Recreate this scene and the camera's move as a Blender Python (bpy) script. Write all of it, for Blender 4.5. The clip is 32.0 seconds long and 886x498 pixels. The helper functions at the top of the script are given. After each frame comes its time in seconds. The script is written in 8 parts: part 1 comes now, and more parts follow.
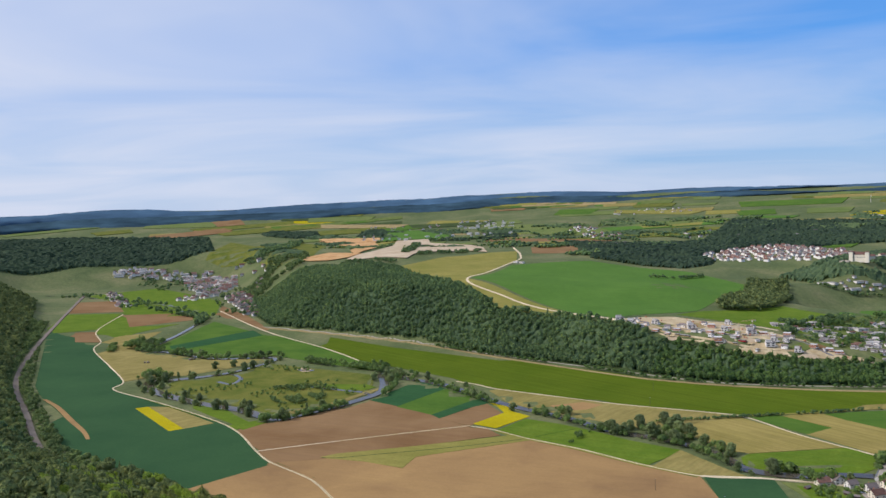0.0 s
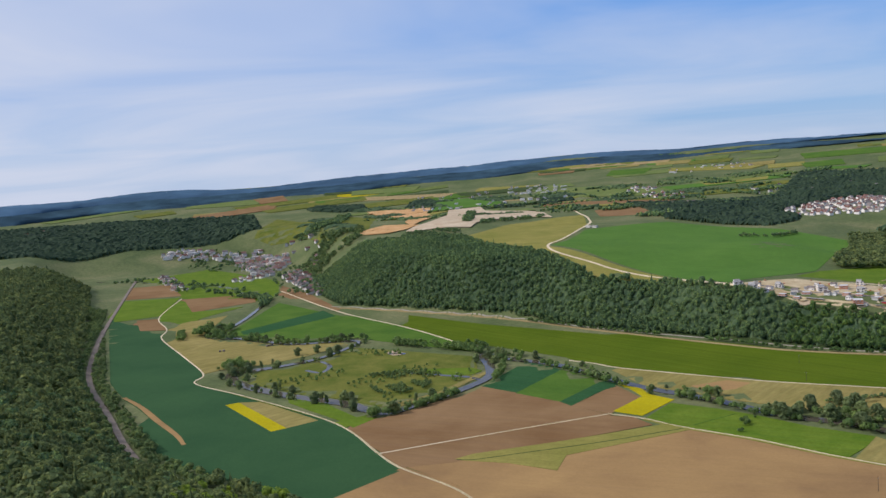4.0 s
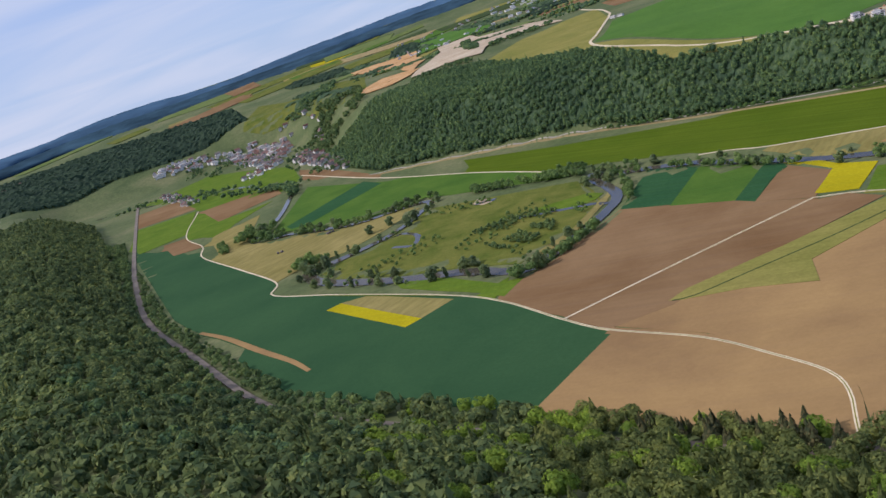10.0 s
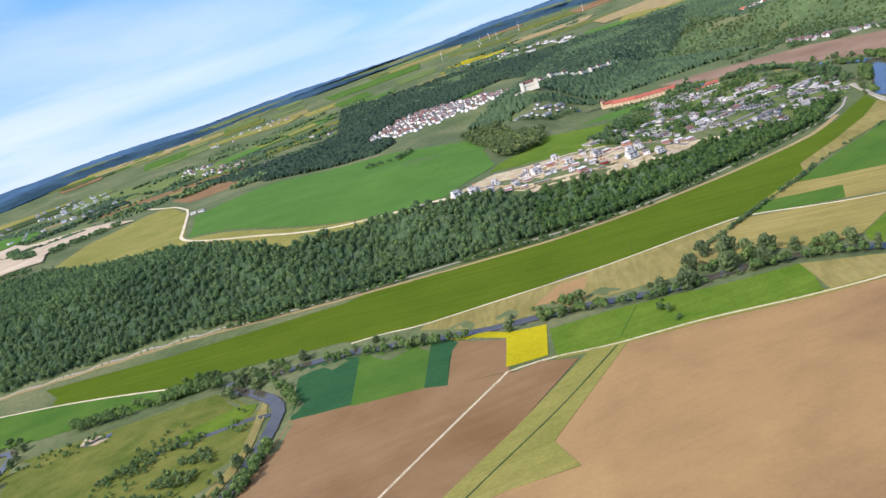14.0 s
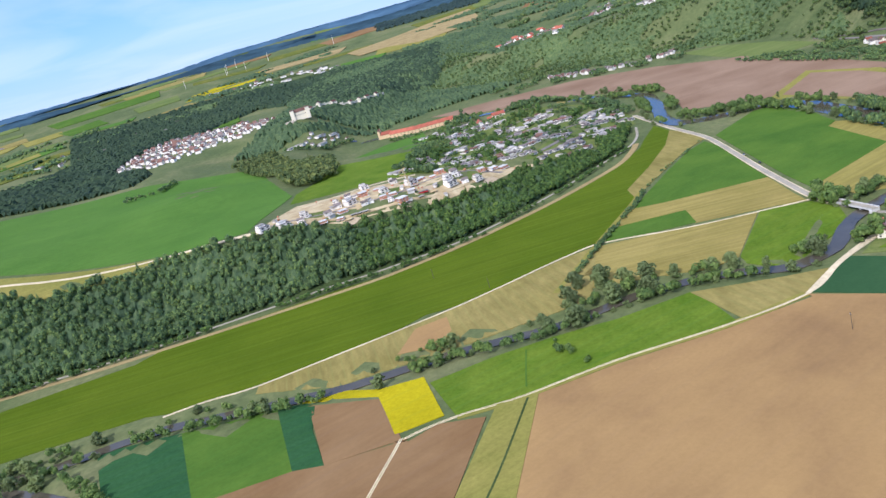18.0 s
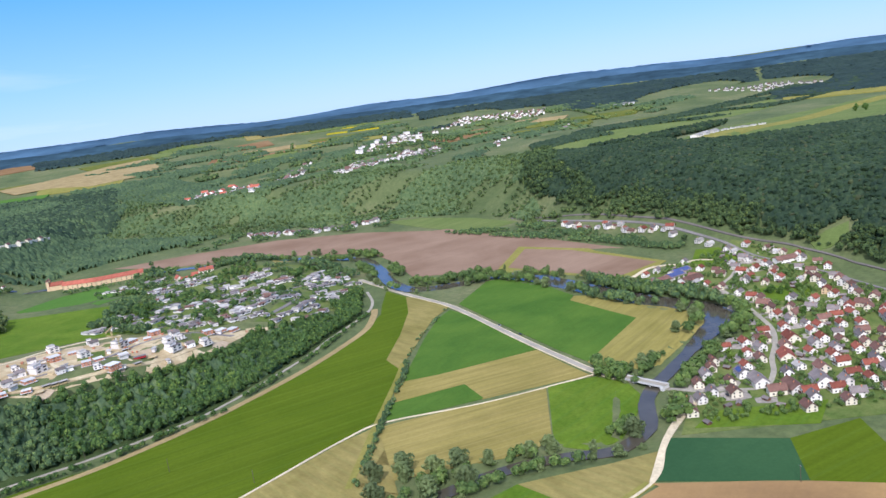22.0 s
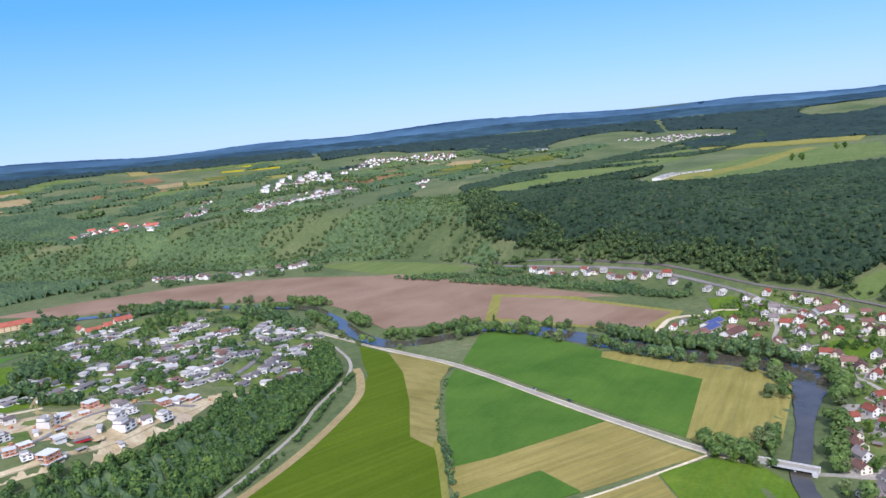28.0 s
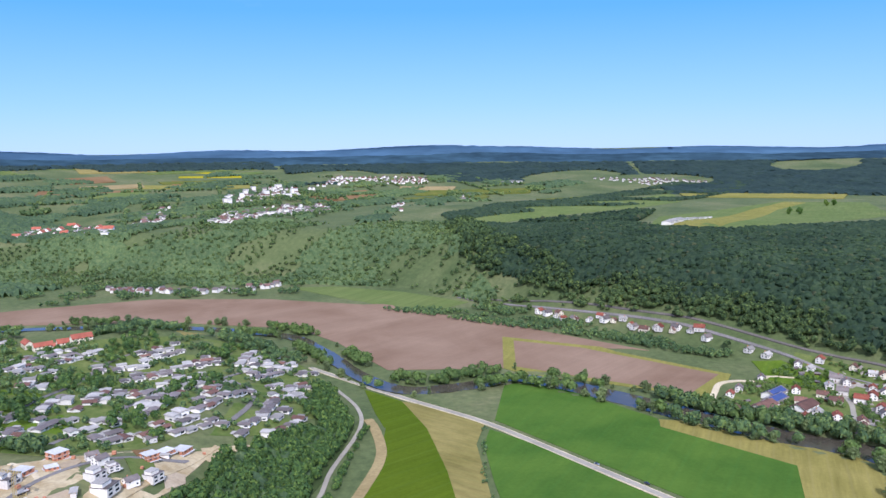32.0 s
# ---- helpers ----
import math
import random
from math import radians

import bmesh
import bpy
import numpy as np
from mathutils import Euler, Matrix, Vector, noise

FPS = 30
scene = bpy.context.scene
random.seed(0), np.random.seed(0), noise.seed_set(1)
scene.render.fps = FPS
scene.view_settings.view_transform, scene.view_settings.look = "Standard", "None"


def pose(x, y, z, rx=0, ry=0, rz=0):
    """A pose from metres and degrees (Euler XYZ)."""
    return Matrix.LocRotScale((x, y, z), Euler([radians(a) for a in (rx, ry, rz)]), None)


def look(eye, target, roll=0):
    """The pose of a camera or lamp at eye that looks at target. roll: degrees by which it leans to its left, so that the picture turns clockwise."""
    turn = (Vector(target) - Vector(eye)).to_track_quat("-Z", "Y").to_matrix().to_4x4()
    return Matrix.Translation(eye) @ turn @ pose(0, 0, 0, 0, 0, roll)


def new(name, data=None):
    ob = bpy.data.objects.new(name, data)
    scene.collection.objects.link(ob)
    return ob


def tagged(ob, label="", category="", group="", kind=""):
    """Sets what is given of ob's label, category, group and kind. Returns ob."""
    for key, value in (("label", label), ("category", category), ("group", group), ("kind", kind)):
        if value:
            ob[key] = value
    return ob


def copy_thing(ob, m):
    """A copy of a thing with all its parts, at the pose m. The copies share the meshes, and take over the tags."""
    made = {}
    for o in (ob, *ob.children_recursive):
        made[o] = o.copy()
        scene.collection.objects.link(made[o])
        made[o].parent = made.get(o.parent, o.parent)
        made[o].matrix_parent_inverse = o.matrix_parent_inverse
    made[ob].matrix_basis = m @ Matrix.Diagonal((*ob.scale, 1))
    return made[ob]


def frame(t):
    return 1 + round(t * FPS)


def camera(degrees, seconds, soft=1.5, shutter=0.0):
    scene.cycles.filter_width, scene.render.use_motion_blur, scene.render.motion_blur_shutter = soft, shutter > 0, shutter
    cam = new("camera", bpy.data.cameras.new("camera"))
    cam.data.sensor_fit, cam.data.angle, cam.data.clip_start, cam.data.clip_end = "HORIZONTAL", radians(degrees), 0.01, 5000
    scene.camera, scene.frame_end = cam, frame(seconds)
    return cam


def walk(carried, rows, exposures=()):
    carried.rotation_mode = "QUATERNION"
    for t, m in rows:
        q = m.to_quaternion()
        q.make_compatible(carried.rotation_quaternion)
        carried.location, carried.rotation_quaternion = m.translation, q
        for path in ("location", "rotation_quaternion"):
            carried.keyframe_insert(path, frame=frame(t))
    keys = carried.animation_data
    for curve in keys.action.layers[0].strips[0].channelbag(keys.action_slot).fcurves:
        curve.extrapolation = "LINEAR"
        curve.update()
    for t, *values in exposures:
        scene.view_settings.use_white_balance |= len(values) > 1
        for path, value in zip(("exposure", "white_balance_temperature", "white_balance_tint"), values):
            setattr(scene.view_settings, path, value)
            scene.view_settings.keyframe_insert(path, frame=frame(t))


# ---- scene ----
EXPOSURES = [(0, 0.04, 5950, 18), (6, -0.13, 5900, 19), (9, -0.14, 5800, 21), (11, 0.12, 5750, 22), (14, 0.5, 5680, 20), (19, 0.51, 5520, 19), (23, 0.49, 5470, 19), (32, 0.44, 5340, 22)]
cam = camera(57.42, 32.0)
PATH = [
    (0, (-3.30, 24.95, 272.03), (-2.097, 224.470, 258.187), -2.36),
    (0.5, (-15.87, 38.57, 271.33), (-14.046, 238.223, 259.730), -2.00),
    (1, (-28.42, 52.31, 270.67), (-25.953, 252.069, 261.150), -1.71),
    (1.5, (-40.95, 66.33, 270.13), (-37.809, 266.154, 262.374), -1.53),
    (2, (-53.38, 80.63, 269.72), (-50.052, 280.405, 260.926), -1.82),
    (2.5, (-65.70, 95.22, 269.43), (-64.393, 294.686, 254.895), -2.92),
    (4.5, (-114.77, 154.91, 268.58), (-121.722, 353.675, 247.508), -5.17),
    (5, (-126.69, 169.60, 268.07), (-134.859, 368.740, 251.442), -4.44),
    (5.5, (-138.33, 184.13, 267.23), (-147.732, 383.434, 253.466), -3.87),
    (6, (-149.82, 198.52, 265.96), (-160.260, 397.888, 253.992), -3.34),
    (6.5, (-161.19, 212.78, 264.22), (-172.463, 412.191, 253.812), -3.01),
    (7, (-172.44, 226.94, 262.00), (-184.433, 426.362, 252.672), -2.71),
    (7.5, (-183.49, 241.06, 259.41), (-196.084, 440.335, 247.962), -3.42),
    (8, (-194.28, 255.24, 256.62), (-207.360, 453.836, 236.904), -5.77),
    (8.5, (-204.71, 269.69, 253.88), (-221.916, 466.825, 224.869), -9.59),
    (9, (-214.59, 284.58, 251.42), (-233.358, 479.817, 212.299), -13.74),
    (9.5, (-223.86, 300.06, 249.36), (-240.793, 493.154, 200.084), -17.25),
    (10, (-232.42, 316.19, 247.77), (-243.016, 507.770, 191.336), -20.16),
    (10.5, (-240.24, 332.94, 246.65), (-242.718, 523.847, 187.083), -22.39),
    (11, (-247.25, 350.24, 245.96), (-240.085, 540.923, 186.056), -23.89),
    (11.5, (-253.33, 367.91, 245.64), (-236.039, 557.931, 185.698), -25.17),
    (12, (-258.60, 385.81, 245.59), (-231.075, 574.562, 185.464), -26.63),
    (12.5, (-263.10, 403.88, 245.79), (-223.095, 590.215, 185.137), -26.94),
    (13, (-266.85, 422.02, 246.18), (-208.657, 604.290, 187.944), -24.90),
    (13.5, (-269.85, 440.20, 246.67), (-190.531, 616.064, 193.943), -22.04),
    (14, (-272.03, 458.40, 247.19), (-172.937, 625.432, 199.431), -19.53),
    (14.5, (-273.33, 476.55, 247.66), (-158.947, 634.750, 204.193), -17.48),
    (16.5, (-275.13, 548.79, 249.45), (-139.206, 687.733, 202.338), -14.62),
    (17, (-274.85, 566.56, 249.80), (-135.967, 700.943, 198.298), -15.63),
    (17.5, (-273.76, 584.06, 250.07), (-131.612, 713.291, 194.453), -16.27),
    (18, (-271.68, 601.41, 250.29), (-125.931, 724.917, 191.102), -16.51),
    (18.5, (-268.36, 618.69, 250.39), (-118.752, 736.090, 188.465), -16.35),
    (19, (-263.69, 635.85, 250.29), (-110.097, 746.866, 186.378), -15.98),
    (19.5, (-257.83, 652.86, 249.95), (-100.226, 757.381, 184.862), -15.75),
    (20, (-251.08, 669.68, 249.46), (-89.029, 767.579, 184.999), -15.37),
    (20.5, (-243.69, 686.29, 248.87), (-74.189, 775.614, 191.505), -14.88),
    (21, (-235.88, 702.64, 248.21), (-51.898, 767.071, 203.496), -11.30),
    (21.5, (-227.72, 718.80, 247.42), (-37.585, 767.740, 209.295), -8.98),
    (22, (-219.21, 734.76, 246.49), (-28.536, 781.309, 208.063), -8.03),
    (22.5, (-210.34, 750.47, 245.42), (-19.219, 794.696, 206.476), -7.59),
    (23, (-201.06, 765.85, 244.26), (-9.464, 807.454, 204.763), -7.13),
    (23.5, (-191.34, 780.75, 243.03), (0.724, 819.620, 203.022), -6.56),
    (24, (-181.21, 795.19, 241.77), (11.396, 831.101, 201.606), -6.06),
    (24.5, (-170.69, 809.12, 240.49), (22.551, 841.800, 200.617), -5.68),
    (26.5, (-127.38, 862.37, 235.28), (68.109, 884.642, 199.394), -5.60),
    (27, (-115.92, 875.58, 234.03), (80.802, 894.873, 203.562), -5.80),
    (27.5, (-103.81, 888.66, 232.90), (93.393, 905.208, 203.967), -5.83),
    (28, (-91.03, 901.58, 231.96), (106.119, 915.589, 201.363), -5.76),
    (28.5, (-77.73, 914.32, 231.24), (119.288, 925.821, 198.809), -5.50),
    (29, (-64.12, 926.81, 230.71), (132.712, 936.065, 196.485), -5.43),
    (29.5, (-50.36, 939.04, 230.33), (146.247, 946.625, 194.438), -5.28),
    (30, (-36.50, 951.01, 230.07), (160.030, 957.162, 193.492), -5.12),
    (30.5, (-22.57, 962.69, 229.86), (174.265, 967.016, 194.684), -4.53),
    (31, (-8.53, 974.12, 229.70), (188.898, 976.126, 197.794), -3.24),
    (31.5, (5.65, 985.38, 229.57), (203.649, 985.508, 201.349), -1.90),
    (32, (19.94, 996.57, 229.45), (218.343, 995.617, 204.240), -0.78),
]
walk(cam, [(t, look(eye, target, roll)) for t, eye, target, roll in PATH], EXPOSURES)

# ---- light ----
SUN_AZ, SUN_EL = 264.0, 40.0  # clockwise from +y
world = bpy.data.worlds.new("sky")
scene.world = world
world.use_nodes = True
wn, wl = world.node_tree.nodes, world.node_tree.links
wn.clear()
w_out, w_bg, w_sky = wn.new("ShaderNodeOutputWorld"), wn.new("ShaderNodeBackground"), wn.new("ShaderNodeTexSky")
w_sky.sky_type, w_sky.sun_disc = "NISHITA", False
w_sky.sun_elevation, w_sky.sun_rotation = radians(SUN_EL), radians(SUN_AZ)
w_sky.air_density, w_sky.dust_density, w_sky.ozone_density, w_sky.altitude = 1.0, 0.2, 2.0, 600
w_bg.inputs["Strength"].default_value = 0.14
w_co, w_sep = wn.new("ShaderNodeTexCoord"), wn.new("ShaderNodeSeparateXYZ")
wl.new(w_co.outputs["Generated"], w_sep.inputs[0])


def wmath(op, a, b=None, c=None, clamp=False):
    n = wn.new("ShaderNodeMath")
    n.operation, n.use_clamp = op, clamp
    for i, v in enumerate((a, b, c)):
        if v is None:
            continue
        if isinstance(v, (int, float)):
            n.inputs[i].default_value = v
        else:
            wl.new(v, n.inputs[i])
    return n.outputs[0]


# clear-air blue above a pale horizon
w_ramp = wn.new("ShaderNodeValToRGB")
for e_, (p_, c_) in zip([w_ramp.color_ramp.elements[0], w_ramp.color_ramp.elements[1], w_ramp.color_ramp.elements.new(0.05), w_ramp.color_ramp.elements.new(0.16), w_ramp.color_ramp.elements.new(0.32)],
                        [(0.0, (0.35, 0.515, 0.69)), (1.0, (0.24, 0.36, 0.58)), (0.05, (0.255, 0.46, 0.70)), (0.16, (0.10, 0.335, 0.73)), (0.32, (0.09, 0.28, 0.65))]):
    e_.position, e_.color = p_, (*c_, 1)
wl.new(wmath("MAXIMUM", w_sep.outputs["Z"], 0.0), w_ramp.inputs[0])
w_clear = wn.new("ShaderNodeMix")
w_clear.data_type = "RGBA"
w_clear.inputs["Factor"].default_value = 0.9
w_scale = wn.new("ShaderNodeVectorMath")
w_scale.operation = "SCALE"
w_scale.inputs["Scale"].default_value = 7.0
wl.new(w_ramp.outputs[0], w_scale.inputs[0])
wl.new(w_sky.outputs[0], w_clear.inputs["A"])
wl.new(w_scale.outputs[0], w_clear.inputs["B"])

# thin high cloud: streaks on a level sheet, thick in the +y half of the sky and thinning out towards +x
up = wmath("ADD", wmath("MAXIMUM", w_sep.outputs["Z"], 0.0), 0.10)
cx_, cy_ = wmath("DIVIDE", w_sep.outputs["X"], up), wmath("DIVIDE", w_sep.outputs["Y"], up)
w_vec = wn.new("ShaderNodeCombineXYZ")
wl.new(wmath("ADD", wmath("MULTIPLY", cx_, 0.62), wmath("MULTIPLY", cy_, 0.2)), w_vec.inputs[0])
wl.new(wmath("ADD", wmath("MULTIPLY", cy_, 0.75), wmath("MULTIPLY", cx_, -0.16)), w_vec.inputs[1])
w_no = wn.new("ShaderNodeTexNoise")
w_no.inputs["Scale"].default_value, w_no.inputs["Detail"].default_value, w_no.inputs["Roughness"].default_value = 0.7, 5, 0.5
w_no.inputs["Distortion"].default_value = 0.6
wl.new(w_vec.outputs[0], w_no.inputs["Vector"])
cover = wmath("MULTIPLY_ADD", w_sep.outputs["X"], -0.34, wmath("MULTIPLY_ADD", w_sep.outputs["Y"], 0.25, -0.05))
cloud = wmath("ADD", w_no.outputs["Fac"], cover)
w_map = wn.new("ShaderNodeMapRange")
w_map.inputs["From Min"].default_value, w_map.inputs["From Max"].default_value, w_map.inputs["To Max"].default_value = 0.38, 0.95, 0.88
wl.new(cloud, w_map.inputs["Value"])
w_mix = wn.new("ShaderNodeMix")
w_mix.data_type = "RGBA"
w_mix.inputs["B"].default_value = (4.85, 5.12, 5.35, 1)
wl.new(w_map.outputs["Result"], w_mix.inputs["Factor"])
wl.new(w_clear.outputs["Result"], w_mix.inputs["A"])
wl.new(w_mix.outputs["Result"], w_bg.inputs["Color"])
wl.new(w_bg.outputs[0], w_out.inputs["Surface"])
sun = new("sun", bpy.data.lights.new("sun", "SUN"))
sun.data.energy, sun.data.angle, sun.data.color = 3.5, radians(0.53), (1.0, 0.95, 0.87)
SUN_WAY = Vector((math.sin(radians(SUN_AZ)) * math.cos(radians(SUN_EL)), math.cos(radians(SUN_AZ)) * math.cos(radians(SUN_EL)), math.sin(radians(SUN_EL))))
sun.matrix_world = look(SUN_WAY * 1000, (0, 0, 0))


# ---- materials ----
def nodes(name):
    m = bpy.data.materials.new(name)
    m.use_nodes = True
    t = m.node_tree
    return m, t.nodes, t.links, t.nodes["Principled BSDF"]


def tint(nd, ln, source, stops):
    r = nd.new("ShaderNodeValToRGB")
    while len(r.color_ramp.elements) < len(stops):
        r.color_ramp.elements.new(0.5)
    for e, (p, c) in zip(r.color_ramp.elements, stops):
        e.position, e.color = p, (*c, 1)
    ln.new(source, r.inputs[0])
    return r.outputs[0]


def grain(nd, ln, vec, scale, detail=4, rough=0.55, distort=0.0):
    n = nd.new("ShaderNodeTexNoise")
    n.inputs["Scale"].default_value, n.inputs["Detail"].default_value = scale, detail
    n.inputs["Roughness"].default_value, n.inputs["Distortion"].default_value = rough, distort
    if vec is not None:
        ln.new(vec, n.inputs["Vector"])
    return n.outputs["Fac"]


def blend(nd, ln, mode, fac, a, b):
    n = nd.new("ShaderNodeMix")
    n.data_type, n.blend_type = "RGBA", mode
    for key, v in (("Factor", fac), ("A", a), ("B", b)):
        if isinstance(v, (int, float)):
            n.inputs[key].default_value = v
        elif isinstance(v, tuple):
            n.inputs[key].default_value = (*v, 1)
        else:
            ln.new(v, n.inputs[key])
    return n.outputs["Result"]


def relief_bump(nd, ln, bsdf, height, strength, distance):
    b = nd.new("ShaderNodeBump")
    b.inputs["Strength"].default_value, b.inputs["Distance"].default_value = strength, distance
    ln.new(height, b.inputs["Height"])
    ln.new(b.outputs[0], bsdf.inputs["Normal"])


def turned(nd, ln, vec, degrees, scale=(1, 1, 1)):
    n = nd.new("ShaderNodeMapping")
    n.inputs["Rotation"].default_value, n.inputs["Scale"].default_value = (0, 0, radians(degrees)), scale
    ln.new(vec, n.inputs["Vector"])
    return n.outputs[0]


def field_mat(name, low, high, rows=0, spacing=18.0, line=(0.1, 0.1, 0.03), mark=0.0, patch=0.012, streak=0.0, bump=0.3, fleck=0.55):
    """Cropland: broad patches, fine grain, drilling streaks along the rows and, where given, tramlines."""
    m, nd, ln, b = nodes(name)
    vec = nd.new("ShaderNodeTexCoord").outputs["Object"]
    mid = tuple((p + q) / 2 for p, q in zip(low, high))
    col = tint(nd, ln, grain(nd, ln, vec, patch, 5, 0.6, 0.4), [(0.30, low), (0.5, mid), (0.72, high)])
    fine = grain(nd, ln, vec, 0.35, 6, 0.7)
    col = blend(nd, ln, "MULTIPLY", fleck, col, tint(nd, ln, fine, [(0.3, (0.62, 0.62, 0.62)), (0.7, (1.25, 1.25, 1.25))]))
    way = turned(nd, ln, turned(nd, ln, vec, rows), 0, (0.004, 0.16, 1))
    col = blend(nd, ln, "MULTIPLY", streak, col, tint(nd, ln, grain(nd, ln, way, 1.0, 5, 0.65), [(0.35, (0.55, 0.55, 0.5)), (0.65, (1.35, 1.35, 1.3))]))
    if mark:
        wave = nd.new("ShaderNodeTexWave")
        wave.wave_type, wave.bands_direction, wave.wave_profile = "BANDS", "Y", "SIN"
        wave.inputs["Scale"].default_value, wave.inputs["Distortion"].default_value = 0.314 / spacing * 1.0, 0.15
        ln.new(turned(nd, ln, vec, rows), wave.inputs["Vector"])
        fac = tint(nd, ln, wave.outputs["Fac"], [(0.93, (0, 0, 0)), (0.985, (mark, mark, mark))])
        col = blend(nd, ln, "MIX", fac, col, line)
    ln.new(col, b.inputs["Base Color"])
    b.inputs["Roughness"].default_value = 0.95
    b.inputs["Specular IOR Level"].default_value = 0.03
    relief_bump(nd, ln, b, fine, bump, 0.5)
    return m


def plain_mat(name, color, vary=0.25, scale=1.5, rough=0.8, metal=0.0, spec=0.4, bump=0.1, per_object=0.0, far=0.08):
    """A weathered plain surface: fine grain over broad stains, each copy a little different."""
    m, nd, ln, b = nodes(name)
    vec = nd.new("ShaderNodeTexCoord").outputs["Object"]
    f, g = grain(nd, ln, vec, scale, 5, 0.6), grain(nd, ln, vec, scale * far, 3, 0.5)
    lo, hi = 1 - vary, 1 + vary
    col = blend(nd, ln, "MULTIPLY", 1.0, color, tint(nd, ln, f, [(0.3, (lo, lo, lo)), (0.7, (hi, hi, hi))]))
    col = blend(nd, ln, "MULTIPLY", 0.7, col, tint(nd, ln, g, [(0.35, (lo, lo, lo)), (0.65, (hi, hi, hi))]))
    if per_object:
        rnd = nd.new("ShaderNodeObjectInfo").outputs["Random"]
        col = blend(nd, ln, "MULTIPLY", 1.0, col, tint(nd, ln, rnd, [(0, (1 - per_object,) * 3), (1, (1 + per_object,) * 3)]))
    ln.new(col, b.inputs["Base Color"])
    b.inputs["Roughness"].default_value, b.inputs["Metallic"].default_value, b.inputs["Specular IOR Level"].default_value = rough, metal, spec
    if bump:
        relief_bump(nd, ln, b, f, bump, 0.2)
    return m


def leaf_mat(name, stops, scale=0.55, island=True, through_light=0.4, patchy=False):
    """Foliage: each crown its own green, mottled by clumps of light and dark leaves, a little light passing through."""
    m, nd, ln, b = nodes(name)
    vec = nd.new("ShaderNodeTexCoord").outputs["Object"]
    rnd = nd.new("ShaderNodeNewGeometry").outputs["Random Per Island"] if island else nd.new("ShaderNodeObjectInfo").outputs["Random"]
    if patchy:
        rnd = grain(nd, ln, vec, 0.13, 3, 0.8)
        stops = [(0.28 + 0.44 * p, c) for p, c in stops]
    col = tint(nd, ln, rnd, stops)
    f = grain(nd, ln, vec, scale, 6, 0.75)
    if island and not patchy:
        own = grain(nd, ln, vec, 0.13, 2, 0.6)
        col = blend(nd, ln, "MULTIPLY", 0.9, col, tint(nd, ln, own, [(0.36, (0.78, 0.82, 0.86)), (0.5, (1, 1, 1)), (0.66, (1.3, 1.24, 1.1))]))
    col = blend(nd, ln, "MULTIPLY", 0.9, col, tint(nd, ln, f, [(0.32, (0.8, 0.82, 0.84)), (0.68, (1.2, 1.18, 1.12))]))
    if island:
        wide = grain(nd, ln, vec, 0.009, 4, 0.6)
        col = blend(nd, ln, "MULTIPLY", 0.8, col, tint(nd, ln, wide, [(0.35, (0.74, 0.78, 0.82)), (0.65, (1.24, 1.2, 1.1))]))
    ln.new(col, b.inputs["Base Color"])
    b.inputs["Roughness"].default_value, b.inputs["Specular IOR Level"].default_value = 0.8, 0.15
    relief_bump(nd, ln, b, f, 0.3, 0.8)
    tr, mx = nd.new("ShaderNodeBsdfTranslucent"), nd.new("ShaderNodeMixShader")
    ln.new(col, tr.inputs["Color"])
    mx.inputs[0].default_value = through_light
    ln.new(b.outputs[0], mx.inputs[1])
    ln.new(tr.outputs[0], mx.inputs[2])
    ln.new(mx.outputs[0], nd["Material Output"].inputs["Surface"])
    return m


def ground_mat():
    """Grassland and rough pasture of the valley and plateau."""
    m, nd, ln, b = nodes("grassland")
    vec = nd.new("ShaderNodeTexCoord").outputs["Object"]
    col = tint(nd, ln, grain(nd, ln, vec, 0.006, 6, 0.6, 0.6), [(0.3, (0.07, 0.096, 0.034)), (0.5, (0.105, 0.126, 0.048)), (0.7, (0.16, 0.16, 0.072))])
    col = blend(nd, ln, "MULTIPLY", 0.8, col, tint(nd, ln, grain(nd, ln, vec, 0.12, 6, 0.7), [(0.3, (0.6, 0.65, 0.6)), (0.7, (1.3, 1.25, 1.2))]))
    ln.new(col, b.inputs["Base Color"])
    b.inputs["Roughness"].default_value, b.inputs["Specular IOR Level"].default_value = 0.95, 0.1
    relief_bump(nd, ln, b, grain(nd, ln, vec, 0.5, 5, 0.7), 0.4, 0.5)
    return m


def water_mat():
    m, nd, ln, b = nodes("river_water")
    vec = nd.new("ShaderNodeTexCoord").outputs["Object"]
    col = tint(nd, ln, grain(nd, ln, vec, 0.05, 4), [(0.3, (0.05, 0.043, 0.03)), (0.7, (0.085, 0.073, 0.05))])
    ln.new(col, b.inputs["Base Color"])
    b.inputs["Roughness"].default_value, b.inputs["IOR"].default_value, b.inputs["Specular IOR Level"].default_value = 0.12, 1.33, 0.38
    relief_bump(nd, ln, b, grain(nd, ln, vec, 0.6, 4, 0.6), 0.08, 0.2)
    return m


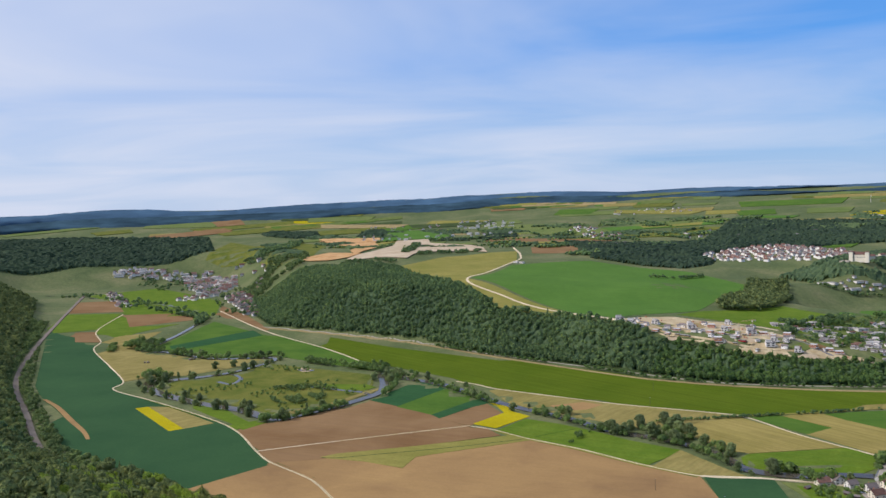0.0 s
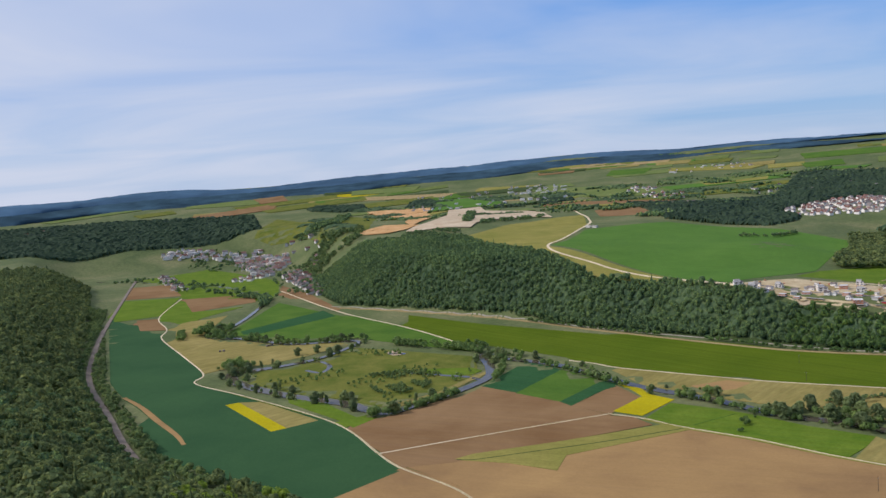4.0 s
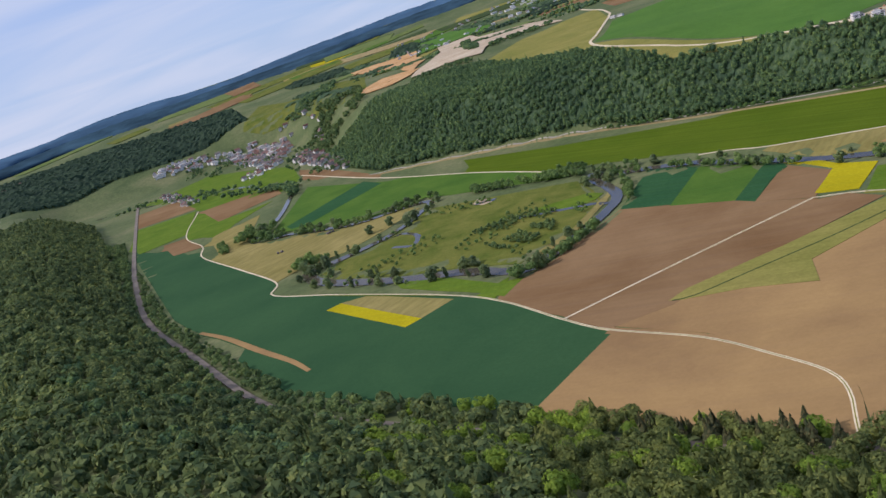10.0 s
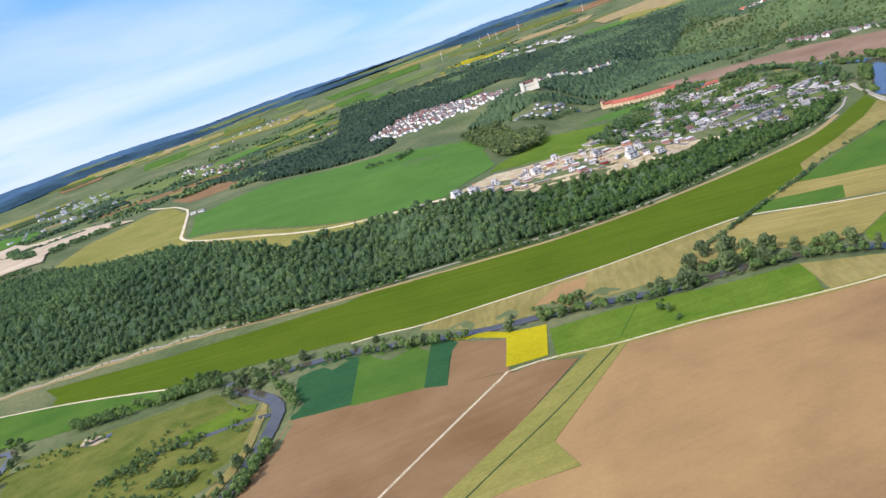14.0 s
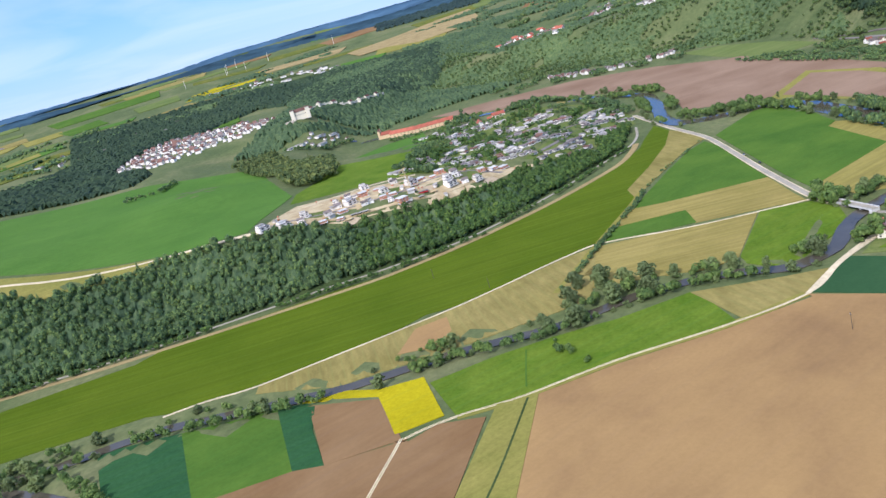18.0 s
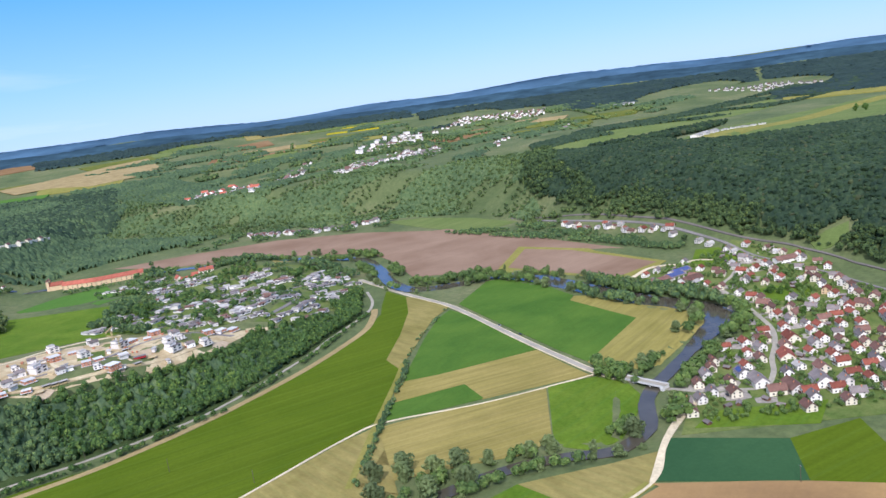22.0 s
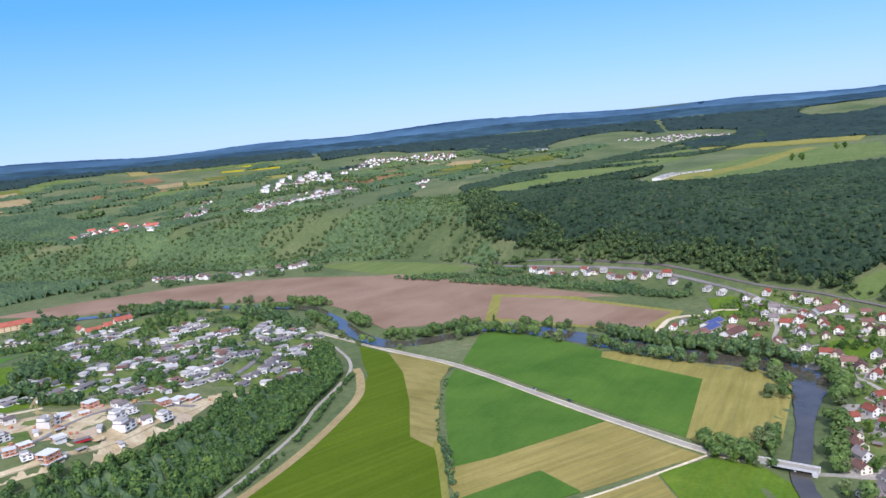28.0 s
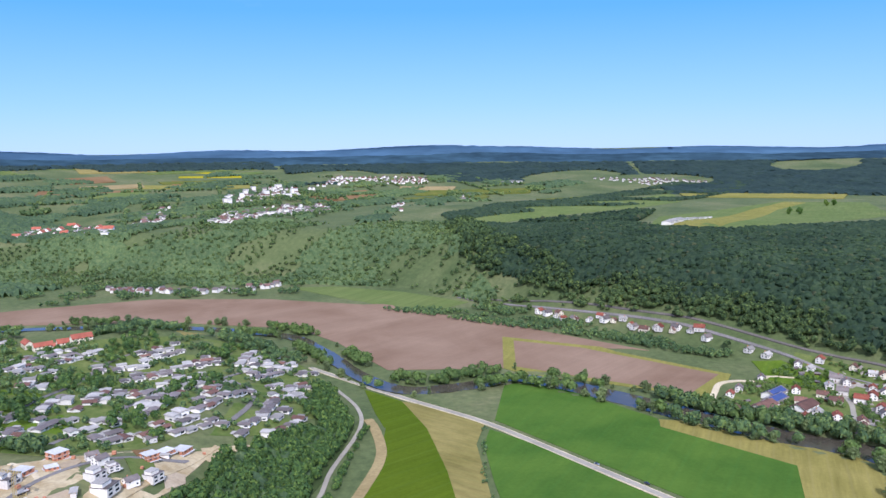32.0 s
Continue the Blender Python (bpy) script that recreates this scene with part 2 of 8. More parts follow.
GRASS, WATER = ground_mat(), water_mat()
M = {
    "teal": field_mat("winter_wheat", (0.028, 0.07, 0.027), (0.04, 0.09, 0.033), 40, 20, (0.03, 0.075, 0.03), 0.2, fleck=0.3),
    "green": field_mat("young_barley", (0.05, 0.106, 0.015), (0.088, 0.15, 0.021), 28, 18, (0.06, 0.15, 0.03), 0.1, patch=0.016, streak=0.1, fleck=0.3),
    "bright": field_mat("lush_meadow", (0.066, 0.1, 0.005), (0.086, 0.119, 0.007), 50, 20, (0.11, 0.17, 0.03), 0.1, streak=0.25, fleck=0.3),
    "deep": field_mat("dark_barley", (0.024, 0.074, 0.027), (0.035, 0.092, 0.032), 38, 15, (0.03, 0.09, 0.02), 0.4, streak=0.2),
    "brown": field_mat("tilled_soil", (0.165, 0.092, 0.038), (0.243, 0.15, 0.07), 22, 24, (0.2, 0.13, 0.08), 0.12, patch=0.01, streak=0.14, bump=0.08, fleck=0.16),
    # tilled soil for the far bank, paled and greyed by painted distance haze
    "hazed_soil": field_mat("hazed_tilled_soil", (0.19, 0.118, 0.072), (0.275, 0.185, 0.12), 40, 24, (0.2, 0.13, 0.08), 0.08, patch=0.008, streak=0.12, bump=0.08, fleck=0.16),
    "ochre": field_mat("sandy_soil", (0.222, 0.133, 0.058), (0.35, 0.218, 0.084), 20, 26, (0.2, 0.13, 0.08), 0.05, patch=0.009, streak=0.07, bump=0.08, fleck=0.2),
    "beige": field_mat("mown_hay", (0.19, 0.158, 0.045), (0.275, 0.22, 0.075), -48, 9, (0.2, 0.2, 0.06), 0.3, streak=0.42, fleck=0.28),
    "hay_river": field_mat("mown_hay_by_the_river", (0.19, 0.162, 0.038), (0.275, 0.228, 0.066), -158, 12, (0.24, 0.2, 0.07), 0.3, streak=0.4, fleck=0.28),
    "hay_road": field_mat("mown_hay_by_the_road", (0.2, 0.165, 0.042), (0.29, 0.228, 0.07), 59, 10, (0.3, 0.25, 0.1), 0.22, streak=0.4, fleck=0.28),
    "plateau": field_mat("plateau_grain", (0.066, 0.14, 0.022), (0.088, 0.168, 0.028), 28, 18, (0.07, 0.15, 0.04), 0.15, streak=0.2, fleck=0.3),
    "airfield": field_mat("airfield_turf", (0.1, 0.14, 0.036), (0.15, 0.175, 0.055), 28, 18, (0.16, 0.19, 0.06), 0.15, streak=0.3, fleck=0.3),
    "orange": field_mat("orange_quarry_soil", (0.4, 0.21, 0.075), (0.56, 0.36, 0.17), 10, 15, (0.3, 0.2, 0.1), 0.0, patch=0.03, bump=0.8),
    "dry": field_mat("dry_grass_strip", (0.25, 0.185, 0.08), (0.34, 0.26, 0.12), 20, 7, (0.12, 0.15, 0.03), 0.0, patch=0.03, streak=0.2),
    "olive": field_mat("rough_grass", (0.17, 0.168, 0.034), (0.265, 0.226, 0.06), 20, 7, (0.17, 0.17, 0.035), 0.25, streak=0.22),
    "verge": field_mat("rank_grass", (0.075, 0.132, 0.01), (0.124, 0.172, 0.018), 28, 14, (0.08, 0.15, 0.03), 0.2, patch=0.03, streak=0.2),
    "rape": field_mat("flowering_rape", (0.31, 0.255, 0.003), (0.41, 0.335, 0.005), 30, 18, (0.3, 0.27, 0.01), 0.4),
    "meadow": field_mat("wet_meadow", (0.072, 0.1, 0.014), (0.165, 0.158, 0.034), 10, 15, (0.1, 0.12, 0.03), 0.0, patch=0.03),
    "quarry": field_mat("quarried_limestone", (0.37, 0.275, 0.165), (0.52, 0.425, 0.29), 10, 15, (0.3, 0.2, 0.1), 0.0, patch=0.02, bump=0.8),
    "site": field_mat("bare_subsoil", (0.3, 0.21, 0.095), (0.56, 0.46, 0.28), 10, 15, (0.3, 0.2, 0.1), 0.0, patch=0.05),
    "garden": field_mat("garden_grass", (0.07, 0.112, 0.022), (0.165, 0.18, 0.055), 10, 12, (0.1, 0.12, 0.03), 0.0, patch=0.05),
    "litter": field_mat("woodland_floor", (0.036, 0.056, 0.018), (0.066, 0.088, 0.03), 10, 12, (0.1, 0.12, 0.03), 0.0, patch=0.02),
}
LANE = plain_mat("limestone_gravel", (0.56, 0.46, 0.29), 0.18, 0.4, 0.95, spec=0.1)
ASPHALT = plain_mat("worn_asphalt", (0.3, 0.265, 0.2), 0.15, 0.4, 0.9, spec=0.2)
TAR = plain_mat("street_asphalt", (0.18, 0.16, 0.14), 0.2, 0.4, 0.9, spec=0.2)
LEAF_WOOD = leaf_mat("mixed_wood_leaves", [(0, (0.077, 0.133, 0.068)), (0.4, (0.118, 0.19, 0.082)), (0.75, (0.168, 0.248, 0.09)), (1, (0.27, 0.34, 0.1))], through_light=0.45)
LEAF_OLIVE = leaf_mat("olive_wood_leaves", [(0, (0.085, 0.125, 0.052)), (0.45, (0.135, 0.178, 0.064)), (0.85, (0.195, 0.232, 0.078)), (1, (0.26, 0.28, 0.085))], through_light=0.45)
LEAF_NEAR = leaf_mat("sunlit_mixed_leaves", [(0, (0.11, 0.14, 0.046)), (0.45, (0.16, 0.19, 0.056)), (0.85, (0.22, 0.245, 0.07)), (1, (0.28, 0.29, 0.075))], through_light=0.5)
LEAF_BRIGHT = leaf_mat("may_green_leaves", [(0, (0.15, 0.23, 0.035)), (0.5, (0.21, 0.3, 0.04)), (1, (0.29, 0.37, 0.05))], through_light=0.5)
LEAF_LIGHT = leaf_mat("young_beech_leaves", [(0, (0.06, 0.115, 0.045)), (0.4, (0.09, 0.16, 0.05)), (0.75, (0.128, 0.208, 0.054)), (1, (0.2, 0.275, 0.06))], through_light=0.45)
LEAF_DARK = leaf_mat("spruce_needles", [(0, (0.029, 0.054, 0.03)), (0.6, (0.043, 0.074, 0.034)), (0.9, (0.063, 0.1, 0.039)), (1, (0.092, 0.102, 0.051))])
LEAF_SCRUB = leaf_mat("scrub_leaves", [(0, (0.09, 0.142, 0.057)), (0.5, (0.135, 0.198, 0.068)), (1, (0.215, 0.266, 0.086))], through_light=0.45)
LEAF_RIVER = leaf_mat("riverside_leaves", [(0, (0.112, 0.181, 0.056)), (0.5, (0.163, 0.244, 0.069)), (1, (0.237, 0.312, 0.094))], 0.7, True, 0.5)
LEAF_BANK = leaf_mat("willow_leaves", [(0, (0.162, 0.203, 0.088)), (0.5, (0.203, 0.257, 0.101)), (1, (0.27, 0.324, 0.121))], 0.8, False, 0.5)
LEAF_FRESH = leaf_mat("fresh_leaves", [(0, (0.102, 0.186, 0.041)), (0.6, (0.138, 0.228, 0.048)), (1, (0.216, 0.3, 0.058))], 0.8, False, 0.5)
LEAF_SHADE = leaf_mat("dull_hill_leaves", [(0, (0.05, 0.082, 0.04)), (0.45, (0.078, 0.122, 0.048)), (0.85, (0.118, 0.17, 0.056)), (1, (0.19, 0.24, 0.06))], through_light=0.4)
LEAF_SPRUCE = leaf_mat("brownish_spruce_needles", [(0, (0.05, 0.062, 0.03)), (0.5, (0.082, 0.09, 0.038)), (1, (0.135, 0.115, 0.05))], through_light=0.3)
CANOPY_DARK = leaf_mat("dark_canopy", [(0, (0.034, 0.058, 0.039)), (0.5, (0.049, 0.083, 0.043)), (0.85, (0.076, 0.109, 0.051)), (1, (0.104, 0.109, 0.069))], patchy=True)
# dark forest green pushed towards blue, painting in the haze of distance
FAR_WOODS = leaf_mat("hazed_spruce_forest", [(0, (0.028, 0.05, 0.046)), (0.5, (0.038, 0.066, 0.058)), (1, (0.06, 0.09, 0.066))], patchy=True)
CANOPY = leaf_mat("mixed_canopy", [(0, (0.064, 0.11, 0.062)), (0.5, (0.104, 0.162, 0.074)), (1, (0.185, 0.24, 0.1))], through_light=0.45, patchy=True)
CANOPY_SCRUB = leaf_mat("scrub_canopy", [(0, (0.083, 0.14, 0.062)), (0.5, (0.136, 0.2, 0.078)), (1, (0.235, 0.276, 0.112))], through_light=0.45, patchy=True)
BARK = plain_mat("grey_bark", (0.09, 0.07, 0.05), 0.4, 3.0)


# ---- land ----
VF = [(-1500, 3260), (-1150, 3130), (-800, 2960), (-640, 2620), (-480, 2080), (-370, 1755), (-228, 1649), (-50, 1513), (151, 1357), (256, 1220),
      (391, 1138), (588, 1092), (695, 1072), (818, 1108), (912, 1133), (1057, 1210), (1133, 1398), (1006, 1500),
      (852, 1525), (793, 1577), (818, 1696), (989, 1832), (1278, 1960), (1619, 2062), (1645, 1790), (1602, 1449), (1568, 1210),
      (1304, 950), (1180, 880), (1060, 800), (960, 735), (880, 668), (800, 600), (700, 530), (620, 480), (477, 460), (281, 511), (85, 554),
      (-109, 615), (-239, 721), (-401, 856), (-601, 1185), (-861, 1773), (-1110, 2318), (-1400, 2750)]
PEAKS = [(61, 1747, 81), (213, 2267, 77), (-90, 2435, 101), (139, 2454, 89), (275, 1346, 56), (366, 1236, 44), (477, 1185, 36),
         (597, 1193, 20), (810, 1278, 2), (639, 1449, 31), (426, 1704, 63), (682, 1747, 26), (1040, 2015, 60), (1130, 2090, 55), (900, 2010, 8),
         (682, 2216, 47), (426, 2557, 78), (-256, 2130, 85), (-430, 2800, 88), (-420, 2350, 80), (-900, 3400, 80), (1398, 554, 93),
         (1193, 358, 89), (1747, 1023, 53), (1917, 1491, 56), (2130, 852, 75), (1917, 2003, 38), (0, 281, 70), (-358, 477, 72),
         (-767, 980, 75), (-1278, 1534, 78), (426, 128, 78), (852, 256, 85)]
CX, CY, RIM = -43.0, 597.0, 4150.0


def smooth(u):
    u = np.clip(u, 0, 1)
    return u * u * (3 - 2 * u)


def away(x, y, poly):
    """Distance from each point to a closed outline, zero inside."""
    best = np.full(np.shape(x), 1e9)
    inside = np.zeros(np.shape(x), bool)
    for (ax, ay), (bx, by) in zip(poly, poly[1:] + poly[:1]):
        dx, dy = bx - ax, by - ay
        s = np.clip(((x - ax) * dx + (y - ay) * dy) / (dx * dx + dy * dy), 0, 1)
        best = np.minimum(best, np.hypot(x - ax - s * dx, y - ay - s * dy))
        inside ^= ((ay > y) != (by > y)) & (x < ax + (y - ay) * dx / (dy if dy else 1e-9))
    return np.where(inside, 0.0, best), inside


def relief(x, y):
    """Height of the land: a gently falling valley floor, wooded flanks, the plateau, and far country rising to the rim."""
    x, y = np.asarray(x, float), np.asarray(y, float)
    floor = 29.9 - 0.0244 * x - 0.0242 * y
    floor = -23 + 8 * np.logaddexp(0, (floor + 23) / 8)
    out, _ = away(x, y, VF)
    top, weight = np.full(x.shape, 3.6e-5), np.full(x.shape, 4.2e-7)
    for px, py, pz in PEAKS:
        w = 1000 / ((x - px) ** 2 + (y - py) ** 2 + 650) ** 1.25
        top, weight = top + w * pz, weight + w
    top = top / weight + 4 * np.sin(x / 264 + 1) * np.sin(y / 230 + x / 600)
    h = floor + (top - floor) * smooth(out / (162 - 81 * np.exp(-((x - 213) ** 2 + (y - 1406) ** 2) / 363000)))
    r = np.hypot(x - CX, y - CY)
    u = np.clip((r - 2700) / (RIM - 2700), 0, 1)
    far = 252 - (252 - 85) * np.minimum(r, RIM) * (1 - 0.845 * u) / 2700
    far = far + 27 * u * np.clip((y - CY) / (r + 1), 0, 1)
    way = np.arctan2(y - CY, x - CX)
    far = far + 9 * smooth((u - 0.7) * 3.3) * (np.sin(way * 9 + 1) + 0.6 * np.sin(way * 23))
    return h + (far - h) * smooth((r - 2430) / 520)

RIVER = [(1060, 1900), (1150, 1640), (1155, 1400), (1090, 1215), (997, 1146), (871, 1084), (810, 1031), (820, 967), (844, 920), (793, 856),
         (712, 788), (647, 733), (597, 678), (551, 664), (504, 683), (435, 711), (366, 737), (307, 739), (274, 761), (270, 788), (257, 824),
         (228, 862), (181, 899), (135, 963), (78, 1025), (27, 1108), (-4, 1157), (-57, 1203), (-95, 1240), (-89, 1172), (-91, 1115),
         (-122, 1062), (-174, 1004), (-209, 980), (-257, 1026), (-320, 1066), (-392, 1128), (-426, 1172), (-436, 1214), (-401, 1227),
         (-337, 1270), (-294, 1351), (-288, 1388), (-318, 1400), (-386, 1396), (-445, 1432), (-500, 1474), (-560, 1500), (-550, 1591), (-551, 1752), (-575, 1990),
         (-648, 2062), (-767, 2258), (-1108, 2514), (-1449, 2684)]


def bend(points, step=9.0):
    """A smooth line through the given places."""
    p = [np.array(q, float) for q in points]
    p = [2 * p[0] - p[1]] + p + [2 * p[-1] - p[-2]]
    out = []
    for a, b, c, d in zip(p, p[1:], p[2:], p[3:]):
        n = max(2, int(np.linalg.norm(c - b) / step))
        for k in range(n):
            t = k / n
            out.append(0.5 * (2 * b + (c - a) * t + (2 * a - 5 * b + 4 * c - d) * t * t + (3 * b - a - 3 * c + d) * t ** 3))
    return np.array(out + [p[-2]])


def span(x, y, line):
    best = np.full(np.shape(x), 1e9)
    for (ax, ay), (bx, by) in zip(line[:-1], line[1:]):
        dx, dy = bx - ax, by - ay
        s = np.clip(((x - ax) * dx + (y - ay) * dy) / (dx * dx + dy * dy + 1e-9), 0, 1)
        best = np.minimum(best, np.hypot(x - ax - s * dx, y - ay - s * dy))
    return best


RIVER_LINE = bend(RIVER, 25)


def ticks(lo, hi, fine_lo, fine_hi, fine, coarse):
    return np.concatenate([np.arange(lo, fine_lo, coarse), np.arange(fine_lo, fine_hi, fine), np.arange(fine_hi, hi + coarse, coarse)])


GX = ticks(CX - RIM - 150, CX + RIM + 150, -650, 1230, 9.0, 36.0)
GY = ticks(CY - RIM - 150, CY + RIM + 150, 590, 1470, 9.0, 36.0)
gx, gy = np.meshgrid(GX, GY, indexing="ij")
GZ = relief(gx, gy)
near_river = (gx > -1600) & (gx < 1800) & (gy > 590) & (gy < 2900)
cut = np.zeros(GZ.shape)
cut[near_river] = span(gx[near_river], gy[near_river], RIVER_LINE)
GZ = np.where(near_river, GZ - 2.4 * smooth((np.where(gx > 320, 21, 17) - cut) / 8), GZ)
rim = np.hypot(gx - CX, gy - CY)
GZ = np.where(rim > RIM + 60, GZ - (rim - RIM - 60) * 1.2, GZ)


def height(x, y):
    """Height of the ground sheet, between the corners of its cells."""
    x, y = np.asarray(x, float), np.asarray(y, float)
    i, j = np.clip(np.searchsorted(GX, x) - 1, 0, len(GX) - 2), np.clip(np.searchsorted(GY, y) - 1, 0, len(GY) - 2)
    u, v = (x - GX[i]) / (GX[i + 1] - GX[i]), (y - GY[j]) / (GY[j + 1] - GY[j])
    return (GZ[i, j] * (1 - u) + GZ[i + 1, j] * u) * (1 - v) + (GZ[i, j + 1] * (1 - u) + GZ[i + 1, j + 1] * u) * v


def sheet(name, verts, faces, mat, smooth_shade=False):
    me = bpy.data.meshes.new(name)
    verts, faces = np.asarray(verts, np.float32), np.asarray(faces, np.int32)
    me.vertices.add(len(verts))
    me.vertices.foreach_set("co", verts.ravel())
    n, k = faces.shape
    me.loops.add(n * k)
    me.loops.foreach_set("vertex_index", faces.ravel())
    me.polygons.add(n)
    me.polygons.foreach_set("loop_start", np.arange(0, n * k, k, dtype=np.int32))
    me.polygons.foreach_set("use_smooth", np.full(n, smooth_shade))
    me.update(calc_edges=True)
    me.validate()
    if mat:
        me.materials.append(mat)
    return me


nx, ny = len(GX), len(GY)
idx = np.arange(nx * ny).reshape(nx, ny)
quads = np.stack([idx[:-1, :-1].ravel(), idx[1:, :-1].ravel(), idx[1:, 1:].ravel(), idx[:-1, 1:].ravel()], 1)
tagged(new("ground", sheet("ground", np.stack([gx.ravel(), gy.ravel(), GZ.ravel()], 1), quads, GRASS, True)),
       "rolling green grassland of a river valley and plateau", "ground", kind="structure")


def patch(name, outline, mat, label, lift=0.35, category="field", cell=30.0, kind="structure", drop=1.5):
    """A field laid over the ground, with the crop's own height along its edges."""
    bm = bmesh.new()
    bm.faces.new([bm.verts.new((x, y, 0)) for x, y in outline])
    bmesh.ops.triangulate(bm, faces=bm.faces[:])
    xs, ys = [p[0] for p in outline], [p[1] for p in outline]
    for lo, hi, way in ((min(xs), max(xs), (1, 0, 0)), (min(ys), max(ys), (0, 1, 0))):
        for c in np.arange(lo + cell, hi, cell):
            bmesh.ops.bisect_plane(bm, geom=bm.verts[:] + bm.edges[:] + bm.faces[:], plane_co=[c * w for w in way], plane_no=way)
    rand = random.Random(len(outline) + int(xs[0]))
    for v in bm.verts:
        v.co.z = float(height(v.co.x, v.co.y)) + lift
    for f in bm.faces:
        if f.normal.z < 0:
            f.normal_flip()
        f.smooth = True
    border = [e for e in bm.edges if len(e.link_faces) == 1]
    for e in border:
        e.smooth = False
    rimmed = bmesh.ops.extrude_edge_only(bm, edges=border)
    for v in rimmed["geom"]:
        if isinstance(v, bmesh.types.BMVert):
            v.co.z -= drop
    me = bpy.data.meshes.new(name)
    bm.to_mesh(me)
    bm.free()
    me.materials.append(mat)
    return tagged(new(name, me), label, category, kind=kind)


def strip(name, line, width, mat, label, lift=0.5, category="track", kind="structure", step=7.0, level=None, wobble=0.0, drop=1.0):
    """A road, track or river along a line, draped on the ground, with edges that go down into it."""
    p = bend(line, step)
    d = np.gradient(p, axis=0)
    side = np.stack([-d[:, 1], d[:, 0]], 1) / np.linalg.norm(d, axis=1)[:, None]
    w = np.atleast_1d(np.asarray(width, float))
    w = np.interp(np.linspace(0, 1, len(p)), np.linspace(0, 1, len(w)), w) / 2
    rng = np.random.default_rng(len(p))
    wl_, wr_ = w * (1 + wobble * rng.normal(size=len(p))), w * (1 + wobble * rng.normal(size=len(p)))
    a, c = p + side * wl_[:, None], p - side * wr_[:, None]
    za, zc = (height(q[:, 0], q[:, 1]) + lift for q in (a, c))
    if level is not None:
        za = zc = relief(p[:, 0], p[:, 1]) + level
    n = len(p)
    cols = [np.c_[a, za - drop], np.c_[a, za], np.c_[c, zc], np.c_[c, zc - drop]]
    k = np.arange(n - 1)
    faces = np.concatenate([np.stack([k + j * n, k + 1 + j * n, k + 1 + (j + 1) * n, k + (j + 1) * n], 1) for j in range(3)])
    me = sheet(name, np.concatenate(cols), faces[:, ::-1], mat)
    return tagged(new(name, me), label, category, kind=kind)


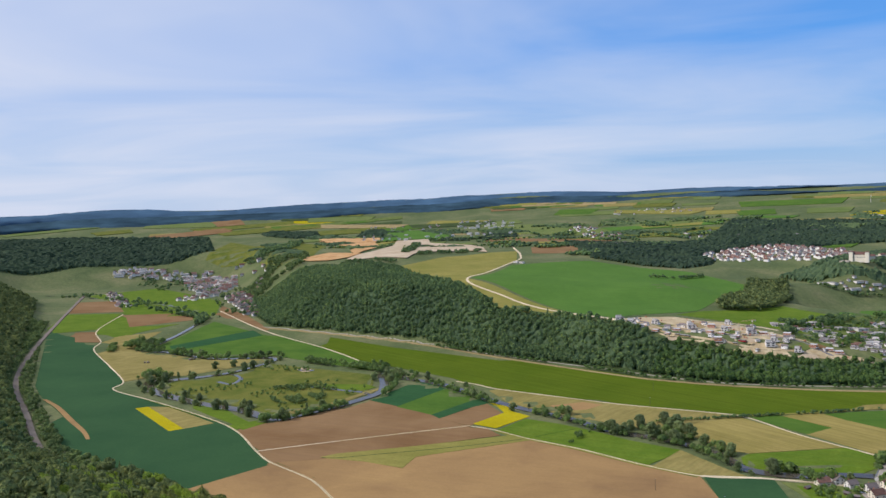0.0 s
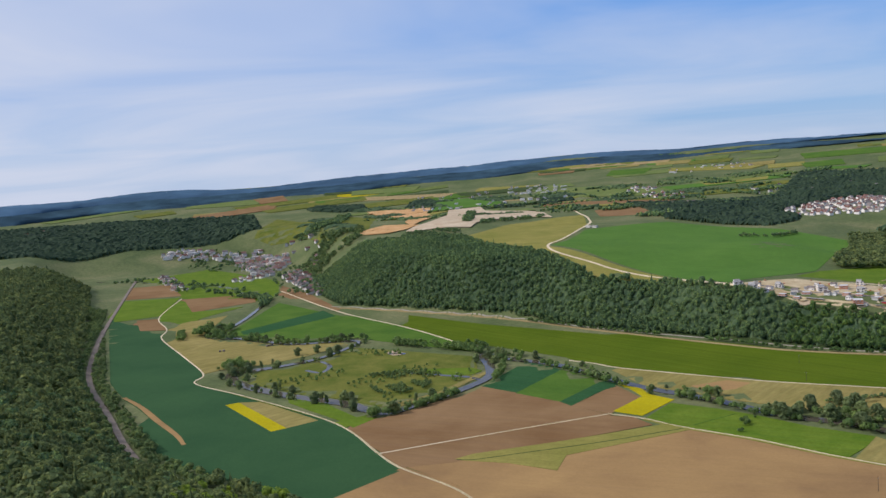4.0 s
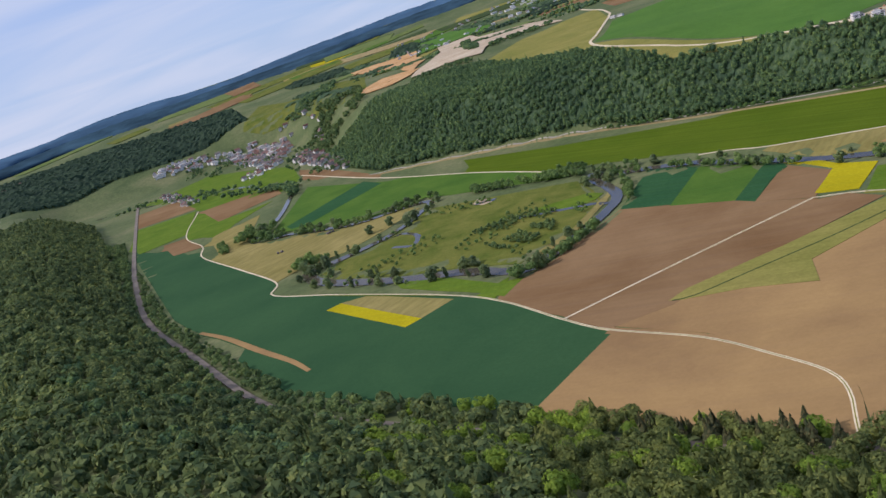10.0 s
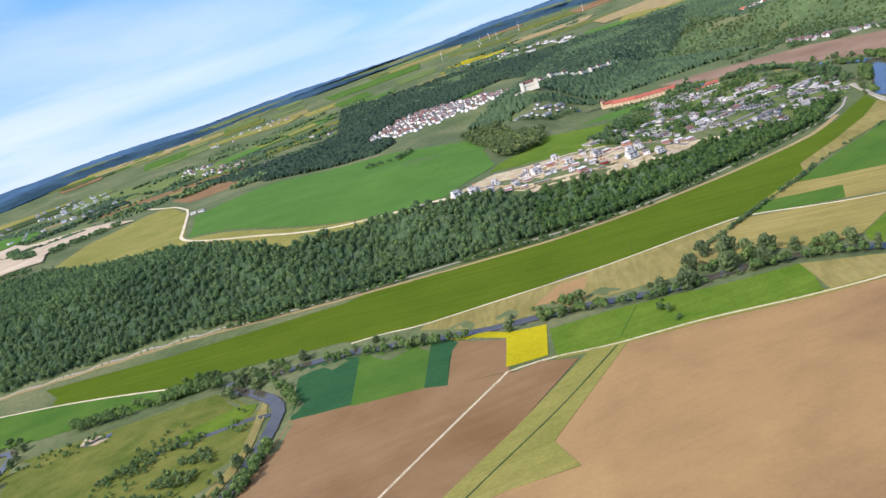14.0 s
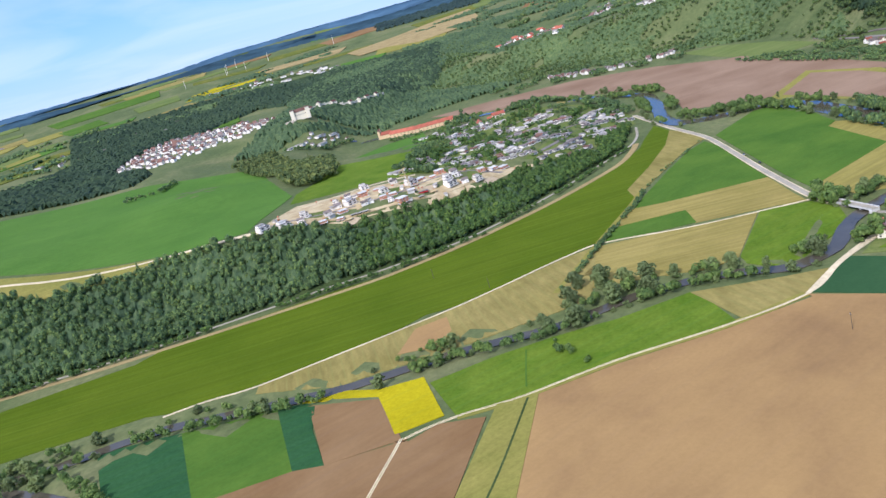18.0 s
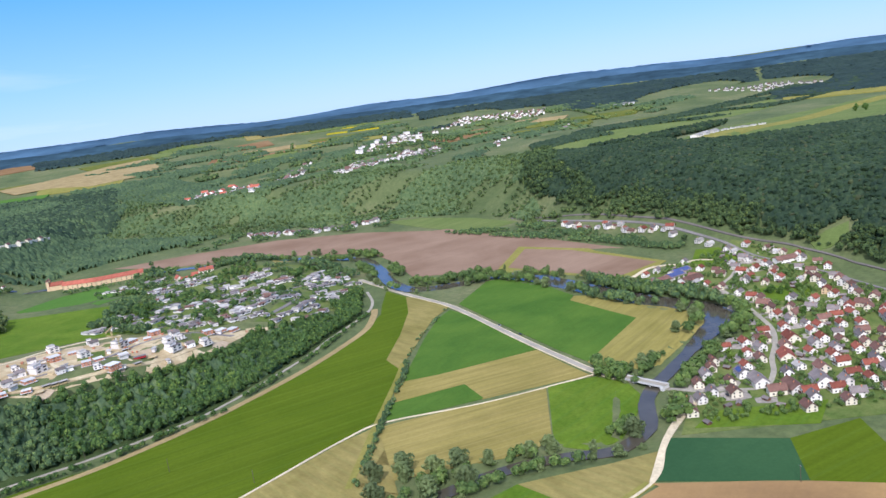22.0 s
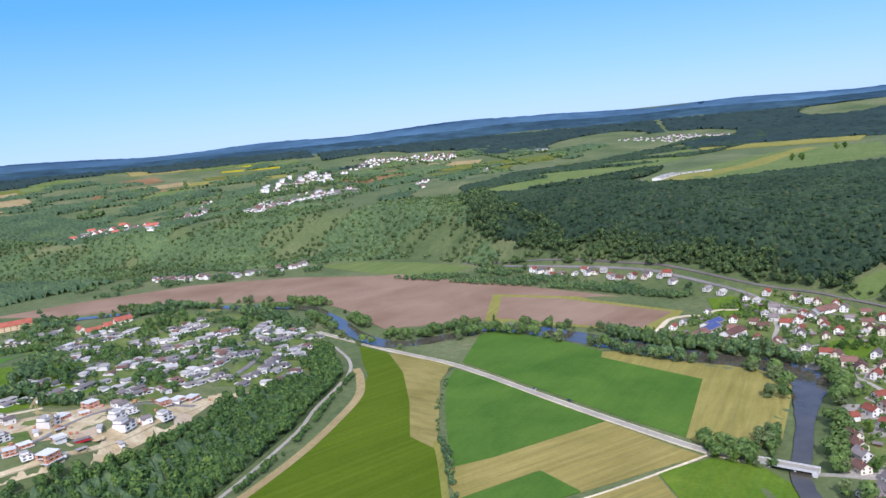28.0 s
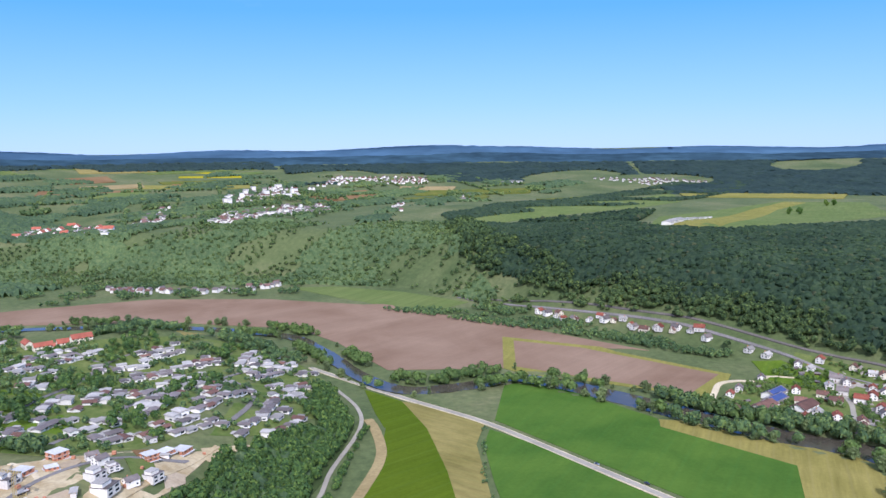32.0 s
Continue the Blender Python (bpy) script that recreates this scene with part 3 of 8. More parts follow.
# ---- fields of the valley ----
FIELDS = [
    ("verge", "green meadows of the upper valley", [(-1100, 2540), (-960, 2380), (-800, 2050), (-600, 1900), (-560, 2020), (-620, 2300), (-800, 2560), (-960, 2760)]),
    ("teal", "dark green winter wheat along the gravel track", [(-861, 1781), (-780.3, 1688.9), (-755.3, 1674.4), (-745.6, 1653.1), (-733.5, 1632.2), (-719, 1612.3), (-703.1, 1597.7), (-690, 1572.7), (-661.6, 1555), (-657.1, 1534.2), (-649.9, 1513.9), (-630.2, 1474.6), (-492.2, 1238.6), (-481.3, 1217.4), (-473.6, 1194.2), (-474.4, 1171), (-466.8, 1150.4), (-448.3, 1131.6), (-387.1, 1078), (-284.7, 978.6), (-268.4, 960.8), (-253.3, 942), (-240, 922.3), (-228.5, 902.4), (-187.4, 819.4), (-175, 797), (-239, 727.1), (-405, 862), (-472.7, 977.7), (-471.6, 1005.5), (-510.8, 1060.5), (-539.5, 1094.4), (-543.5, 1104.8), (-562.5, 1132.6), (-597, 1190)]),
    ("rape", "narrow yellow strip of flowering rape", [(-397, 1041), (-383, 1049), (-303, 937), (-317, 928)]),
    ("beige", "pale mown strip beside the rape", [(-383, 1049), (-355, 1046), (-274, 959), (-303, 937)]),
    ("brown", "bare reddish-brown tilled field by the river", [(-238.9, 923.5), (-232.9, 946), (-204.4, 958.1), (-101, 1062), (-85.2, 1045.8), (-62.6, 1025.2), (-64, 1023), (-20, 979.5), (-10, 961), (22, 925.1), (9.7, 922.1), (-195.3, 845.3), (-208.9, 865.3), (-228, 904.8)]),
    ("brown", "dark brown tilled field between track and grass strip", [(-196.4, 839.8), (-170.7, 853.3), (15.9, 922.8), (43.5, 912.1), (56, 884), (-105.9, 823.6), (-130, 810), (-175.1, 804.1)]),
    ("olive", "rough yellowish grass strip with a ditch", [(70, 885), (80, 869), (0, 842), (-72, 824), (-110, 812), (-130, 818), (-114, 829), (-36, 850)]),
    ("olive", "greenish grass wedge in the tilled field", [(80, 868), (87, 864), (-34, 813), (-46, 778), (-84, 801), (-124, 814), (-129, 818), (-110, 812), (-72, 824), (0, 842)]),
    ("ochre", "light brown bare field below the track", [(-175, 797), (-151, 774.9), (-129.6, 749.9), (-117.4, 729.3), (-105, 703.1), (-93.9, 676.3), (-95, 653.6), (-107.5, 622.2), (-131, 629), (-221.8, 709.8), (-239, 727.2)]),
    ("ochre", "wide light brown freshly tilled field", [(-173, 808), (-130, 816), (-60, 832), (82, 866), (126, 828), (175, 775), (221, 735), (225, 740), (220, 631), (196, 545), (85, 558), (-101, 620), (-89, 654), (-89, 677), (-104, 712), (-126, 756)]),
    ("deep", "dark green barley at the river bend", [(-101, 1062), (-35, 1185), (0, 1123), (-64, 1023)]),
    ("green", "fresh green barley strip", [(-64, 1023), (0, 1123), (44, 1064), (-20, 978.9)]),
    ("deep", "narrow dark green barley strip", [(-20.2, 979.2), (44, 1064), (54.7, 1046.9), (49.9, 1028.8), (22.5, 1004), (-10, 961)]),
    ("brown", "small bare brown field beside the rape", [(-10, 961), (49, 1035), (66, 977), (24, 926)]),
    ("rape", "bright yellow flowering rape field in an L shape", [(57, 1053), (63, 1056), (75, 1030), (77, 990), (97, 964), (53, 914), (28, 935), (45, 955), (68, 983), (62, 1016), (53, 1046)]),
    ("meadow", "wet olive meadow inside the river loop", [(-418, 1185), (-396, 1146), (-322, 1081), (-258, 1041), (-210, 999), (-177, 1019), (-135, 1070), (-107, 1119), (-104, 1172), (-110, 1227), (-294, 1338), (-328, 1261), (-392, 1217)]),
    ("beige", "pale yellow mown meadow by the river", [(-622, 1463.2), (-616.6, 1492.6), (-647.1, 1580.3), (-669.5, 1596.8), (-662.4, 1624.1), (-667, 1656.7), (-664.2, 1667), (-654.2, 1683.3), (-626.2, 1698.8), (-597, 1734), (-578, 1521), (-560, 1486), (-505, 1462), (-450, 1420), (-388, 1384), (-325, 1386), (-300, 1366), (-345, 1296), (-397, 1248), (-452, 1236), (-476.3, 1210.3), (-472.1, 1196.7), (-480.4, 1219.3), (-503.5, 1261.8), (-565.5, 1364.9), (-575.6, 1385)]),
    ("green", "green field below the wooded slope", [(-535, 1520), (-525, 1875), (-352.8, 1641.4), (-326.8, 1631.9), (-224.1, 1485.9), (-176.2, 1406.8), (-132.9, 1325.9), (-119.2, 1293.6), (-111, 1261), (-256, 1376), (-292, 1414), (-380, 1408), (-440, 1446), (-500, 1490)]),
    ("deep", "dark green strip across the field", [(-515, 1532), (-491, 1479), (-364, 1645), (-401, 1723)]),
    ("brown", "brown sliver of tilled soil at the slope's foot", [(-558, 2009), (-561.8, 2031.4), (-556.8, 2058.2), (-566.8, 2077.4), (-573, 2098.5), (-588, 2188), (-477, 1986), (-396.7, 1797), (-389.8, 1773.3), (-367.7, 1737.2), (-370.4, 1707.6), (-368.3, 1698.2), (-485.5, 1918.5), (-511.5, 1930.7)]),
    ("verge", "green pasture beside the track", [(-760.1, 1815.6), (-772.4, 1880.8), (-774.7, 1903), (-793.2, 2013.1), (-773.8, 1994.5), (-695, 1810), (-683.5, 1820.3), (-654.6, 1820.2), (-594, 1849), (-643.4, 1721), (-645.2, 1688.2), (-667, 1656.7), (-698.7, 1694.6), (-725.8, 1708.3), (-744, 1751.6)]),
    ("brown", "brown tilled field towards the village", [(-796, 2028.7), (-625, 2052), (-585, 1909), (-658.3, 1843), (-676.7, 1820.3), (-695, 1810), (-770.2, 1986), (-783.6, 2003.9)]),
    ("verge", "green bank meadow above the track", [(-466.5, 1152.6), (-448.5, 1133.9), (-394.7, 1087.4), (-288.6, 985), (-255.5, 947.6), (-223, 971), (-229.8, 947.3), (-241.4, 927.4), (-254.5, 946.3), (-284.9, 981.1), (-390.9, 1083.9), (-447.7, 1133.1)]),
    ("brown", "far brown tilled field near the railway", [(-1048, 2352), (-949, 2378), (-819, 2101), (-954, 2087)]),
    ("verge", "far light green meadow near the railway", [(-948, 2065), (-811, 2067), (-750, 1781), (-827, 1731), (-869, 1790)]),
    ("brown", "small brown tilled plot beside the track", [(-784, 1738), (-740.2, 1740.3), (-723.2, 1698.9), (-680.2, 1618.3), (-671, 1596), (-723, 1603), (-753.5, 1670.5), (-769.6, 1682.7), (-773.8, 1715.5)]),
    ("verge", "rank green grass strip south of the river", [(90, 953), (128, 925), (163, 890), (189, 856), (231.2, 819), (211.5, 795.4), (185.7, 772.6), (131.1, 831), (81.7, 873.5), (54, 905.1)]),
    ("beige", "mown yellow field near the village", [(231.2, 819), (252, 767), (268.5, 730.9), (226.5, 739.3), (206.7, 753), (189.2, 769.2)]),
    ("beige", "pale mown strip north of the river", [(58, 1104), (80, 1035), (141, 971), (191, 919), (223, 893), (236, 926), (328, 938), (340, 940), (313, 961), (214, 1011.5), (124, 1072.5), (68, 1112)]),
    ("ochre", "bare earth patch in the mown strip", [(127, 1013), (142, 987), (169, 990), (193, 1012), (171, 1029)]),
    ("bright", "long bright yellow-green meadow below the woods", [(-223, 1606), (-218.8, 1532.2), (-229.7, 1499.2), (-181, 1421.1), (-135.8, 1338), (-126.4, 1318.6), (-100, 1306.6), (12, 1189.4), (21.5, 1164.7), (38.6, 1150.2), (67.6, 1116.4), (146.4, 1060.2), (173.2, 1044.5), (196.3, 1037.5), (215, 1014.3), (346.4, 947.2), (450.4, 959.2), (477.1, 963.2), (499.5, 974.3), (697.7, 1011.2), (698.9, 1044.7), (653.7, 1044.6), (586, 1049.8), (541.2, 1056.5), (431.4, 1082.7), (389.6, 1096.3), (349.8, 1114.4), (330.6, 1125.4), (311.9, 1137.7), (295.3, 1151), (277.8, 1174.4), (256.6, 1197.7), (116.8, 1319.2), (88.4, 1322.2), (-90, 1469)]),
    ("bright", "small bright green plot by the bridge road", [(812, 1074), (767, 1034), (708, 1016), (689, 1009), (692, 1046), (733, 1057)]),
    ("beige", "pale mown wedge beside the hedge", [(767, 1034), (743, 999), (690, 960), (643, 969), (565, 965), (495, 962), (476, 964), (504, 984), (589, 993), (685, 1009), (708, 1016)]),
    ("green", "green barley field beside the main road", [(678, 956), (643, 926), (557, 873), (498, 835), (448, 918), (437, 947), (469, 952), (564, 960), (641, 963)]),
    ("hay_road", "ochre mown field at the road junction", [(497, 834), (439, 797), (415, 780), (410, 802), (380, 866), (418, 891), (387, 942), (410, 949), (433, 950), (437, 947), (448, 918)]),
    ("green", "small green plot beside the lane", [(418, 888), (381, 865), (343, 939), (384, 945)]),
    ("hay_road", "wide pale mown meadow", [(332, 943), (343, 927), (394, 816), (295, 803), (276, 817), (263, 854), (254, 876), (246, 898), (236, 923)]),
    ("verge", "green meadow by the bridge", [(398, 815), (413, 777), (392, 751), (370, 741), (332, 746), (292, 756), (278, 774), (283, 794), (295, 802)]),
    ("hay_river", "ochre striped field in an L shape by the river", [(688, 810), (676, 772), (635, 728), (598, 684), (575, 672), (540, 679), (505, 695), (470, 710), (436, 725), (424, 738), (425, 746), (434, 766), (442, 780), (451, 785), (574, 742), (669, 814)]),
    ("green", "large green barley field between road and river", [(702, 950), (810, 933), (822, 910), (809, 877), (722, 831), (691, 811), (669, 814), (574, 742), (452, 785), (495, 816), (595, 881)]),
    ("teal", "dark green square field beside the village", [(286.6, 726.2), (276, 654), (220, 654), (227.5, 736.9), (256.5, 730.3)]),
    ("bright", "light green meadow beside the village", [(276, 654.1), (300, 608), (210.7, 597.6), (220, 654)]),
    ("hazed_soil", "wide reddish-brown tilled field across the river", [(1225, 1790), (1300, 1660), (1372, 1485), (1357, 1285), (1289.4, 1117.9), (1291.7, 1089), (1278.2, 1070.9), (1251.8, 1062.6), (1135, 925), (936, 754), (947.2, 773.8), (954.7, 801.5), (966.3, 817.5), (980, 833.6), (1026, 912), (927.3, 924.6), (877.8, 928.1), (886, 1055), (1023, 1125), (1120, 1193), (1185, 1398), (1180, 1640)]),
    ("olive", "yellowish grass border round a tilled field", [(877.8, 928.2), (1035, 917), (973, 823), (962.2, 805), (935.2, 792.2), (822, 700), (798.4, 711.9), (785.2, 728.7), (743.6, 748.8), (814, 844), (852.2, 907.8)]),
    ("hazed_soil", "brown tilled field inside a grass border", [(883, 914), (1011, 905), (963, 830), (823, 712), (760, 761), (827, 844)]),
    ("airfield", "light green meadow below the slope", [(1470, 1270), (1330, 1140), (1315, 1120), (1290.9, 1099.3), (1285, 1080), (1267.6, 1067.6), (1255, 1040), (1225, 1000), (1290, 950), (1400, 1060), (1470, 1180)]),
    ("garden", "green gardens of the village", [(730, 752), (787, 682), (869, 614), (767, 545), (518, 520), (308, 562), (290, 718), (364, 704), (409, 682), (503, 649), (551, 632), (614, 656), (673, 724)]),
    ("garden", "green gardens of the housing estate", [(546, 1340), (620, 1360), (760, 1440), (985, 1665), (1090, 1600), (930, 1390), (968, 1240), (924, 1162), (845, 1116), (684, 1108), (626, 1150), (599, 1191), (561, 1209), (531, 1254)]),
    ("site", "bare pale building ground with dirt roads", [(285, 1329), (388, 1372), (477, 1317), (545, 1219), (588, 1163), (511, 1169), (426, 1193), (341, 1251)]),
    ("plateau", "large green grain field on the plateau", [(68, 1786), (188, 2141), (418, 2263), (633, 2065), (717, 1813), (562, 1619), (453, 1449), (281, 1342), (232, 1406)]),
    ("verge", "light green field beside the building site", [(401, 1398), (460, 1449), (644, 1537), (711, 1352), (589, 1260), (503, 1329)]),
    ("olive", "yellow-green field on the plateau's edge", [(-115, 2145), (17, 2352), (245, 2557), (216, 2292), (56, 1773), (228, 1404), (256, 1329), (102, 1500), (-9, 1755)]),
    ("quarry", "pale sandy limestone quarry floor", [(-274, 2404), (-227, 2652), (-168, 3009), (-168, 3300), (-42, 3319), (-31, 3090), (114, 2896), (150, 2758), (146, 2492), (85, 2607), (12, 2520), (-74, 2370), (-92, 2303), (-150, 2336), (-211, 2355), (-257, 2370)]),
    ("orange", "orange-brown quarry slopes", [(-504, 3443), (-374, 3451), (-241, 3422), (-248, 3194), (-210, 2969), (-251, 2750), (-267, 2580), (-302, 2769), (-289, 2989), (-400, 3196)]),
    ("meadow", "dry olive grass slope above the village", [(-888, 3097), (-872, 3425), (-739, 3288), (-600, 3385), (-446, 3261), (-405, 2620), (-418, 2464), (-541, 2590), (-596, 2753), (-678, 2962), (-761, 3024), (-814, 3037)]),
    ("brown", "brown tilled field on the plateau", [(309, 2735), (404, 2812), (558, 2716), (441, 2466), (282, 2472)]),
    ("airfield", "mown airfield grass on the hilltop", [(1346, 648), (1778, 516), (2216, 65), (2130, -128), (1670, 62), (1278, 543)]),
    ("airfield", "dry hillside pasture", [(1660, 1060), (1740, 985), (1841, 960), (1915, 891), (2040, 775), (2330, 575), (2450, 370), (2540, 265), (2253, 324), (2076, 475), (1928, 650), (1842, 776), (1790, 880), (1690, 967)]),
    ("site", "orange-brown bare plot at the estate's edge", [(587, 1172), (623, 1137), (598, 1128), (568, 1145), (572, 1166)]),
    ("orange", "lower orange quarry slope", [(-423, 2479), (-408, 2571), (-359, 2682), (-296, 2654), (-245, 2578), (-274, 2464), (-323, 2428), (-388, 2446)]),
    ("plateau", "dark green field behind the quarry", [(-230, 3313), (-216, 3663), (-49, 3610), (51, 3506), (38, 3319), (-37, 3337), (-169, 3323)]),
    ("rape", "far yellow rape strip", [(330, 3380), (560, 3330), (570, 3370), (340, 3420)]),
    ("rape", "far yellow rape strip", [(-420, 3350), (-180, 3400), (-190, 3440), (-430, 3390)]),
    ("rape", "far yellow rape strip", [(1650, 3250), (1960, 3060), (1990, 3110), (1680, 3300)]),
    ("rape", "far yellow rape strip", [(3000, 1950), (3060, 1700), (3110, 1710), (3050, 1960)]),
    ("dry", "pale far quarry on the plateau", [(2143, 2836), (2331, 2745), (2562, 2680), (2700, 2600), (2436, 2385), (2258, 2378), (2129, 2467), (2128, 2619), (2041, 2684)]),
    ("rape", "far yellow rape strip", [(1741, 3332), (2049, 3267), (2082, 3254), (1990, 3190), (1758, 3258)]),
    ("plateau", "green meadow below the monastery", [(909, 1760), (700, 1440), (797, 1429), (960, 1600), (1060, 1690), (1000, 1740)]),
    ("olive", "pale grass runway on the hilltop", [(1290, 600), (1345, 628), (1560, 490), (1960, 245), (2200, 60), (2160, 20), (1930, 195), (1510, 425), (1275, 575)]),
    ("rape", "far yellow rape strip", [(3208, 2040), (3192, 1876), (3150, 1880), (3165, 2045)]),
    ("brown", "far brown field strip", [(2910, 1945), (2932, 1806), (2800, 1760), (2780, 1900)]),
    ("rape", "far yellow rape strip", [(-750, 4062), (-714, 4140), (-440, 4050), (-450, 3960), (-693, 4025)]),
    ("dry", "far sandy pit on the plateau", [(-321, 3560), (-142, 3480), (133, 3440), (110, 3500), (-114, 3560)]),
    ("dry", "far sandy pit on the plateau", [(264, 3560), (400, 3540), (574, 3500), (560, 3540), (300, 3590)]),
]
for n_, (crop, label_, outline_) in enumerate(FIELDS):
    patch("field", outline_, M[crop], label_, 0.35 + 0.012 * (n_ % 9) + (0.14 if "in the tilled field" in label_ or "with a ditch" in label_ or "strip across" in label_ else 0.0) + (3.2 if "quarry" in label_ else 0.0), "field", 12.0 if min(math.hypot(x - 440, y - 715) for x, y in outline_) < 130 else 30.0)

# ---- tracks and roads ----
strip("field_margin", [(-176, 802), (-130, 752), (-107, 709), (-93, 676), (-94, 654), (-104, 629), (-110, 612)], 9.0, M["ochre"], "bare tilled margin beside the track", 0.44, "field margin")
strip("field_margin", [(-197, 845), (-117, 875), (9, 921), (22, 924)], 9.0, M["brown"], "bare tilled margin beside the track", 0.44, "field margin")
strip("field_margin", [(53, 904), (81, 872), (131, 829), (182, 774), (225, 740)], 7.0, M["olive"], "dry grass verge beside the track", 0.42, "field margin")
strip("gravel_track", [(-800, 2046), (-746, 1761), (-673, 1604), (-646, 1507), (-550, 1340), (-477, 1210), (-470, 1156), (-389, 1081), (-284, 979), (-237, 919), (-199, 843), (-176, 804), (-130, 752), (-107, 709), (-93, 676), (-94, 654), (-104, 629), (-115, 601)], 2.1, LANE, "pale gravel farm track curving through the fields")
strip("gravel_track", [(-199, 843), (-117, 875), (9, 921), (26, 924), (53, 905), (81, 873), (131, 830), (182, 775), (229, 737), (283, 728), (331, 712), (351, 700)], 2.1, LANE, "pale gravel farm track leading to the village")
strip("gravel_track", [(15, 1169), (42, 1146), (68, 1115), (124, 1075), (214, 1014), (314, 963), (345, 937), (373, 860), (419, 777)], 2.0, LANE, "narrow pale farm lane north of the river")
for line_ in ([(-389, 1081), (-284, 979), (-237, 919), (-199, 843), (-176, 804), (-130, 752), (-107, 709), (-93, 676), (-94, 654), (-104, 629), (-115, 601)], [(-117, 875), (9, 921), (26, 924), (53, 905), (81, 873), (131, 830), (182, 775), (229, 737)]):
    strip("track_grass", line_, 0.5, M["olive"], "worn grass between the wheel ruts", 0.53, "grass strip", wobble=0.2, drop=0.2)
strip("road_shoulder", [(903, 1142), (822, 1071), (774, 1030), (702, 964), (648, 926), (603, 897), (530, 850), (466, 807), (424, 777), (398, 750)], 7.4, LANE, "pale gravel shoulders of the country road", 0.58, "road shoulder")
strip("gravel_track", [(225, 739), (283, 728), (318, 717), (336, 709), (356, 700)], [3.0, 4.4, 6.4, 7.6], LANE, "wide pale gravel road at the village's edge", 0.57)
strip("road", [(903, 1142), (822, 1071), (774, 1030), (702, 964), (648, 926), (603, 897), (530, 850), (466, 807), (424, 777), (395, 746)], 5.2, ASPHALT, "straight grey country road with pale shoulders", 0.7, "road")
strip("gravel_track", [(-375, 1747), (-228, 1646), (-50, 1504), (92, 1348), (250, 1190), (310, 1143), (391, 1102), (480, 1070), (560, 1052), (625, 1044), (685, 1053), (716, 1062)], 8.5, M["dry"], "sandy grass strip along the wood's edge", 0.45)
strip("road", [(-392, 1773), (-234, 1657), (-50, 1515), (101, 1360), (264, 1217), (308, 1176), (391, 1118), (528, 1084), (597, 1079), (690, 1067), (750, 1075), (818, 1104)], 3.6, ASPHALT, "narrow grey road at the foot of the wooded slope", 0.6, "road")
strip("gravel_track", [(-566, 2079), (-370, 1704), (-216, 1476), (-139, 1341), (-119, 1295)], 3.4, LANE, "pale farm track below the wooded slope")
strip("farm_lane", [(490, 963), (443, 956), (330, 943), (235, 931)], 5.0, M["olive"], "grassy lane beside a hedge", 0.47)
STREET = [(381, 724), (375, 716), (364, 700), (363, 677), (364, 655), (392, 644), (423, 640), (462, 631), (502, 627), (546, 632), (602, 640), (660, 652), (710, 634), (760, 620), (800, 598)]
STREET_LINE = bend(STREET, 15)
strip("road", STREET, 4.2, ASPHALT, "grey village street between houses", 0.6, "street")
strip("road", [(357, 695), (341, 709), (331, 712)], 6.0, LANE, "pale gravel street at the village's edge", 0.62, "street")
ROAD_UP = [(1330, 968), (1240, 892), (1190, 850), (1125, 797), (1052, 740), (985, 694), (922, 654), (862, 620), (795, 595), (735, 566), (680, 541), (600, 512), (511, 477)]
RAIL_EAST = [(1300, 930), (1160, 808), (1062, 736), (964, 667), (873, 609), (814, 568), (764, 539), (678, 500), (560, 462), (341, 450)]
EAST_RAIL = bend(RAIL_EAST, 30)
ROAD_LINE, ROW_LINE = bend(ROAD_UP, 30), bend([(1178, 860), (1122, 808), (1056, 762), (1000, 720), (950, 680), (890, 648), (820, 616)], 30)
strip("railway", RAIL_EAST, 2.4, plain_mat("pale_ballast", (0.13, 0.112, 0.09), 0.2, 0.5, 0.95), "pale ballasted railway line at the foot of the wood", 1.2, "railway")
strip("road", ROAD_UP, 3.4, TAR, "grey main road above the village", 0.9, "road")
strip("gravel_track", [(730, 752), (760, 738), (790, 722), (797, 700), (790, 684), (808, 668), (800, 645)], 6.0, LANE, "pale gravel farmyard road", 0.7)
strip("gravel_track", [(253, 2812), (239, 2407), (211, 2263), (58, 1773), (128, 1559), (231, 1393), (285, 1317)], 5.5, LANE, "pale farm road across the plateau", 0.95)
strip("gravel_track", [(285, 1317), (366, 1243), (443, 1200), (528, 1177), (597, 1163)], 3.6, M["site"], "pale building-site road", 0.9)
RAIL = [(-1130, 2589), (-826, 1700), (-692, 1345), (-617, 1175), (-518, 1008), (-430, 862), (-356, 783), (-163, 638), (-51, 575), (128, 505), (341, 450)]
strip("railway", RAIL, 7.0, plain_mat("ballast", (0.165, 0.13, 0.095), 0.2, 0.5, 0.95), "grey-brown ballasted railway line along the wooded slope", 1.6, "railway")
tagged(strip("water", RIVER, [20] * 11 + [25] * 2 + [33] * 4 + [12] * 12 + [15] * 4 + [9] * 22, WATER, "dark still river winding through the valley", category="river", level=-1.15, wobble=0.05, drop=0.5), kind="structure")

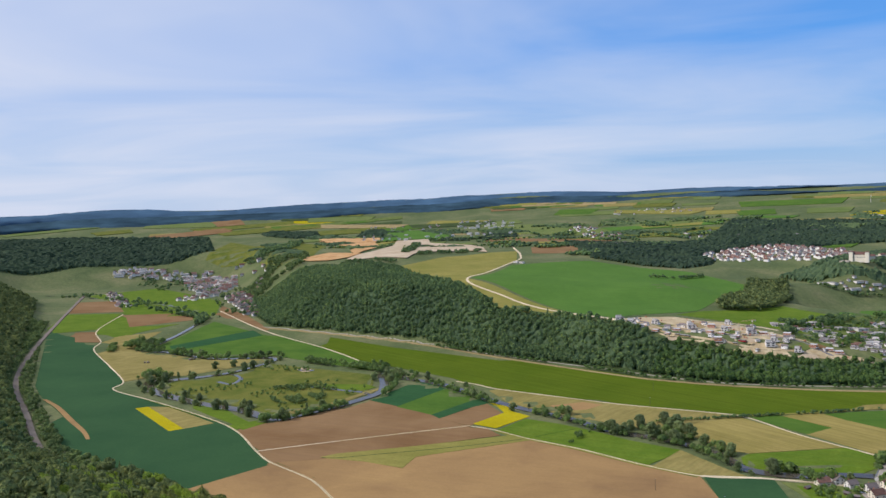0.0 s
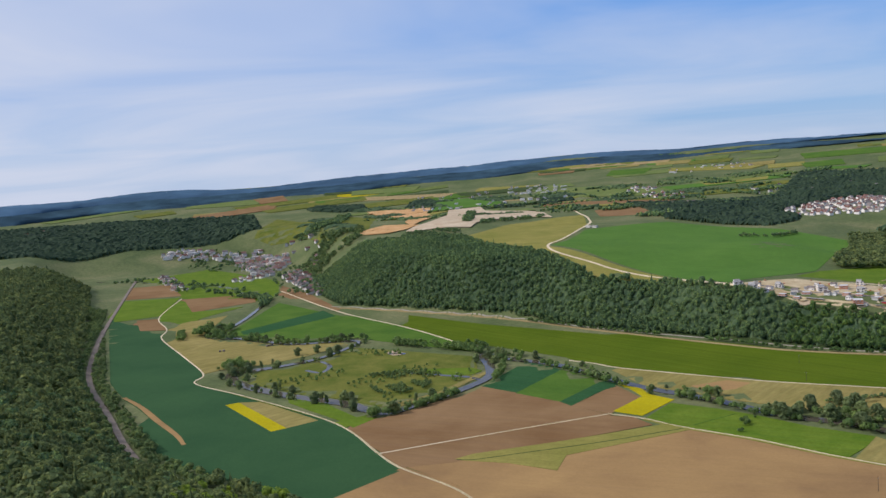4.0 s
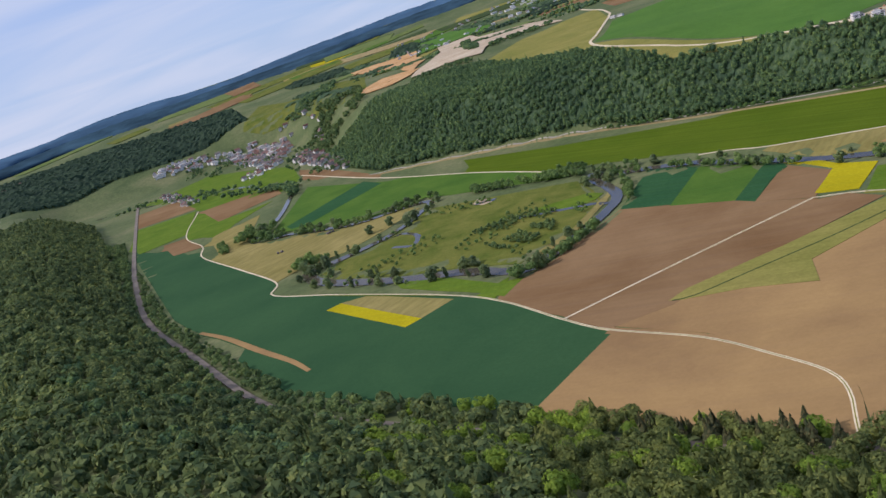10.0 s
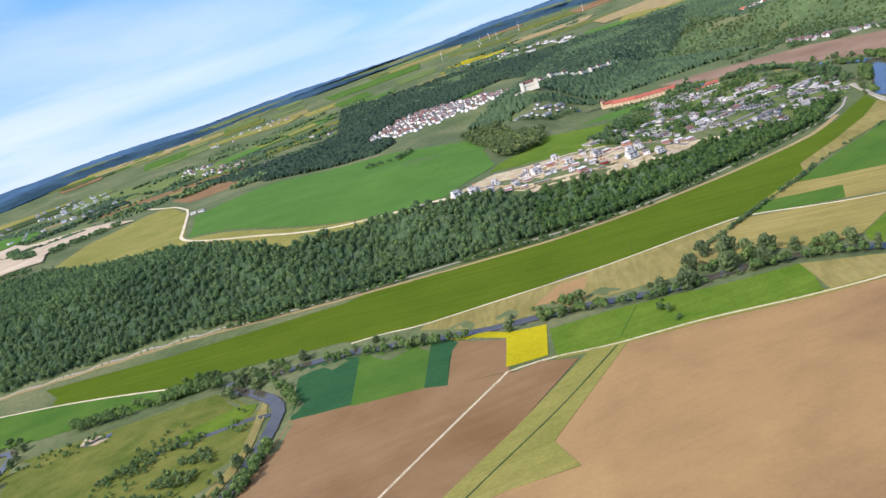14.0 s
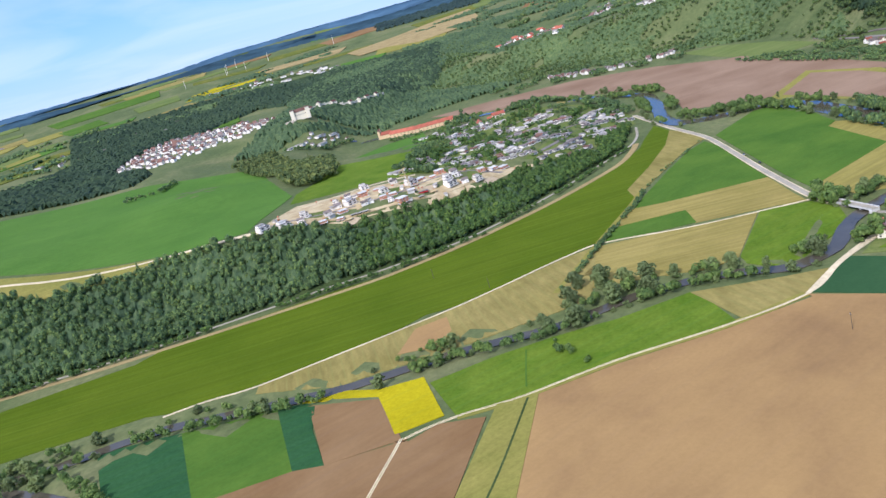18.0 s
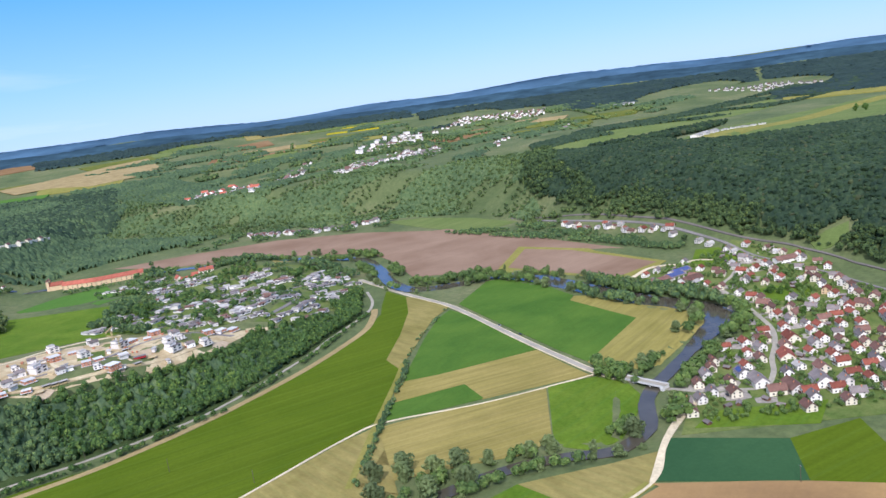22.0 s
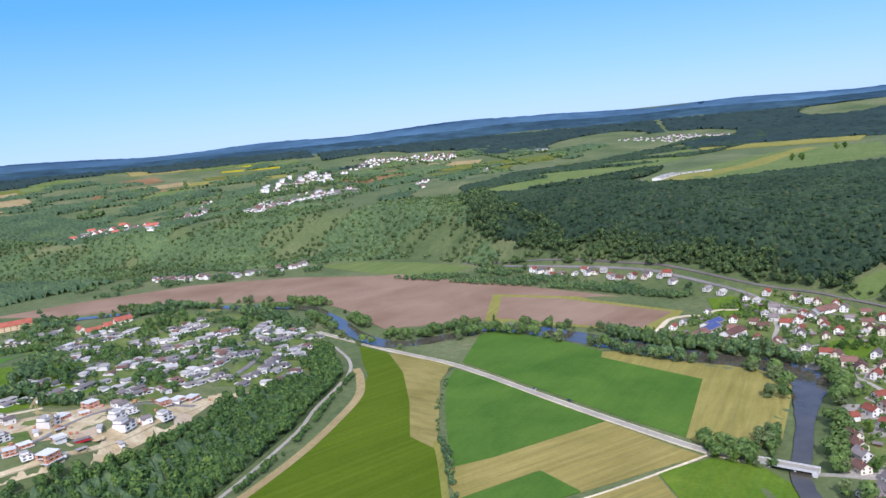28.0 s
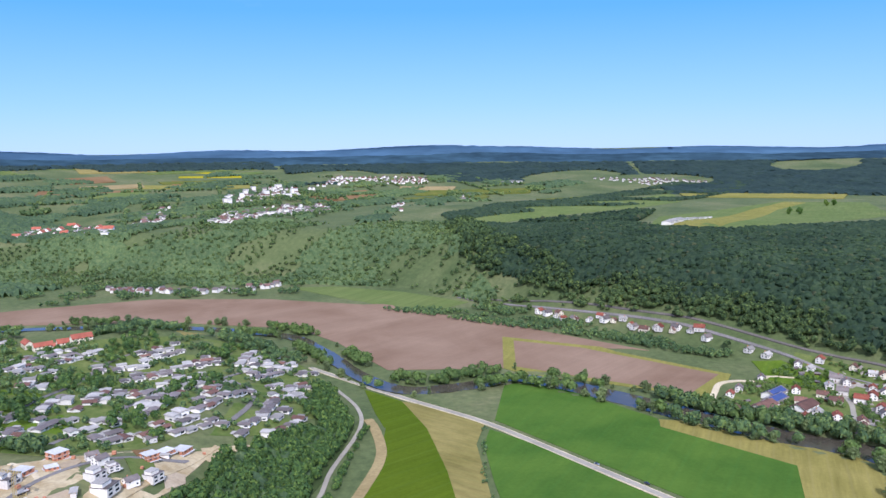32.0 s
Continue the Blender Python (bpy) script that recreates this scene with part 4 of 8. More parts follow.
# ---- far country ----
rng_far = np.random.default_rng(12)
CROPS = ["meadow", "olive", "green", "meadow", "brown", "airfield", "meadow", "plateau", "airfield", "dry", "airfield", "olive", "green", "meadow", "airfield", "beige", "litter", "garden"]
for k in range(150):
    way_, r_ = rng_far.uniform(-0.25, 2.2), rng_far.uniform(2350, 3750)
    fx, fy = CX + r_ * math.cos(way_), CY + r_ * math.sin(way_)
    if (way_ < 0.3 and r_ > 2850) or (0.2 < way_ < 0.9 and r_ < 2700) or (1.72 < way_ and r_ < 3100):
        continue
    wide, deep_ = rng_far.uniform(70, 260), rng_far.uniform(30, 95)
    turn_ = way_ + 1.57 + rng_far.uniform(-0.35, 0.35)
    c_, s_ = math.cos(turn_), math.sin(turn_)
    crop = CROPS[int(rng_far.integers(len(CROPS)))]
    patch("field", [(fx + c_ * u - s_ * v, fy + s_ * u + c_ * v) for u, v in ((-wide, -deep_), (wide, -deep_ * 0.8), (wide * 0.9, deep_), (-wide * 0.85, deep_ * 0.9))], M[crop], "far field strip on the plateau", 2.0 + 0.15 * (k % 6), cell=70.0, drop=6)

for k in range(46):
    way_, r_ = rng_far.uniform(0.75, 1.5), rng_far.uniform(3620, 4020)
    fx, fy = CX + r_ * math.cos(way_), CY + r_ * math.sin(way_)
    wide, deep_ = rng_far.uniform(60, 190), rng_far.uniform(25, 60)
    c_, s_ = math.cos(way_ + 1.57 + rng_far.uniform(-0.25, 0.25)), math.sin(way_ + 1.57)
    patch("field", [(fx + c_ * u - s_ * v, fy + s_ * u + c_ * v) for u, v in ((-wide, -deep_), (wide, -deep_ * 0.8), (wide * 0.9, deep_), (-wide * 0.85, deep_ * 0.9))], M[CROPS[k % len(CROPS)]], "far field strip on the open plain", 2.0 + 0.15 * (k % 6), cell=70.0, drop=6)

# distant wooded hills, plain backdrop of the horizon, aerial haze painted as blue
HAZE_NEAR = plain_mat("haze_tinted_woods", (0.034, 0.063, 0.082), 0.3, 0.012, 1.0, spec=0.0, bump=0.0, far=0.3)
HAZE = plain_mat("haze_tinted_hills", (0.056, 0.102, 0.15), 0.2, 0.008, 1.0, spec=0.0, bump=0.0, far=0.3)
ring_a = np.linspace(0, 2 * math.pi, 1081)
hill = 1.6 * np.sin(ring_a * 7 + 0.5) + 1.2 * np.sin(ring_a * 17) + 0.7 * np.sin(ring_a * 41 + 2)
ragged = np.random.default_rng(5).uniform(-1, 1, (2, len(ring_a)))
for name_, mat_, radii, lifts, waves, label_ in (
        ("backdrop", HAZE_NEAR, (3640, 3680, 3780, 3890, 4000), (-8, 5, 5, 4, 1), (0, 0.3, 0.4, 0.4, 0), "dark woods on far hills, tinted blue with painted haze"),
        ("backdrop", HAZE, (3880, 3940, 4060, 4130, 4190), (-8, 6, 7, 7, -60), (0, 0.5, 0.6, 1.0, 0), "wooded hills along the horizon, blue-grey with painted haze")):
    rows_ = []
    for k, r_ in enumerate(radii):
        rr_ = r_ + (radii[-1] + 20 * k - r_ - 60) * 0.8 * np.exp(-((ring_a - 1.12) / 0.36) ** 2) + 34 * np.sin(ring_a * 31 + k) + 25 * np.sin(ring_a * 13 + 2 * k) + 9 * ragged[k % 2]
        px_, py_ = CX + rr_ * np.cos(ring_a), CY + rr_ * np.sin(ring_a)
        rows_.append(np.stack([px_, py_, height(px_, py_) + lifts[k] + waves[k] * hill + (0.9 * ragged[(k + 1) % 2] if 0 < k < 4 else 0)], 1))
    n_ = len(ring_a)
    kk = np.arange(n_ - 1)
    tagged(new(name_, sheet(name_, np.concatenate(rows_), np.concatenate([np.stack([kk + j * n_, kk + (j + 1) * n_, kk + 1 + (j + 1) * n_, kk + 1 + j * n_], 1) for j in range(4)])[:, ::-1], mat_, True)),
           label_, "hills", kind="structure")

strip("road", [(364, 655), (359, 632), (352, 600), (345, 570)], 5.5, ASPHALT, "grey side street between gardens", 0.63, "street")
strip("road", [(546, 632), (560, 600), (572, 560), (590, 520)], 4.5, ASPHALT, "narrow grey lane up through the village", 0.61, "street")
strip("gravel_track", [(-541, 1102), (-501, 1054), (-455, 988), (-416, 934), (-396, 900)], [4.5, 6.0, 7.0, 6.0, 4.0], M["ochre"], "dry brownish strip between wheat and shrubs", 0.5)
for n_, line_ in enumerate([[(-192, 1149), (-161, 1133), (-128, 1116), (-103, 1103)], [(-348, 1241), (-325, 1247), (-305, 1216), (-310, 1178), (-334, 1197)], [(-229, 1275), (-216, 1272), (-204, 1269)], [(-266, 1033), (-257, 1020), (-247, 1011)]]):
    tagged(strip("water", line_, (7, 6, 9, 10)[n_], WATER, "shallow backwater channel in the wet meadow", 0.55, "backwater", wobble=0.15), kind="structure")
strip("ditch_grass", [(80, 868), (0, 842), (-72, 824), (-114, 814), (-128, 817)], 1.4, M["litter"], "dark overgrown ditch through the grass strip", 0.62, "ditch")


# ---- woods ----
def ico(level, seed, squash=1.0, rough=0.25):
    bm = bmesh.new()
    bmesh.ops.create_icosphere(bm, subdivisions=level, radius=1.0)
    rng = np.random.default_rng(seed)
    for v in bm.verts:
        v.co *= 1 + rough * rng.uniform(-1, 1)
        v.co.z *= squash
    v = np.array([q.co for q in bm.verts])
    f = np.array([[q.index for q in g.verts] for g in bm.faces])
    bm.free()
    return v, f


def joined(pieces):
    vs, fs, n = [], [], 0
    for v, f in pieces:
        vs.append(v)
        fs.append(f + n)
        n += len(v)
    return np.concatenate(vs), np.concatenate(fs)


def sprays(rng, places, outs, sizes, loose=0.28):
    """Small leaf sprays: one three-cornered tuft at each place, roughly facing outwards."""
    n = len(places)
    facing = outs + rng.normal(size=(n, 3)) * loose
    facing /= np.linalg.norm(facing, axis=1)[:, None]
    a = np.cross(facing, rng.normal(size=(n, 3)))
    a /= np.linalg.norm(a, axis=1)[:, None]
    b = np.cross(facing, a)
    v = np.stack([places + sizes[:, None] * (math.cos(q) * a + math.sin(q) * b) * rng.uniform(0.6, 1.25, (n, 1)) for q in (0.0, 2.09, 4.19)], 1).reshape(-1, 3)
    return v, np.arange(3 * n).reshape(-1, 3)


def crown_shape(seed, tufts, fine, tuft=None):
    """A broadleaf crown one unit in radius: an uneven lumpy shell of leaf sprays round a small dark core."""
    rng = np.random.default_rng(seed)
    core = ico(1, seed, 0.85, 0.25)
    a, e = rng.uniform(0, 6.283, tufts), np.arcsin(rng.uniform(-0.45, 1.0, tufts))
    out = np.stack([np.cos(a) * np.cos(e), np.sin(a) * np.cos(e), np.sin(e)], 1)
    lumps = rng.normal(size=(7, 3))
    lumps /= np.linalg.norm(lumps, axis=1)[:, None]
    reach = 0.68 + 0.36 * np.max(np.clip(out @ lumps.T, 0, 1) ** 5, axis=1) + rng.uniform(-0.08, 0.08, tufts)
    return joined([(core[0] * 0.62, core[1]), sprays(rng, out * reach[:, None] * np.array([1, 1, 0.95]), out, np.full(tufts, tuft or (0.3 if fine else 0.42)) * rng.uniform(0.7, 1.3, tufts))])


def spruce_shape(seed, n=105, fine=1.0):
    """A conifer one unit in radius and four high: drooping boughs that shrink to a tip."""
    rng = np.random.default_rng(seed)
    z = 3.9 * (1 - np.sqrt(rng.uniform(0, 1, n)))
    a = rng.uniform(0, 6.283, n)
    r = (1.3 * (1 - z / 4.1)) * rng.uniform(0.55, 1.1, n)
    tip = np.stack([r * np.cos(a), r * np.sin(a), z - 0.18 * r], 1)
    side = np.stack([-np.sin(a), np.cos(a), np.zeros(n)], 1) * ((0.14 + 0.34 * r) * fine)[:, None]
    root = np.stack([0.25 * r * np.cos(a), 0.25 * r * np.sin(a), z + 0.42 + 0.1 * r], 1)
    v = np.stack([root, tip - side, tip + side], 1).reshape(-1, 3)
    cone = [(0.5 * fine * math.cos(k * 1.047), 0.5 * fine * math.sin(k * 1.047), -0.1) for k in range(6)] + [(0, 0, 4.0)]
    return joined([(v, np.arange(3 * n).reshape(-1, 3)), (np.array(cone), np.array([(k, (k + 1) % 6, 6) for k in range(6)]))])


def inside(x, y, outline):
    return away(x, y, outline)[1]


QUARRY = [o for c, l, o in FIELDS if "quarry" in l]


def in_quarry(x, y):
    return np.any([inside(x, y, o) for o in QUARRY], axis=0)


def wood(name, outline, spacing, size, shapes, mat, label, keep=None, tall=1.0, seed=1, conifers=0.0, sink=0.35, spruces=None):
    """A wood of many crowns over an outline: one piece of stuff."""
    rng = np.random.default_rng(seed)
    xs, ys = np.array([p[0] for p in outline]), np.array([p[1] for p in outline])
    mx, my, reach = (xs.min() + xs.max()) / 2, (ys.min() + ys.max()) / 2, np.hypot(np.ptp(xs), np.ptp(ys)) / 2
    p, q = np.meshgrid(np.arange(-reach, reach, spacing), np.arange(-reach, reach, spacing * 0.9))
    p, q = (g + rng.uniform(-0.62, 0.62, g.shape) * spacing for g in (p, q))
    turn = rng.uniform(0.3, 1.2)
    u, v = (mx + p * math.cos(turn) - q * math.sin(turn)).ravel(), (my + p * math.sin(turn) + q * math.cos(turn)).ravel()
    box_ = (u > xs.min()) & (u < xs.max()) & (v > ys.min()) & (v < ys.max())
    u, v = u[box_], v[box_]
    ok = inside(u, v, outline)
    if keep is not None:
        ok &= keep(u, v)
    u, v = u[ok], v[ok]
    z = height(u, v)
    kind_of = rng.uniform(size=len(u)) < conifers
    pick = rng.integers(0, len(shapes), len(u))
    r = size * rng.uniform(0.58, 1.42, len(u))
    spin = rng.uniform(0, 6.28, len(u))
    total = []
    spruces = spruces or SPRUCE
    for k in range(len(shapes) + len(spruces)):
        if k < len(shapes):
            sel = (pick == k) & ~kind_of
            sv, sf = shapes[k]
        else:
            sel = kind_of & (pick % len(spruces) == k - len(shapes))
            sv, sf = spruces[k - len(shapes)]
        c = int(sel.sum())
        if not c:
            continue
        cs, sn = np.cos(spin[sel])[:, None], np.sin(spin[sel])[:, None]
        rr = r[sel][:, None] * (0.68 if k >= len(shapes) else 1)
        px = (sv[None, :, 0] * cs - sv[None, :, 1] * sn) * rr + u[sel][:, None]
        py = (sv[None, :, 0] * sn + sv[None, :, 1] * cs) * rr + v[sel][:, None]
        lift = 0.0 if k >= len(shapes) else 1.25 * tall
        pz = (sv[None, :, 2] * (1.0 if k < len(shapes) else 1.05) * tall + lift) * rr + z[sel][:, None] + (0 if k < len(shapes) else 1.5)
        total.append((np.stack([px, py, pz], 2).reshape(-1, 3), (sf[None] + (np.arange(c) * len(sv))[:, None, None]).reshape(-1, 3)))
    if not total:
        return None
    vv, ff = joined(total)
    return tagged(new(name, sheet(name, vv, ff, mat, False)), label, "woodland", kind="stuff")


def canopy(name, outline, cell, tall, mat, label, keep=None, seed=1):
    """A far closed wood: an uneven roof of crowns that comes down to the ground along its edge."""
    rng = np.random.default_rng(seed)
    xs, ys = [p[0] for p in outline], [p[1] for p in outline]
    u, v = np.meshgrid(np.arange(min(xs) - cell, max(xs) + 2 * cell, cell), np.arange(min(ys) - cell, max(ys) + 2 * cell, cell), indexing="ij")
    u, v = (g + rng.uniform(-0.42, 0.42, g.shape) * cell for g in (u, v))
    ok = inside(u, v, outline)
    if keep is not None:
        ok &= keep(u, v)
    core = ok.copy()
    for a, b in ((1, 0), (-1, 0), (0, 1), (0, -1)):
        core &= np.roll(ok, (a, b), (0, 1))
    z = height(u, v) + np.where(core, tall * (0.4 + 0.75 * rng.uniform(size=u.shape) ** 1.3), -0.6)
    n_u, n_v = u.shape
    at = np.arange(n_u * n_v).reshape(n_u, n_v)
    full = (ok[:-1, :-1] & ok[1:, :-1] & ok[1:, 1:] & ok[:-1, 1:]).ravel()
    corner = [at[:-1, :-1].ravel()[full], at[1:, :-1].ravel()[full], at[1:, 1:].ravel()[full], at[:-1, 1:].ravel()[full]]
    tri_ = np.concatenate([np.stack([corner[0], corner[1], corner[2]], 1), np.stack([corner[0], corner[2], corner[3]], 1)])
    if not len(tri_):
        return None
    used, back = np.unique(tri_, return_inverse=True)
    me = sheet(name, np.stack([u.ravel(), v.ravel(), z.ravel()], 1)[used], back.reshape(-1, 3), mat, False)
    return tagged(new(name, me), label, "woodland", kind="stuff")


CROWN_NEAR = [crown_shape(s, 88, True) for s in (1, 2, 3, 4, 5, 6, 7)]
CROWN_RICH = [crown_shape(s, 235, True, 0.175) for s in (31, 32, 33, 34, 35, 36)]
CROWN_FAR = [crown_shape(s, 38, False) for s in (11, 12, 13, 14, 15)]
CROWN_DOT = [ico(1, s, 0.9, 0.35) for s in (21, 22, 23)]
SPRUCE = [spruce_shape(5)]
SPRUCE_RICH = [spruce_shape(q, 380, 0.5) for q in (6, 7, 8)]
NORTH_WOOD = [(-511, 2250), (-315, 2169), (-119, 2115), (-21, 1781), (41, 1655), (102, 1491), (225, 1383), (277, 1308), (345, 1237), (430, 1185), (511, 1161), (597, 1152), (682, 1104), (805, 1123), (818, 1111), (695, 1072), (588, 1080), (391, 1120), (308, 1178), (266, 1219), (103, 1363), (-43, 1525), (-228, 1666), (-370, 1768), (-477, 2028)]
SLOPE_ROAD = bend([(-392, 1773), (-234, 1657), (-50, 1515), (101, 1360), (264, 1217), (308, 1176), (391, 1118), (528, 1084), (597, 1079), (690, 1067), (750, 1075), (818, 1104)], 30)
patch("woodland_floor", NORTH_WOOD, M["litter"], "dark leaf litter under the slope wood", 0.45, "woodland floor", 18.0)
canopy("broadleaf_wood", NORTH_WOOD, 4.6, 7.6, CANOPY, "closed lower leaves of the slope wood", lambda x, y: span(x, y, SLOPE_ROAD) > 8, seed=34)
wood("broadleaf_wood", NORTH_WOOD, 6.3, 3.7, CROWN_NEAR, LEAF_WOOD, "dense mixed green wood on the steep valley slope", lambda x, y: (x + 25 * np.sin(y / 23) <= 330) & (span(x, y, SLOPE_ROAD) > 6), seed=3, conifers=0.05, tall=1.3)
wood("broadleaf_wood", NORTH_WOOD, 6.0, 3.5, CROWN_NEAR, LEAF_LIGHT, "fresh green beech wood on the valley slope", lambda x, y: (x + 25 * np.sin(y / 23) > 330) & (span(x, y, SLOPE_ROAD) > 6), seed=33, conifers=0.02, tall=1.25)
clear_line = bend(RAIL, 40)
SOUTH_WOOD = [(-1065, 2284), (-865, 1773), (-601, 1186), (-401, 855), (-241, 724), (-109, 615), (85, 550), (281, 507), (477, 460), (477, 281), (0, 324), (-426, 477), (-767, 895), (-1278, 1704), (-1363, 2301)]
beside = lambda x, y: (span(x, y, clear_line) > np.where(x > -250, 3.5, 5.0)) & (away(x, y, VF)[0] < 130) & (x > -600) & ~((x < -330) & (away(x, y, VF)[0] < 34))
mixed = lambda x, y: np.sin(x / 7.3 + 2 * np.sin(y / 9.1)) + np.sin(y / 6.1 + 1.5 * np.sin(x / 12.7))
wood("broadleaf_wood", SOUTH_WOOD, 7.6, 4.6, CROWN_RICH, LEAF_NEAR, "dull olive mixed wood on the slope above the railway", lambda x, y: beside(x, y) & (mixed(x, y) <= 0.75) & (x > -240), seed=4, conifers=0.1, spruces=SPRUCE_RICH)
wood("broadleaf_wood", SOUTH_WOOD, 7.8, 4.4, CROWN_NEAR, LEAF_OLIVE, "olive mixed wood on the hill beside the railway", lambda x, y: beside(x, y) & (mixed(x, y) <= 0.75) & (x <= -240), seed=49, conifers=0.14)
wood("broadleaf_wood", SOUTH_WOOD, 7.6, 4.3, CROWN_RICH, LEAF_BRIGHT, "fresh yellow-green crowns in the slope wood", lambda x, y: beside(x, y) & (mixed(x, y) > 0.75) & (x > -330), seed=47)
wood("broadleaf_wood", SOUTH_WOOD, 8.0, 4.2, CROWN_NEAR, LEAF_WOOD, "darker crowns in the slope wood", lambda x, y: beside(x, y) & (mixed(x, y) > 0.75) & (x <= -330), seed=48)
wood("conifer_row", [(-196, 680), (-109, 618), (85, 554), (200, 530), (196, 520), (85, 542), (-112, 604), (-200, 668)], 6.5, 4.2, CROWN_NEAR, LEAF_SPRUCE, "row of dark spruces at the field's edge", lambda x, y: np.sin(x / 14) + np.sin(x / 37) > -0.9, seed=46, conifers=1.0, tall=0.95, spruces=SPRUCE_RICH)
wood("shrub_belt", SOUTH_WOOD, 7.0, 3.0, CROWN_NEAR, LEAF_SCRUB, "light green shrubs between railway and field", lambda x, y: (span(x, y, clear_line) > 6) & (x < -330) & (y < 1900) & (away(x, y, VF)[0] < 34), seed=45)
wood("broadleaf_wood", SOUTH_WOOD, 10.0, 5.2, CROWN_FAR, LEAF_OLIVE, "dark mixed wood on the hill above the railway", lambda x, y: (span(x, y, clear_line) > 9) & ((away(x, y, VF)[0] >= 130) | (x <= -600)) & ~((x < -330) & (away(x, y, VF)[0] < 34)), seed=44, conifers=0.1)
CASTLE_RIDGE = bend([(1062, 2030), (1100, 2055), (1180, 2083), (1262, 2068), (1350, 2088), (1447, 2104)], 15)
EAST_WOOD = [(1840, 956), (1689, 753), (1432, 656), (1329, 637), (1278, 545), (1461, 180), (1278, 51), (852, 222), (540, 400), (600, 480), (700, 506), (774, 535), (830, 573), (876, 606), (942, 646), (1009, 692), (1086, 748), (1202, 811), (1286, 861), (1381, 918), (1450, 930), (1782, 950)]
clear_of = lambda x, y: (span(x, y, ROAD_LINE) > 9) & (span(x, y, EAST_RAIL) > 7) & (np.hypot(x - 771, y - 510) > 19)
canopy("mixed_wood", EAST_WOOD, 4.6, 7.5, CANOPY_DARK, "dark shaded mixed wood on the hill", lambda x, y: clear_of(x, y) & (span(x, y, EAST_RAIL) + 10 * np.sin(x / 31) > 26), seed=5)
wood("mixed_wood", EAST_WOOD, 5.4, 3.0, CROWN_DOT, LEAF_DARK, "dense dark crowns of the hill wood", lambda x, y: clear_of(x, y) & (span(x, y, EAST_RAIL) > 28) & (span(x, y, EAST_RAIL) < 330), seed=56, conifers=0.03)
wood("broadleaf_wood", EAST_WOOD, 8.6, 4.4, CROWN_NEAR, LEAF_SHADE, "green broadleaf edge of the dark wood", lambda x, y: clear_of(x, y) & (span(x, y, EAST_RAIL) + 12 * np.sin(x / 31) <= 34), seed=55, conifers=0.04)
SCRUB = [(2060, 2257), (1920, 1929), (1890, 1564), (1820, 1147), (1840, 975), (1560, 945), (1400, 932), (1300, 895), (1250, 930), (1310, 955), (1345, 985), (1450, 1080), (1500, 1230), (1510, 1400), (1500, 1639), (1560, 2007), (1700, 2300)]
glade = lambda x, y: np.sin(x / 41 + 2 * np.sin(y / 67)) + np.sin(y / 58 + x / 120) + 0.5 * np.sin(x / 13 + y / 17)
canopy("scrub_slope", SCRUB, 5.5, 6.0, CANOPY_SCRUB, "light green scrub and low wood on a dry slope", lambda x, y: glade(x, y) > -0.55, seed=6)
wood("scrub_slope", SCRUB, 12.5, 3.4, CROWN_FAR, LEAF_SCRUB, "scattered light green bushes on a dry slope", lambda x, y: glade(x, y) > -1.3, seed=68)
canopy("broadleaf_wood", [(1150, 1880), (1300, 1850), (1500, 1680), (1560, 1900), (1640, 2080), (1800, 2100), (1950, 2260), (1900, 2700), (1460, 2520), (1300, 2330), (1150, 2220), (1000, 2130), (850, 2080), (960, 1960), (1060, 1935)], 7.0, 11.0, CANOPY, "wooded castle ridge beyond the river", lambda x, y: (np.hypot(x - 1040, y - 2014) > 34) & (np.abs((x - 1040) * 0.616 + (y - 2014) * 0.788 - 5) + 1000 * ((x - 1040) * 0.788 - (y - 2014) * 0.616 < 0) > 8), seed=7)
canopy("broadleaf_wood", [(1948, 1770), (2248, 2262), (2048, 2508), (1940, 2260), (1760, 1930), (1800, 1640), (2000, 1600)], 8.0, 10.0, CANOPY, "far wooded side valley", seed=8)
HILL_TOWN = [(768, 2256), (778, 2400), (940, 2570), (1120, 2690), (1160, 2540), (1215, 2411), (1140, 2206), (1042, 2169), (937, 2219), (848, 2242)]
canopy("mixed_wood", [(446, 2980), (430, 2330), (640, 2120), (735, 2180), (760, 2240), (860, 2390), (1040, 2450), (1250, 2590), (1437, 2620), (1500, 3050), (1150, 3200), (930, 2900), (640, 2850)], 8.0, 11.0, CANOPY_DARK, "dark wood on the plateau", lambda x, y: ~inside(x, y, HILL_TOWN), seed=9)
canopy("mixed_wood", [(1150, 2740), (1300, 2640), (1437, 2600), (1390, 2330), (1156, 2074), (1364, 2109), (1697, 2074), (2084, 2326), (1930, 2582), (1808, 2696), (1690, 2898), (1576, 3116), (1490, 3140), (1343, 3282), (1212, 3367), (930, 2900)], 9.0, 12.0, CANOPY_DARK, "dark valley woods behind the hillside town", lambda x, y: (np.sin(x / 97 + y / 140) + np.sin(y / 83) > -1.5) & (span(x, y, CASTLE_RIDGE) > 22) & ~inside(x, y, HILL_TOWN), seed=17)
wood("conifer_wood", [(721, 1900), (791, 1864), (690, 1600), (585, 1480), (500, 1480), (520, 1530), (620, 1680)], 8.0, 5.5, CROWN_FAR, LEAF_OLIVE, "round copse between green fields", seed=10, conifers=0.04)
canopy("mixed_wood", [(-1765, 2730), (-1520, 2791), (-1330, 3015), (-994, 3118), (-869, 3177), (-1000, 3580), (-1553, 3590), (-1894, 3500), (-2169, 3391), (-2100, 2900)], 8.0, 12.0, CANOPY_DARK, "dark wooded hill beyond the village", seed=11)
